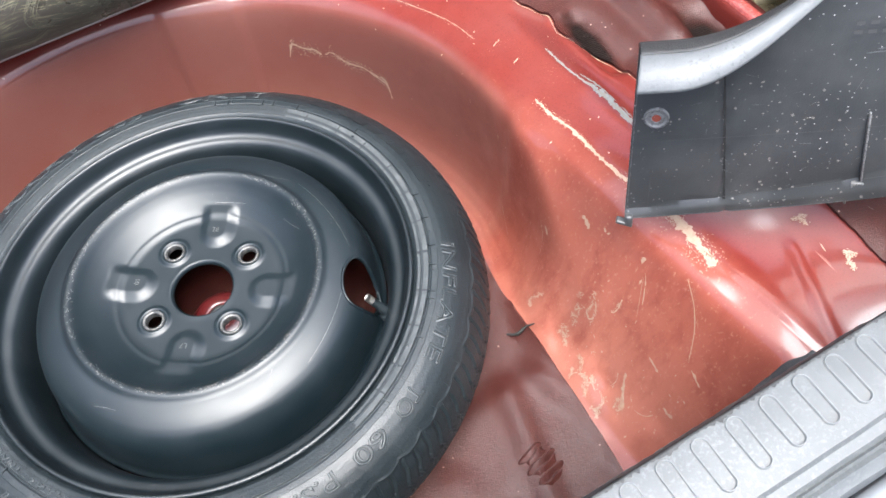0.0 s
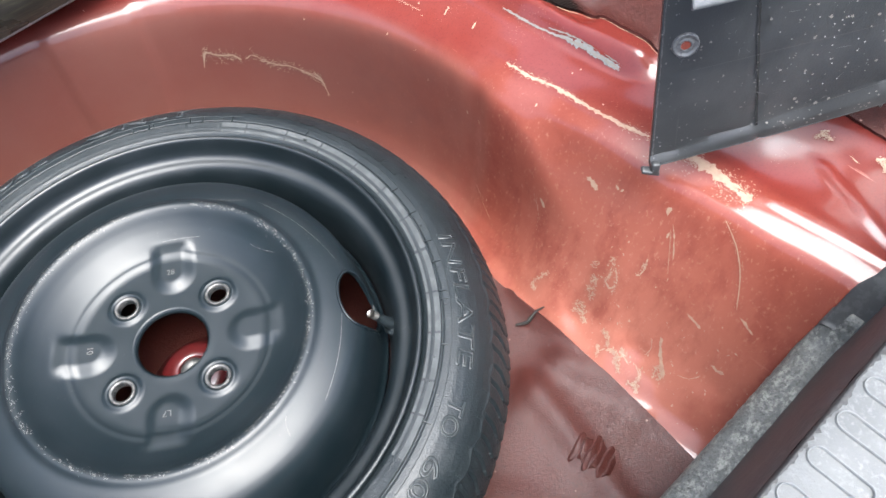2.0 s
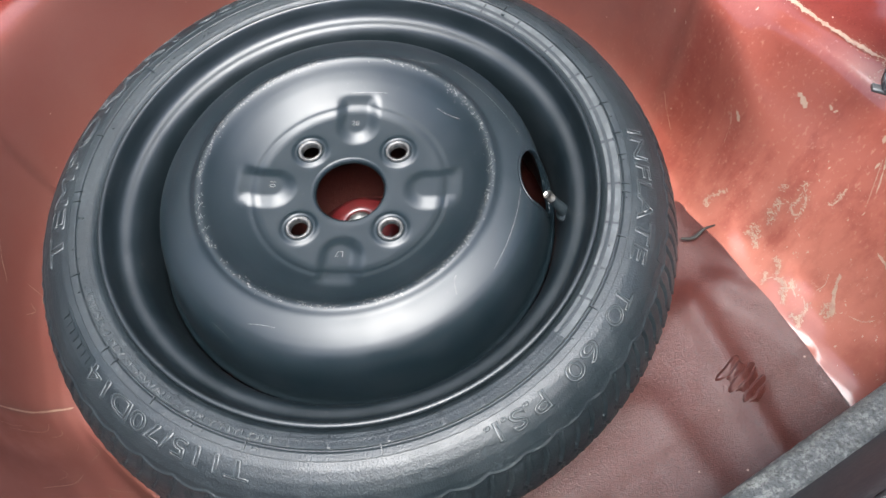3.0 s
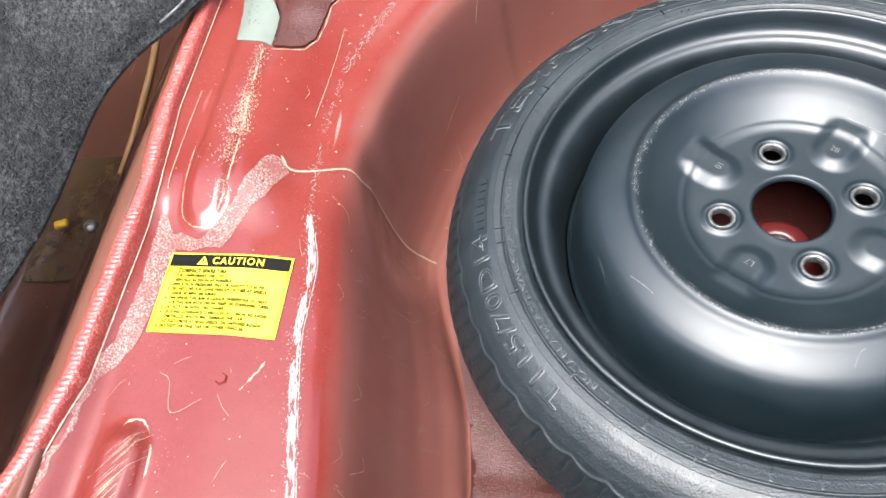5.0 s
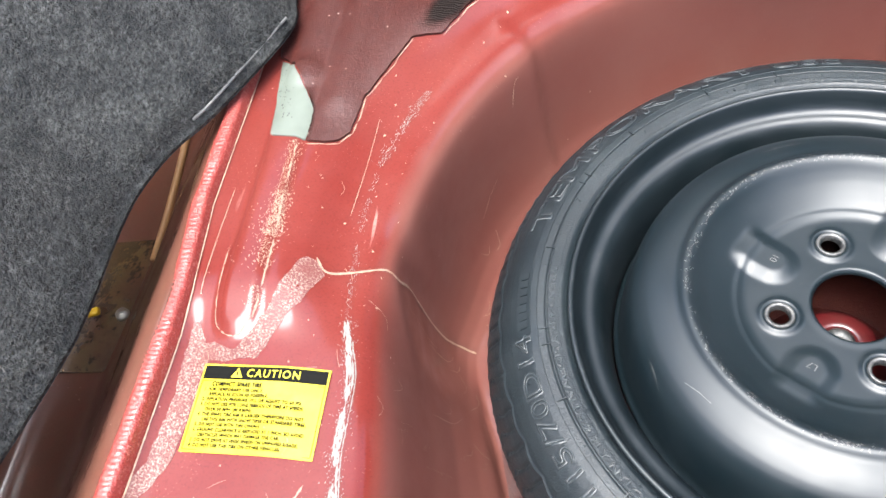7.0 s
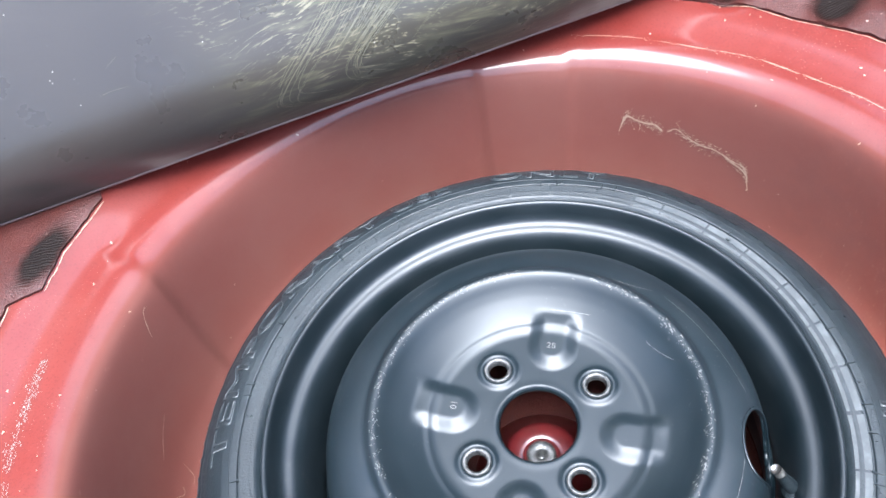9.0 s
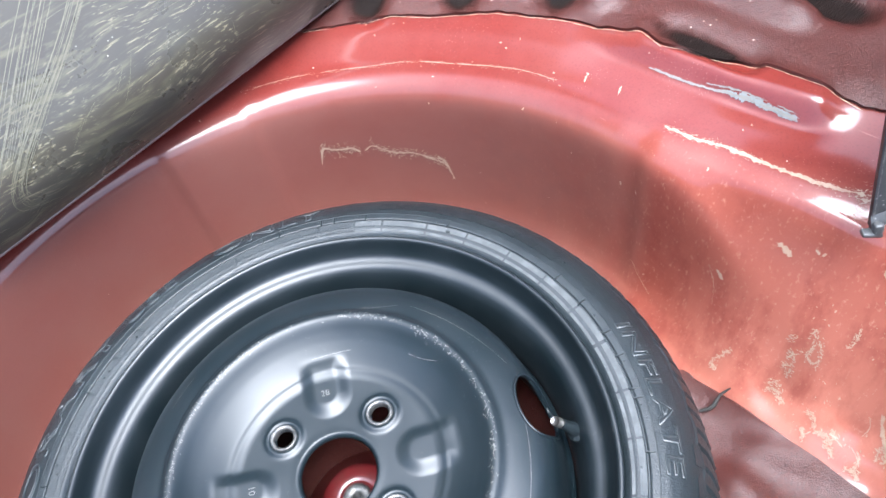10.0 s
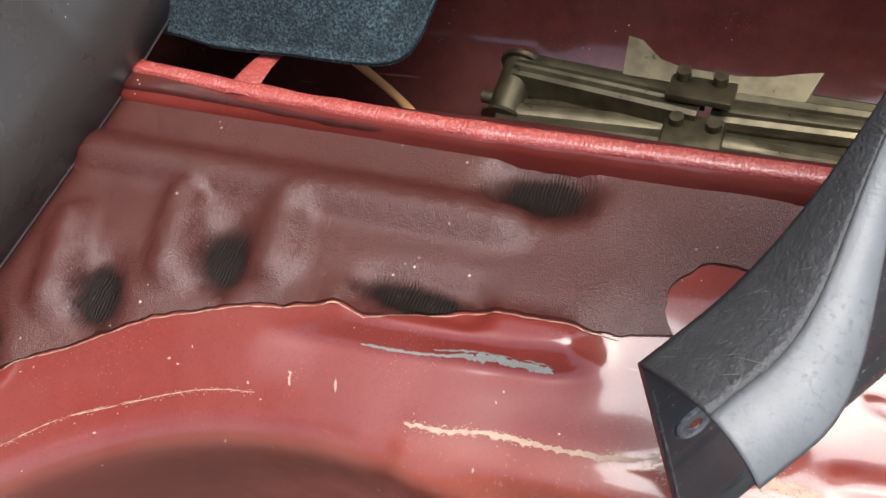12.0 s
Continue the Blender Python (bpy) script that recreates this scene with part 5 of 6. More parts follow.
def build_disc():
    steps = 420
    rs = list(np.linspace(0.0265, 0.082, 62)) + list(np.linspace(0.0835, 0.1612, 56))
    verts = []
    for r in rs:
        for k in range(steps):
            a = 2 * math.pi * k / steps
            x, y = r * math.cos(a), r * math.sin(a)
            # seat the grid on the holes' rims
            for h in HOLES:
                hx, hy = 0.05 * math.cos(h), 0.05 * math.sin(h)
                d = math.hypot(x - hx, y - hy)
                if 0.0064 < d < 0.0078:
                    x, y = hx + (x - hx) * 0.0078 / d, hy + (y - hy) * 0.0078 / d
            verts.append((x, y, disc_z(math.hypot(x, y), math.atan2(y, x))))
    faces = []
    for f in grid_faces(len(rs), steps, wrap=True):
        cx, cy = (sum(verts[k][n] for k in f) / 4 for n in (0, 1))
        if any(math.hypot(cx - 0.05 * math.cos(h), cy - 0.05 * math.sin(h)) < 0.0072 for h in HOLES):
            continue
        u, w = cx * math.cos(VALVE) + cy * math.sin(VALVE) - 0.1440, -cx * math.sin(VALVE) + cy * math.cos(VALVE)
        if (u / 0.0125) ** 2 + (w / 0.0240) ** 2 < 1:
            continue
        faces.append(f[::-1])
    # draw the corners inside the valve opening out to its edge
    for k in {k for f in faces for k in f}:
        x, y, z = verts[k]
        u, w = x * math.cos(VALVE) + y * math.sin(VALVE) - 0.1440, -x * math.sin(VALVE) + y * math.cos(VALVE)
        q = math.hypot(u / 0.0125, w / 0.0240)
        if q < 1:
            u, w = u / q + 0.1440, w / q
            x, y = u * math.cos(VALVE) - w * math.sin(VALVE), u * math.sin(VALVE) + w * math.cos(VALVE)
            verts[k] = (x, y, disc_z(math.hypot(x, y), math.atan2(y, x)))
    return verts, faces


disc = mesh_ob("disc", *build_disc(), M["steel"], wheel, label="black pressed steel wheel disc with a scuffed ridge")
sol = disc.modifiers.new("thickness", "SOLIDIFY")
sol.thickness, sol.offset = 0.003, -1
pts = []
for k in range(49):
    a = 2 * math.pi * k / 48
    u, w = 0.1440 + 0.0125 * math.cos(a), 0.0240 * math.sin(a)
    x, y = u * math.cos(VALVE) - w * math.sin(VALVE), u * math.sin(VALVE) + w * math.cos(VALVE)
    pts.append((x, y, disc_z(math.hypot(x, y), math.atan2(y, x)) - 0.0006))
mesh_ob("hole_edge", *tube(pts, 0.0009, 6), M["steel"], disc)
seat_profile = [(0.0070, -0.006), (0.0071, -0.0004), (0.0078, 0.0002), (0.0090, 0.0008), (0.0096, 0.0004), (0.0100, -0.0006)]
for h in HOLES:
    o = mesh_ob("bolt_seat", *revolve(seat_profile, 32), M["seat"], disc, label="bare worn metal bolt seat")
    o.location = (0.05 * math.cos(h), 0.05 * math.sin(h), 0.0014)
for h, words in ((PADS[0], "28"), (PADS[1], "01"), (PADS[2], "L7")):
    vs, fs = text_mesh(words, 0.0068)
    cx = sum(p[0] for p in vs) / len(vs)
    verts = []
    for x, y in vs:
        u, w = 0.060 + (y - 0.0025), -(x - cx)
        px, py = u * math.cos(h) - w * math.sin(h), u * math.sin(h) + w * math.cos(h)
        verts.append((px, py, disc_z(math.hypot(px, py), math.atan2(py, px)) + 0.0009))
    mesh_ob("stamp", verts, fs, M["graze"], disc, False, f"stamped mark {words}")
# grazes along the ridge
random.seed(9)
fl = []
for _ in range(900):
    a = random.uniform(0, 2 * math.pi)
    if noise.noise((3 * math.cos(a), 3 * math.sin(a), 1.0)) < -0.15 and random.random() < 0.75:
        continue
    r, s = random.gauss(0.1105, 0.0014), random.uniform(0.00022, 0.0008)
    fl.append((r * math.cos(a), r * math.sin(a), s * 2.0, s * 0.6, a + 1.57 + random.gauss(0, 0.7)))


def on_disc(x, y, lift):
    return Vector((x, y, disc_z(math.hypot(x, y), math.atan2(y, x)) + lift))


flake_sheet("graze_mark", fl, 0.0004, M["graze"], disc, "pale grazes on the ridge", on_disc)
ln = []
for r0, a0, dr, da in ((0.128, 20, 0.010, -38), (0.118, 38, 0.008, -14), (0.133, -38, 0.004, -30), (0.095, 12, 0.006, -14), (0.130, -140, 0.004, -9), (0.122, -78, 0.010, -4), (0.145, 200, 0.003, 8), (0.132, 100, 0.0, 12), (0.088, 60, 0.002, -20)):
    ln.append(([((r0 + dr * t * t) * math.cos(radians(a0 + da * t)), (r0 + dr * t * t) * math.sin(radians(a0 + da * t))) for t in np.linspace(0, 1, 24)], 0.0005))
lines_ob("scratching", ln, 0.0005, M["graze"], disc, "thin pale scratches", on_disc)
# valve
vd = Vector((math.cos(radians(-36.8)), math.sin(radians(-36.8)), 0))
valve = Vector((0.153 * vd.x, 0.153 * vd.y, 0.004))
foot = Vector((0.1640 * vd.x, 0.1640 * vd.y, -0.020)) + Vector((0.003, -0.003, 0))
pts = [foot + (valve - foot) * t for t in np.linspace(0, 0.78, 10)]
stem = mesh_ob("valve", *tube(pts, lambda i: 0.0050 - 0.0014 * smoothstep(i / 8), 12), M["rubber"], wheel, label="black rubber valve stem")
pts = [foot + (valve - foot) * t for t in np.linspace(0.76, 1.0, 5)]
mesh_ob("valve_cap", *tube(pts, 0.0034, 12), M["bare"], stem, label="dull metal valve cap")
bm = bmesh.new()
rod(bm, 0.0085, 0.0075, 0.006, Matrix.Translation(foot) @ (valve - foot).to_track_quat("Z", "Y").to_matrix().to_4x4(), 20)
part("valve_base", bm, M["rubber"], stem)

# ---- hold-down boss under the hub ----
boss = thing("wheel_hold_down", "red painted boss with a threaded hole under the hub", "hold-down boss")
prof = [(p[0], p[1]) for p in smooth_line([(0.058, FLOOR + 0.0005), (0.054, FLOOR + 0.008), (0.043, FLOOR + 0.024), (0.033, -0.066), (0.0275, -0.0575), (0.0225, -0.0545), (0.0165, -0.0535), (0.0135, -0.0540), (0.0118, -0.0560), (0.0105, -0.0545)], 0.002)]
mesh_ob("base", *revolve([(0.165, FLOOR + 0.0035), (0.164, FLOOR + 0.0045), (0.040, FLOOR + 0.006), (0.030, FLOOR + 0.008)], 64), M["mat"], boss, label="brown underseal round the boss")
part_ob = mesh_ob("bracket", *revolve(prof, 48), M["boss"], boss)
sharp(part_ob, 30)
mesh_ob("nut", *revolve([(0.0110, -0.058), (0.0108, -0.0525), (0.0085, -0.0515), (0.0050, -0.0520), (0.0030, -0.0535), (0.0028, -0.062), (0.0002, -0.062)], 36), M["seat"], boss, label="worn bare metal nut")

# ---- warning label ----
LX0, LX1, LY0, LY1 = -0.4185, -0.3330, -0.1530, -0.0940
label = thing("warning_label", "yellow and black compact spare tire caution sticker on red paint", "warning label")


LABEL_X = np.linspace(LX0, LX1, 30)
LABEL_Z = np.array([max(pan(x, y) for y in np.linspace(LY0, LY1, 20)) for x in LABEL_X])


def on_label(x, y, lift):
    """On the sticker's face, which follows the deck's slope across the car."""
    return Vector((x, y, float(np.interp(x, LABEL_X, LABEL_Z)) + 0.0008 + lift))


def label_sheet(name, x0, y0, x1, y1, lift, material, text=""):
    nx, ny = max(2, int((x1 - x0) / 0.003)), max(2, int((y1 - y0) / 0.004))
    verts = [on_label(x0 + (x1 - x0) * i / nx, y0 + (y1 - y0) * j / ny, lift) for i in range(nx + 1) for j in range(ny + 1)]
    return mesh_ob(name, verts, grid_faces(nx + 1, ny + 1, flip=True), material, label, True, text)


def print_words(words, size, x, y, width, material, lift=0.0010, bold=0.042, spacing=1.12):
    vs, fs = text_mesh(words, size, spacing, bold)
    x0, x1 = min(p[0] for p in vs), max(p[0] for p in vs)
    k = width / (x1 - x0)
    return mesh_ob("print", [on_label(x + (p[0] - x0) * k, y + p[1], lift) for p in vs], fs, material, label, False, f"printed words {words.lower()}")


label_sheet("backing", LX0, LY0, LX1, LY1, 0.0, M["yellow"])
for x0, y0, x1, y1 in ((LX0 + 0.0014, LY0 + 0.0014, LX1 - 0.0014, LY0 + 0.0018), (LX0 + 0.0014, LY0 + 0.0018, LX0 + 0.0018, LY1 - 0.0110), (LX1 - 0.0018, LY0 + 0.0018, LX1 - 0.0014, LY1 - 0.0110), (LX0 + 0.0014, LY1 - 0.0120, LX1 - 0.0014, LY1 - 0.0116)):
    mesh_ob("border_line", [on_label(*q, 0.0005) for q in ((x0, y0), (x1, y0), (x1, y1), (x0, y1))], [(0, 1, 2, 3)], M["ink"], label, False)
label_sheet("header", LX0 + 0.0012, LY1 - 0.0105, LX1 - 0.0012, LY1 - 0.0012, 0.00025, M["ink"], "black header band")
print_words("CAUTION", 0.0076, LX0 + 0.0315, LY1 - 0.0086, 0.0355, M["yellow_ink"], bold=0.012, spacing=1.22)
mesh_ob("triangle", [on_label(LX0 + 0.0245 + 0.0046 * math.cos(a), LY1 - 0.0068 + 0.0046 * math.sin(a), 0.0005) for a in (math.pi / 2, math.pi * 7 / 6, -math.pi / 6)], [(0, 1, 2)], M["yellow_ink"], label, False)
mesh_ob("exclamation", [on_label(LX0 + 0.0245 + u, LY1 - 0.0068 + w, 0.0008) for u, w in ((-0.0005, -0.001), (0.0005, -0.001), (0.0006, 0.002), (-0.0006, 0.002))], [(0, 1, 2, 3)], M["ink"], label, False)
ROWS_OF_PRINT = [("COMPACT SPARE TIRE", 0.0042, 0.0075, 0.034), ("1. FOR TEMPORARY USE ONLY.", 0.0031, 0.0035, 0.040), ("REPLACE AS SOON AS POSSIBLE.", 0.0031, 0.0075, 0.040),
                 ("2. INFLATION PRESSURE: FILL OR ADJUST TO 60 PSI", 0.0031, 0.0035, 0.066), ("3. DO NOT USE FOR LONG PERIODS OF TIME AT SPEEDS", 0.0031, 0.0035, 0.068), ("OVER 50 MPH (80 KM/H).", 0.0031, 0.0075, 0.032),
                 ("4. THE SPARE TIRE RIM IS LARGER THEREFORE DO NOT", 0.0031, 0.0035, 0.070), ("USE THIS RIM WITH SNOW TIRES OR STANDARD TIRES.", 0.0031, 0.0075, 0.068), ("5. DO NOT USE WITH TIRE CHAINS.", 0.0031, 0.0035, 0.044),
                 ("6. GROUND CLEARANCE IS REDUCED BY 1 INCH. SO AVOID", 0.0031, 0.0035, 0.072), ("OBSTACLES WHICH MAY DAMAGE THE CAR.", 0.0031, 0.0075, 0.054), ("7. DO NOT DRIVE AT HIGH SPEEDS ON UNPAVED ROADS.", 0.0031, 0.0035, 0.070), ("8. DO NOT USE THIS TIRE ON OTHER VEHICLES.", 0.0031, 0.0035, 0.060)]
yy = LY1 - 0.0155
for words, size, indent, width in ROWS_OF_PRINT:
    print_words(words, size, LX0 + indent + 0.002, yy, width, M["ink"])
    yy -= 0.00335

# ---- the folded boot board ----
BASE_Y, LEAN = 0.282, radians(62)
_bs = np.linspace(0.0, 0.7, 701)
_ba = LEAN + radians(54) * np.array([1 - smoothstep(v / 0.085) for v in _bs])   # the lower edge is rolled under
_by = np.concatenate([[0], np.cumsum(np.cos(_ba))[:-1] * 0.001])
_bz = np.concatenate([[0], np.cumsum(np.sin(_ba))[:-1] * 0.001])


def board_point(x, s, off=0.0):
    """A point of the board: s is the way up its face, off the depth behind it."""
    low = 0.0
    if x < -0.40:
        low = 0.13 * (1 - math.sqrt(max(0.0, 1 - min(1, (-0.40 - x) / 0.16) ** 2)))
    s2 = low + s * (1 - low / 0.6)
    end = max(0.0, x - 0.530)   # the end bends forward over the seam
    bow = 0.004 * noise.noise((x * 3, s2 * 3, 1)) + 0.007 * smoothstep(s2 / 0.05) * noise.noise((x * 5 + s2 * 4, s2 * 6, 8))
    a = float(np.interp(s2, _bs, _ba))
    y = BASE_Y + float(np.interp(s2, _bs, _by)) + bow + off * math.sin(a) - 0.45 * end
    z = 0.0875 + float(np.interp(s2, _bs, _bz)) - off * math.cos(a) - bow * 0.4 + 0.5 * end
    return (x, y, z)


board = thing("boot_board", "dark scratched hardboard boot floor folded up against the seat", "boot board")
xs = list(np.linspace(-0.60, 0.600, 110))
ss = [0, 0.002, 0.006] + list(np.linspace(0.012, 0.10, 20)) + list(np.linspace(0.115, 0.50, 22))
verts = [board_point(x, s, 0) for x in xs for s in ss] + [board_point(x, s, 0.006) for x in xs for s in ss]
n = len(ss)
faces = grid_faces(len(xs), n)
m2 = len(xs) * n
faces += [tuple(k + m2 for k in f[::-1]) for f in grid_faces(len(xs), n)]
for i in range(len(xs) - 1):
    faces += [(i * n, (i + 1) * n, (i + 1) * n + m2, i * n + m2), (i * n + n - 1, i * n + n - 1 + m2, (i + 1) * n + n - 1 + m2, (i + 1) * n + n - 1)]
for j in range(n - 1):
    faces += [(j, j + m2, j + 1 + m2, j + 1), ((len(xs) - 1) * n + j, (len(xs) - 1) * n + j + 1, (len(xs) - 1) * n + j + 1 + m2, (len(xs) - 1) * n + j + m2)]
sharp(mesh_ob("panel", verts, faces, M["board"], board), 50)
mesh_ob("rolled_edge", *tube([board_point(x, 0.002, 0.001) for x in np.linspace(-0.52, 0.598, 160)], 0.0018, 10), M["vinyl"], board)
random.seed(21)
ln = []
for cx, cs, n, spread in ((-0.02, 0.12, 26, 0.06), (0.10, 0.10, 34, 0.06), (0.20, 0.13, 22, 0.07), (-0.30, 0.10, 10, 0.10), (0.42, 0.12, 6, 0.05)):
    for _ in range(n):
        x, s = random.gauss(cx, spread), abs(random.gauss(cs, 0.05)) + 0.014
        a, k, way = random.gauss(0.35, 0.30), random.uniform(0.006, 0.035), random.choice((0.3, -0.3))
        ln.append(([(x + k * t * math.cos(a), s + k * t * math.sin(a) + way * k * t * t * 0.5) for t in np.linspace(0, 1, 8)], random.uniform(0.0002, 0.0004)))
for pts, wide in (([(0.000, 0.022), (-0.022, 0.034), (-0.018, 0.055), (0.022, 0.085), (0.07, 0.115), (0.12, 0.15)], 0.004), ([(-0.055, 0.020), (-0.082, 0.030), (-0.072, 0.050), (-0.036, 0.080), (-0.004, 0.11), (0.03, 0.15)], 0.006), ([(-0.04, 0.05), (0.00, 0.085), (0.04, 0.12), (0.09, 0.16)], 0.006), ([(-0.06, 0.019), (-0.035, 0.015), (-0.015, 0.024)], 0.002)):
    for k in range(16):
        dx, ds = random.gauss(0, wide), random.gauss(0, wide * 0.6)
        a, b = sorted((random.random(), random.random()))
        line = smooth_line([(x + dx + random.gauss(0, 0.0008), max(0.008, s + ds)) for x, s in pts], 0.003)
        line = line[int(a * 0.6 * len(line)):int((0.4 + 0.6 * b) * len(line)) + 2]
        if len(line) > 3:
            ln.append((line, random.uniform(0.00025, 0.0007)))
lines_ob("scratching", ln, 0.0006, M["scratch"], board, "pale curved scratches", lambda x, s, lift: Vector(board_point(x, max(0.004, s), -lift)))

# ---- carpets ----
def carpet_sheet(edge, out, rise, reach, seed, thick=0.003):
    """A draped lining that starts at an edge line and rises outwards."""
    line = smooth_line(edge, 0.007)
    steps = 60
    verts = []
    for off in (0.0, thick):
        for x, y, z in line:
            for k in range(steps):
                t = k / (steps - 1)
                s = t * reach
                fold = 0.046 * noise.noise((x * 6 + s * 5, y * 6, seed)) + 0.024 * noise.noise((x * 12 - s * 9, y * 12 + s * 15, seed + 7)) + 0.005 * noise.noise((x * 26, y * 26 + s * 26, seed + 3)) + 0.0014 * noise.noise((x * 150, y * 150, s * 150))
                roll = 0.014 * math.exp(-s / 0.022)
                g = min(1.0, t * 5)
                verts.append((x + out[0] * s - 0.2 * fold * g, y + out[1] * s + 0.3 * fold * g, z + rise * s + fold * g - roll + (off * 0.75 if off else 0) - (0.0 if not off else 1.6 * off)))
    n, rows = len(verts) // 2, len(line)
    faces = grid_faces(rows, steps)
    faces += [tuple(q + n for q in f[::-1]) for f in faces]
    faces += [(i * steps, i * steps + n, (i + 1) * steps + n, (i + 1) * steps) for i in range(rows - 1)]
    return verts, faces


def pile(verts, faces, number, seed, length=0.0032):
    """Short felt fibres standing on a lining's face, lying over in wandering directions."""
    random.seed(seed)
    face_side = faces[:len(faces) // 2]
    out_v, out_f = [], []
    for _ in range(number):
        a, b, c, d = (Vector(verts[k]) for k in random.choice(face_side))
        u, w = random.random(), random.random()
        p = (a * (1 - u) + b * u) * (1 - w) + (d * (1 - u) + c * u) * w
        nor = (b - a).cross(d - a).normalized()
        nor = nor if nor.z > 0 else -nor
        lie = 6.3 * noise.noise((p.x * 9, p.y * 9, seed)) + random.gauss(0, 0.7)
        n = length * random.uniform(0.5, 1.4)
        t1 = nor.orthogonal().normalized()
        t2 = nor.cross(t1)
        along = t1 * math.cos(lie) + t2 * math.sin(lie)
        side = nor.cross(along) * 0.00011
        base = len(out_v)
        mid, tip = p + along * n * 0.5 + nor * n * 0.28, p + along * n + nor * n * random.uniform(0.1, 0.4)
        out_v += [p - side, p + side, mid + side, mid - side, tip]
        out_f += [(base, base + 1, base + 2, base + 3), (base + 3, base + 2, base + 4)]
    return out_v, out_f


v, f = carpet_sheet([(-0.440, 0.330, 0.105), (-0.430, 0.250, 0.110), (-0.420, 0.195, 0.118), (-0.458, 0.105, 0.120), (-0.482, 0.063, 0.122), (-0.497, 0.012, 0.122), (-0.496, -0.072, 0.122), (-0.500, -0.116, 0.122), (-0.516, -0.188, 0.122), (-0.535, -0.26, 0.12), (-0.59, -0.36, 0.12)], (-0.62, 0.08), 0.95, 0.30, 4.0)
carpet = tagged(mesh_ob("side_carpet", v, f, M["carpet"]), "charcoal felt side lining pulled loose from the inner wing", "boot lining", "boot linings")
tagged(mesh_ob("felt_nap", *pile(v, f[:2 * (len(f) // 2)], 60000, 4), M["pile"], carpet, False), kind="stuff")
v, f = carpet_sheet([(0.55, 0.42, 0.12), (0.578, 0.28, 0.122), (0.572, 0.21, 0.12), (0.573, 0.148, 0.12), (0.573, 0.085, 0.12), (0.580, 0.062, 0.12), (0.60, 0.052, 0.122), (0.66, 0.045, 0.14)], (0.6, 0.10), 0.9, 0.22, 9.0)
lining_east = tagged(mesh_ob("side_carpet", v, f, M["blue_carpet"]), "blue-grey felt side lining hanging over the jack pocket", "boot lining", "boot linings")
tagged(mesh_ob("felt_nap", *pile(v, f[:2 * (len(f) // 2)], 14000, 9), M["blue_carpet"], lining_east, False), kind="stuff")

# fibres along the linings' edges
random.seed(33)


def fibres(line, out, number):
    verts, faces, pts = [], [], smooth_line(line, 0.002)
    for _ in range(number):
        p, a, n = Vector(random.choice(pts)), random.uniform(0, 6.3), random.uniform(0.002, 0.006)
        p += Vector((out[0], out[1], 0.95)) * random.uniform(0.0, 0.012) + Vector((0, 0, -0.002))
        d = Vector((math.cos(a), math.sin(a), random.uniform(-0.6, 0.6))) * n
        s, b = Vector((-d.y, d.x, 0)).normalized() * 0.0003, len(verts)
        verts += [p - s, p + s, p + d * 0.6 + s + Vector((0, 0, 0.0006)), p + d]
        faces.append((b, b + 1, b + 2, b + 3))
    return verts, faces


mesh_ob("hem", *tube(smooth_line([(-0.421, 0.200, 0.1135), (-0.440, 0.152, 0.1140), (-0.459, 0.105, 0.1150), (-0.468, 0.088, 0.1155)], 0.004), 0.0011, 6), M["hem"], carpet, label="pale hem of the lining")
tagged(mesh_ob("fluff", *fibres([(-0.420, 0.195, 0.118), (-0.458, 0.105, 0.120), (-0.482, 0.063, 0.122), (-0.497, 0.012, 0.122), (-0.496, -0.072, 0.122), (-0.500, -0.116, 0.122), (-0.516, -0.188, 0.122), (-0.535, -0.26, 0.12)], (-0.62, 0.08), 1800), M["carpet"], carpet, False), kind="stuff")

# ---- left pocket fittings ----
bm = bmesh.new()
box(bm, (0.10, 0.15, 0.004), pose(-0.640, 0.050, -0.096, 0, -6, 0), 0.0015)
plate = tagged(part("bracket_plate", bm, M["olive"]), "varnished olive bracket in the wing pocket", "bracket")
bm = bmesh.new()
rod(bm, 0.007, 0.006, 0.005, pose(-0.627, 0.035, -0.090), 18)
box(bm, (0.010, 0.0016, 0.0016), pose(-0.627, 0.035, -0.0870, 0, 0, 30))
tagged(part("screw", bm, M["screw"]), "zinc screw head in the wing pocket", "screw")
bm = bmesh.new()
box(bm, (0.013, 0.008, 0.006), pose(-0.656, 0.034, -0.086, 0, 0, 20), 0.002)
tagged(part("plastic_clip", bm, M["amber"]), "yellow plastic clip beside the loose lining", "clip")
v, f = tube(smooth_line([(-0.60, 0.32, 0.02), (-0.592, 0.24, -0.03), (-0.600, 0.16, -0.062), (-0.607, 0.09, -0.080)], 0.008), 0.004, 8)
tagged(mesh_ob("wing_strut", v, f, M["tan"]), "thin tan strut in the wing pocket", "strut")

# ---- sill, weatherstrip, bumper ----
sill = thing("sill_plate", "grey ribbed plastic sill plate along the boot opening", "sill plate")
prof = [(-0.3690, 0.1880), (-0.3665, 0.1950), (-0.3662, 0.1985), (-0.3675, 0.2003), (-0.3700, 0.2008), (-0.3980, 0.2004), (-0.4040, 0.1992), (-0.4080, 0.1985), (-0.4100, 0.1950), (-0.4150, 0.1940), (-0.4172, 0.1910), (-0.4185, 0.1925), (-0.4200, 0.1905), (-0.4225, 0.1920), (-0.4240, 0.1890), (-0.4280, 0.1860), (-0.430, 0.17)]
xs = list(np.linspace(-0.50, 0.52, 130))
verts = [(x, y + 0.0004 * noise.noise((x * 40, y * 60, 1)), z) for x in xs for y, z in prof]
sharp(mesh_ob("plate", verts, grid_faces(len(xs), len(prof), flip=True), M["plate"], sill), 40)


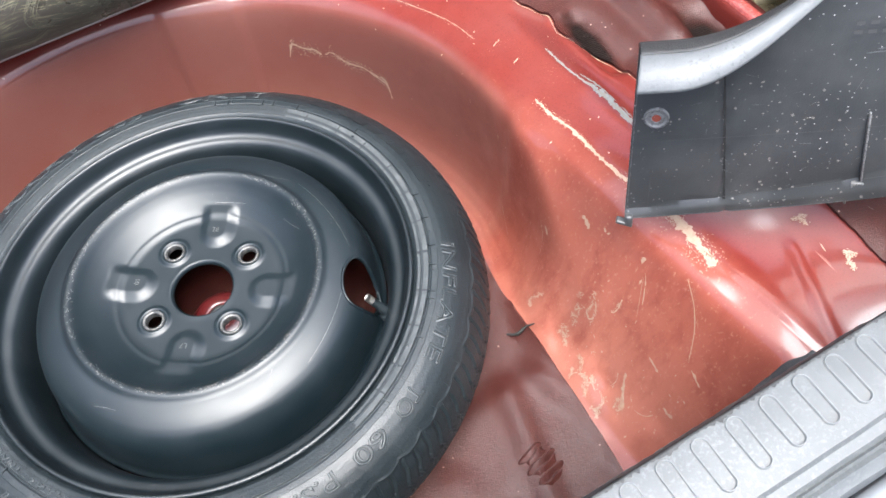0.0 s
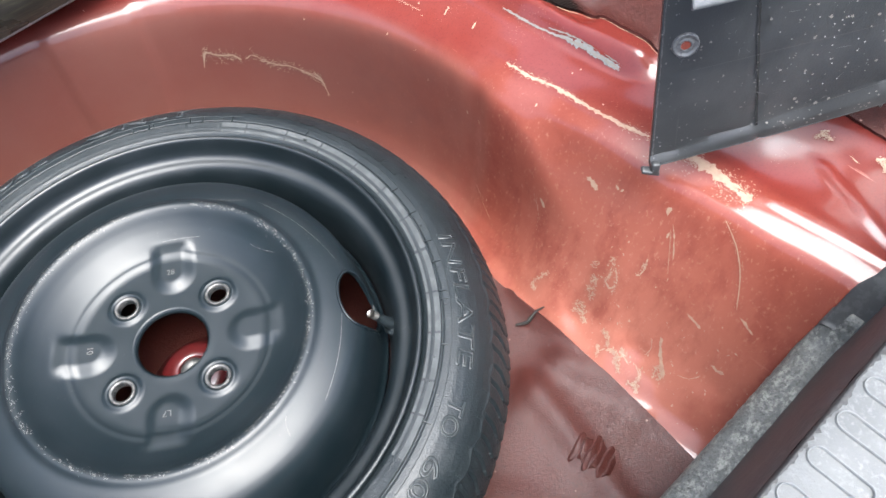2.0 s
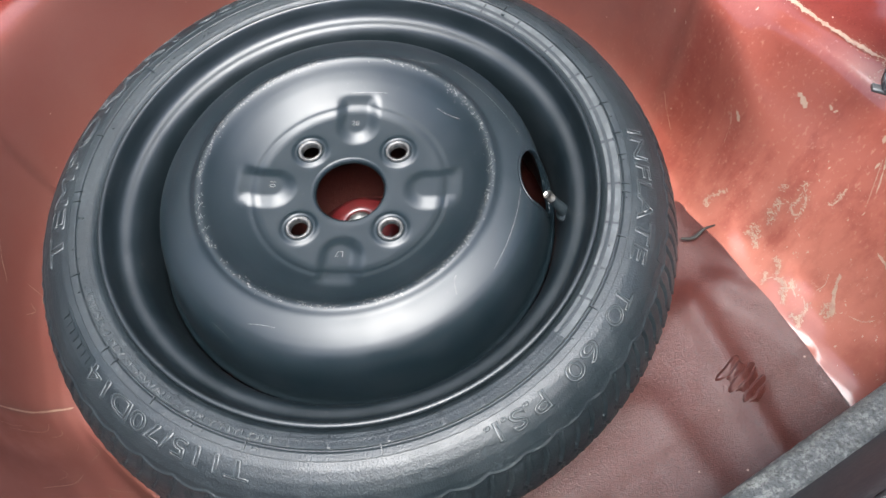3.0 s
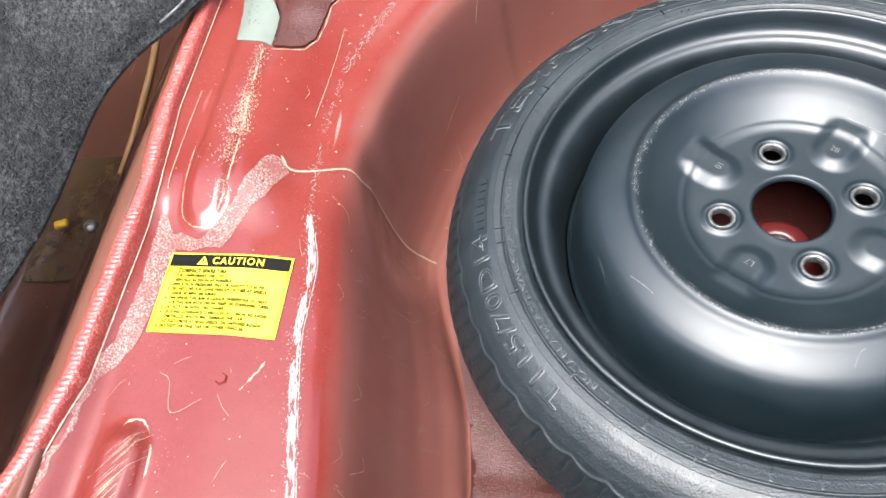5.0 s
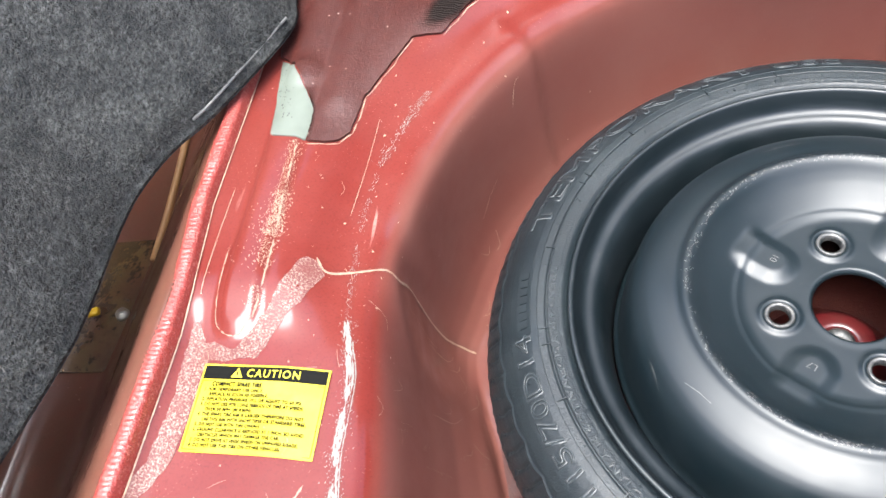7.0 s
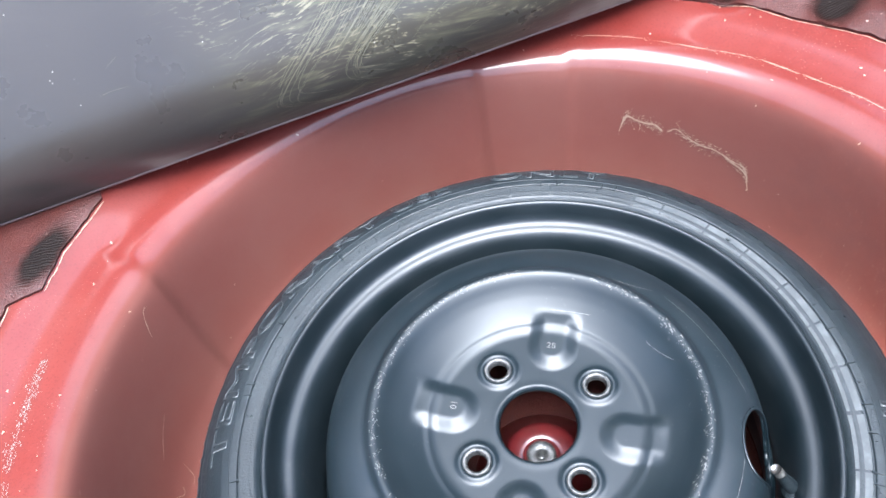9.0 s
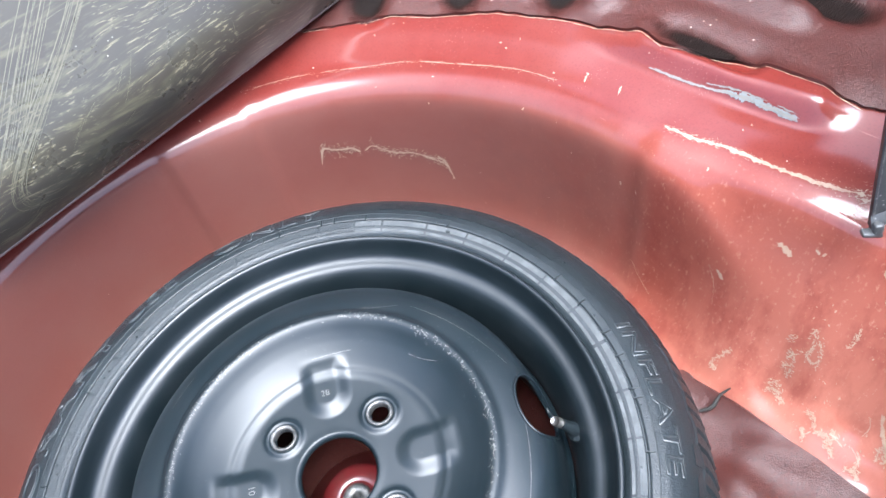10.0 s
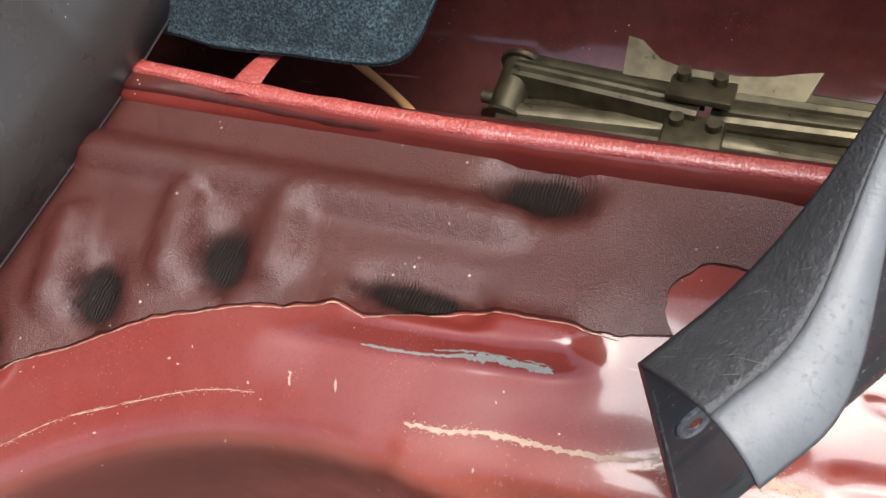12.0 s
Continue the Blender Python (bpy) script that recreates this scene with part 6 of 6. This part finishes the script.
def rib(width, length, high):
    """A raised narrow loop with rounded ends, on z = 0, along y."""
    bm = bmesh.new()
    for w, n, z in ((width, length, -0.0004), (width - 0.0006, length - 0.0006, high), (width - 0.0016, length - 0.0016, high), (width - 0.0022, length - 0.0022, -0.0004)):
        for k in range(16):
            a = 2 * math.pi * k / 16
            bm.verts.new((w / 2 * math.cos(a), (n - w) / 2 * (1 if math.sin(a) >= 0 else -1) + w / 2 * math.sin(a), z))
    bm.verts.ensure_lookup_table()
    for r in range(3):
        for k in range(16):
            bm.faces.new([bm.verts[i] for i in (r * 16 + k, r * 16 + (k + 1) % 16, r * 16 + 16 + (k + 1) % 16, r * 16 + 16 + k)])
    me = bpy.data.meshes.new("rib")
    bmesh.ops.recalc_face_normals(bm, faces=bm.faces)
    bm.to_mesh(me)
    bm.free()
    me.polygons.foreach_set("use_smooth", [True] * len(me.polygons))
    me.materials.append(M["rib"])
    return me


verts, xs2 = [], list(np.linspace(-0.50, 0.52, 900))
for x in xs2:
    w = 0.0006 + 0.0022 * noise.noise((x * 60, 1, 3)) + 0.0024 * noise.noise((x * 420, 2, 3))
    verts += [(x, -0.3658, 0.1940), (x, -0.3657, 0.1992), (x, -0.3668, 0.2011), (x, -0.3674, 0.2014), (x, -0.3676 - max(0.0, w), 0.2011)]
mesh_ob("dirty_edge", verts, grid_faces(len(xs2), 5, flip=True), M["felt"], sill, True, "dark gritty dirt along the edge")
verts = []
front = [x for x in xs2[::4] if x < 0.333]
for x in front:
    verts += [(x, y + 0.0005 * noise.noise((x * 90, k, 4)), z) for k, (y, z) in enumerate(((-0.3655, 0.1985), (-0.3630, 0.1900), (-0.3600, 0.15), (-0.3580, 0.11), (-0.3560, 0.07), (-0.3540, 0.04), (-0.3520, 0.022)))]
mesh_ob("skirt", verts, grid_faces(len(front), 7), M["cap"], sill, True, "dark rubber skirt below the edge")
rib_mesh = rib(0.0108, 0.0310, 0.0019)
for k in range(44):
    o = new("rib", rib_mesh)
    o.location, o.parent = (-0.459 + k * 0.0222, -0.3848, 0.2004), sill
seal = thing("rubber_strip", "dirty grey rubber strip on the rear panel's flange", "rubber strip")
ring, verts = 28, []
xs = list(np.linspace(-0.43, 0.336, 190))


def strip_line(x):
    """The strip's middle: level along the panel, then climbing to its end."""
    up = smoothstep((x - 0.310) / 0.050)
    return -0.3475 - 0.005 * up, 0.0175 + 0.0735 * up ** 1.4


for x in xs:
    cy, cz = strip_line(x)
    for k in range(ring):
        a = 2 * math.pi * k / ring
        r = 1 + 0.04 * noise.noise((x * 40, math.cos(a), math.sin(a))) + 0.05 * noise.noise((x * 160, 3 * math.cos(a), 3 * math.sin(a)))
        flat = -0.0030 * math.exp(-((a - 2.5) / 0.35) ** 2)   # a shallow channel along the outer shoulder
        verts.append((x, cy + 0.0165 * r * math.cos(a), cz + 0.0090 * r * math.sin(a) + flat))
mesh_ob("rubber", verts, grid_faces(len(xs), ring, wrap=True) + [tuple(range(ring)), tuple(range((len(xs) - 1) * ring, len(xs) * ring))], M["seal"], seal)
verts, xs3 = [], list(np.linspace(0.328, 0.355, 12))
for x in xs3:
    cy, cz = strip_line(x)
    tip = 1 - 0.35 * smoothstep((x - 0.343) / 0.010)
    for k in range(ring):
        a = 2 * math.pi * k / ring
        c, d = math.cos(a), math.sin(a)
        verts.append((x, cy + 0.0155 * tip * math.copysign(abs(c) ** 0.5, c), cz + 0.0085 * tip * math.copysign(abs(d) ** 0.5, d)))
mesh_ob("end_cap", verts, grid_faces(len(xs3), ring, wrap=True) + [tuple(range(ring)), tuple(range((len(xs3) - 1) * ring, len(xs3) * ring))], M["cap"], seal, label="dark grey rubber end block")
bm = bmesh.new()
box(bm, (1.9, 0.16, 0.05), pose(0.02, -0.510, 0.152), 0.018, 4)
box(bm, (1.9, 0.05, 0.5), pose(0.02, -0.60, -0.10), 0.012, 3)
tagged(part("bumper", bm, M["bumper"]), "pale silver rear bumper below the sill", "bumper")

# ---- loose black side trim ----
TO, TU = Vector((0.316, -0.190, 0.092)), Vector((0.7622, -0.6473, 0.0))
TV, TN = Vector((0.12, 0.1413, 0.9827)), Vector((-0.6361, -0.7490, 0.1854))


def trim_at(u, v, w=0.0):
    bend = -0.55 * max(0, u - 0.10) ** 2
    return TO + TU * u + TV * v + TN * (w + bend)


def top_line(u):
    return 0.1515 + 0.17 * (u + 0.012) + 6.0 * max(0, u - 0.02) ** 2


def bottom_line(u):
    return 0.004 + 0.262 * u


trim = thing("side_trim", "loose black plastic side trim dotted with pale specks, standing in the boot corner", "side trim")
us = [-0.004, -0.0025, 0.0] + list(np.linspace(0.004, 0.26, 66))
rows_v = list(np.linspace(0, 1, 40))
verts = []
for w in (0.0, -0.003):
    for u in us:
        lo, hi = bottom_line(u), top_line(u)
        for q in rows_v:
            v = lo + (hi - lo) * q
            dent = 0.0
            if w == 0.0:
                gv = abs(u - (0.065 - 0.14 * (v - 0.033)))          # upright groove
                gh = abs(v - (0.077 + 0.20 * u + 0.25 * max(0, u - 0.10) ** 2))   # long groove
                dent = -0.0020 * math.exp(-(gv / 0.0014) ** 2) + 0.0006 * math.exp(-((gv - 0.0030) / 0.0010) ** 2) - 0.0007 * math.exp(-(gh / 0.0009) ** 2)
                ridge = v - (0.010 + 0.37 * u - 0.25 * u * u)
                dent += 0.0028 * (1 - smoothstep((ridge + 0.0045) / 0.005)) - 0.0010 * math.exp(-((ridge - 0.0015) / 0.0012) ** 2)
            verts.append(trim_at(u - 0.06 * v, v, w + dent))
n, rws = len(verts) // 2, len(us)
faces = grid_faces(rws, 40, flip=True)
faces += [tuple(q + n for q in f[::-1]) for f in faces]
faces += [(k, k + 1, k + 1 + n, k + n) for k in range(39)] + [(i * 40, (i + 1) * 40, (i + 1) * 40 + n, i * 40 + n) for i in range(rws - 1)]
sharp(mesh_ob("panel", verts, faces, M["trim"], trim), 40)
# the top edge turns outwards as a grained ledge with a smooth rolled lip
def ledge_at(u, t):
    """t runs from 0 on the panel's top edge over 1 at the lip's root to 2 at its tip."""
    k = 1 - 0.86 * smoothstep((u - 0.015) / 0.095)
    if t <= 1:
        w, h = 0.034 * t * k, 0.014 * math.sin(t * 1.45) * k
    else:
        q = t - 1
        w, h = (0.034 + 0.017 * math.sin(q * 1.35)) * k + 0.002 * q, 0.0139 * k - 0.0135 * (1 - math.cos(q * 1.5)) * (0.35 + 0.65 * k)
    return trim_at(u - 0.06 * top_line(u), top_line(u) + h, w - 0.001)


verts = [ledge_at(u, q / 11) for u in us for q in range(12)]
o = mesh_ob("ledge", verts, grid_faces(rws, 12, flip=True), M["felt"], trim, label="dark grained ledge")
so = o.modifiers.new("thickness", "SOLIDIFY")
so.thickness, so.offset = 0.0022, -1
verts = [ledge_at(u, 1 + q / 11) for u in us for q in range(12)]
o = mesh_ob("lip", verts, grid_faces(rws, 12, flip=True), M["bevel"], trim, label="pale smooth rolled lip")
so = o.modifiers.new("thickness", "SOLIDIFY")
so.thickness, so.offset = 0.0022, -1
bars, faces = [], []
for r in range(2):
    for k in range(9):
        u0, v0, n0 = 0.118 + 0.0075 * k, 0.172 + 0.006 * r + 0.0012 * k, len(bars)
        bars += [trim_at(u0 - 0.06 * v0 + du, v0 + dv, 0.0012) for du, dv in ((0, 0), (0.0045, 0.0007), (0.0042, 0.0032), (-0.0003, 0.0025))]
        faces.append((n0, n0 + 1, n0 + 2, n0 + 3))
tagged(mesh_ob("embossed_marks", bars, faces, M["score"], trim, False, "rows of small embossed bars"), kind="stuff")
R = Matrix((TU, TV, TN)).transposed().to_4x4()
ringp = [(r * 0.85, z) for r, z in [(0.0035, -0.004), (0.0036, 0.0006), (0.0042, 0.0010), (0.0052, 0.0004), (0.0070, 0.0002), (0.0080, 0.0010), (0.0090, 0.0014), (0.0098, 0.0008), (0.0100, -0.001)]]
o = mesh_ob("screw_hole", *revolve(ringp, 40), M["scuff"], trim, label="scuffed round screw recess")
o.matrix_world = Matrix.Translation(trim_at(0.0055, 0.099, 0.0006)) @ R
o = mesh_ob("hole_inside", *revolve([(0.0031, 0), (0.0001, 0)], 24), M["paint"], trim, label="red body showing through the hole")
o.matrix_world = Matrix.Translation(trim_at(0.0055, 0.099, 0.0009)) @ R
bm = bmesh.new()
box(bm, (0.013, 0.003, 0.006), Matrix.Translation(trim_at(-0.004, 0.0005, 0.003)) @ R @ pose(0, 0, 0, 10, 0, -14), 0.0010)
box(bm, (0.006, 0.010, 0.008), Matrix.Translation(trim_at(-0.001, 0.003, 0.002)) @ R, 0.0015)
part("locating_tab", bm, M["trim"], trim)
bm = bmesh.new()
box(bm, (0.0016, 0.058, 0.003), Matrix.Translation(trim_at(0.146 - 0.005, 0.089, 0.001)) @ R @ pose(0, 0, 0, 0, 0, 12), 0.0006)
box(bm, (0.008, 0.0016, 0.003), Matrix.Translation(trim_at(0.146, 0.058, 0.001)) @ R, 0.0006)
box(bm, (0.0016, 0.018, 0.003), Matrix.Translation(trim_at(0.143, 0.048, 0.001)) @ R, 0.0006)
part("rib", bm, M["scuff"], trim, "thin moulded rib")
lines_ob("groove", [([(0.065 - 0.14 * (v - 0.033), v) for v in np.linspace(0.028, 0.150, 30)], 0.0020)], 0.0, M["void"], trim, "dark upright groove", lambda u, v, w: trim_at(u - 0.06 * v, v, 0.0006))
grooves = []
for line in ([(u, 0.077 + 0.20 * u + 0.25 * max(0, u - 0.10) ** 2) for u in np.linspace(0.016, 0.24, 50)],
             [(u, 0.012 + 0.37 * u - 0.25 * u * u) for u in np.linspace(0.0, 0.2, 40)], [(0.012, v) for v in np.linspace(0.014, 0.045, 10)]):
    grooves.append((line, 0.0006))
wear = []
for k in range(14):
    v0 = random.uniform(0.006, 0.135)
    wear.append(([(-0.0030 + 0.0006 * random.random(), v) for v in np.linspace(v0, v0 + random.uniform(0.006, 0.02), 8)], 0.0008))
for k in range(26):
    u, v, a, n = random.uniform(0.004, 0.2), random.uniform(0.03, 0.14), random.gauss(0.2, 0.8), random.uniform(0.003, 0.011)
    if v + n < top_line(u) - 0.004:
        wear.append(([(u + n * t * math.cos(a), v + n * t * math.sin(a)) for t in np.linspace(0, 1, 6)], 0.00035))
lines_ob("edge_wear", wear, 0.0, M["scuff"], trim, "scuffed edge and fine scratches", lambda u, v, w: trim_at(u - 0.06 * v, v, 0.0008))
random.seed(52)
streaks = []
for k in range(45):
    u, q, n = random.uniform(-0.003, 0.115), random.uniform(0.02, 0.95), random.uniform(0.06, 0.3)
    streaks.append(([(u + 0.004 * t, min(0.99, q + n * t)) for t in np.linspace(0, 1, 4)], random.uniform(0.00015, 0.0004)))
lines_ob("ledge_scuff", streaks, 0.0, M["scuff"], trim, "pale scuffs across the ledge", lambda u, q, w: Vector(ledge_at(u, q)) + TV * 0.0030 + TN * 0.0006)
smear = [([(0.128 + 0.0005 * j + 0.055 * t, 0.160 + 0.0022 * k + 0.012 * t + 0.0006 * noise.noise((t * 40, k, j))) for t in np.linspace(0.1 * k, 1 - 0.07 * j, 24)], 0.0009) for k in range(3) for j in range(3)]
lines_ob("smear", smear, 0.0, M["bevel"], trim, "pale rubbed smear", lambda u, v, w: trim_at(u - 0.06 * v, v, 0.0009))
lines_ob("skirt_edge", [([(u, bottom_line(u) + 0.0012) for u in np.linspace(0.0, 0.15, 60)], 0.0006)], 0.0, M["scuff"], trim, "scuffed lower edge", lambda u, v, w: trim_at(u - 0.06 * v, v, 0.0034))
lines_ob("groove_line", grooves, 0.0, M["score"], trim, "thin scuffed moulding lines", lambda u, v, w: trim_at(u - 0.06 * v, v, 0.0014))
random.seed(41)
fl = [(random.uniform(0.0, 0.2), random.uniform(0.02, 0.14), s, s, 0) for s in [abs(random.gauss(0.0003, 0.0004)) + 0.00033 for _ in range(210)]]
fl += [(random.uniform(0.06, 0.15), bottom_line(0.1) + random.uniform(0.0, 0.016), s, s, 0) for s in [abs(random.gauss(0.0004, 0.0002)) + 0.0003 for _ in range(30)]]
fl = [q for q in fl if bottom_line(q[0]) + 0.003 < q[1] < top_line(q[0]) - 0.003]
flake_sheet("specks", fl, 0.0, M["primer"], trim, "pale paint specks", lambda u, v, w: trim_at(u - 0.06 * v, v, 0.0014 + (0.0028 if v < 0.012 + 0.37 * u - 0.25 * u * u else 0)))

# ---- jack ----
jack = thing("scissor_jack", "olive zinc-plated scissor jack lying folded in the wing pocket", "car jack")
jm = pose(0.645, -0.122, -0.012, 0, 0, -4)


def jack_part(name, bm, lab=""):
    bmesh.ops.transform(bm, matrix=jm, verts=bm.verts)
    return sharp(part(name, bm, M["jack"], jack, lab), 35)


def channel(length, width, depth, wall, m):
    """A pressed channel with a ribbed back, open at the bottom, along y."""
    bm = bmesh.new()
    prof = [(-width / 2, -depth), (-width / 2, -0.003), (-width / 2 + 0.003, 0), (-width * 0.25, 0.0006), (-width * 0.2, 0.0026), (-width * 0.06, 0.0026), (0, 0.0006), (width * 0.1, 0.0026), (width * 0.24, 0.0026), (width * 0.3, 0.0004), (width / 2 - 0.003, 0), (width / 2, -0.003), (width / 2, -depth)]
    prof += [(x * (1 - 2 * wall / width), z - wall if z > -depth + 0.001 else z) for x, z in prof[::-1]]
    rings = []
    for k in range(9):
        y = -length / 2 + length * k / 8
        taper = 1 - 0.18 * (k / 8)
        rings.append([bm.verts.new(m @ Vector((x * taper, y, z))) for x, z in prof])
    for a, b in zip(rings, rings[1:]):
        for k in range(len(prof)):
            q = (k + 1) % len(prof)
            bm.faces.new((a[k], a[q], b[q], b[k]))
    bm.faces.new(rings[0][::-1])
    bm.faces.new(rings[-1])
    return bm


jack_part("arm", channel(0.155, 0.050, 0.028, 0.0025, pose(-0.014, 0.058, 0.016, 0, 0, 6)))
jack_part("arm", channel(0.150, 0.050, 0.028, 0.0025, pose(-0.010, -0.105, 0.014, 0, 0, 182)))
jack_part("arm", channel(0.155, 0.040, 0.022, 0.0025, pose(0.022, 0.055, 0.030, 0, 14, -3)))
jack_part("arm", channel(0.150, 0.040, 0.022, 0.0025, pose(0.024, -0.105, 0.028, 0, 14, 183)))
bm = bmesh.new()
rod(bm, 0.015, 0.015, 0.052, pose(0.006, 0.132, 0.014, 0, 78, 0), 24)
rod(bm, 0.019, 0.019, 0.004, pose(0.032, 0.132, 0.020, 0, 78, 0), 24)
rod(bm, 0.019, 0.017, 0.004, pose(-0.020, 0.132, 0.008, 0, 78, 0), 24)
jack_part("end_pivot", bm, "round pivot pin")
bm = bmesh.new()
box(bm, (0.042, 0.046, 0.034), pose(-0.016, -0.022, 0.010, 0, 0, 2), 0.004, 2)
for y in (-0.036, -0.008):
    rod(bm, 0.0065, 0.0055, 0.008, pose(-0.006, y, 0.029), 16)
    rod(bm, 0.0060, 0.0055, 0.008, pose(0.030, y + 0.004, 0.042), 16)
box(bm, (0.030, 0.05, 0.006), pose(0.020, -0.020, 0.036, 0, 12, 0), 0.0015)
jack_part("knuckle", bm, "riveted centre knuckle")
bm = bmesh.new()
prof = [(-0.080, 0.030), (-0.072, 0.004), (0.066, 0.004), (0.070, 0.036), (0.058, 0.034), (0.040, 0.021), (0.022, 0.017), (-0.022, 0.017), (-0.046, 0.021), (-0.066, 0.027)]
lo = [bm.verts.new((0.026 + h, y - 0.022, 0.026 + 0.35 * h)) for y, h in prof]
hi = [bm.verts.new((0.026 + h - 0.001, y - 0.022, 0.030 + 0.35 * h)) for y, h in prof]
bm.faces.new(lo[::-1])
bm.faces.new(hi)
for k in range(len(prof)):
    q = (k + 1) % len(prof)
    bm.faces.new((lo[k], lo[q], hi[q], hi[k]))
jack_part("saddle", bm, "horned lifting saddle")
bm = bmesh.new()
rod(bm, 0.006, 0.006, 0.36, pose(0.004, -0.02, 0.003, 90, 0, 0), 14)
jack_part("spindle", bm, "threaded spindle")

# ---- small loose things ----
v, f = tube(smooth_line([(0.66, 0.175, 0.035), (0.640, 0.135, 0.028), (0.622, 0.100, 0.020), (0.60, 0.065, 0.012)], 0.006), 0.0040, 8)
tagged(mesh_ob("cable", v, f, M["tan"]), "thin tan cable under the side lining", "cable")
v, f = tube(smooth_line([(0.232, -0.143, -0.098), (0.240, -0.149, -0.095), (0.250, -0.149, -0.090), (0.257, -0.153, -0.084)], 0.002), lambda i: 0.0019 * (1 - 0.5 * abs(i - 6) / 8), 7)
tagged(mesh_ob("twig", v, f, M["twig"]), "dry brown scrap lying at the well wall", "scrap")
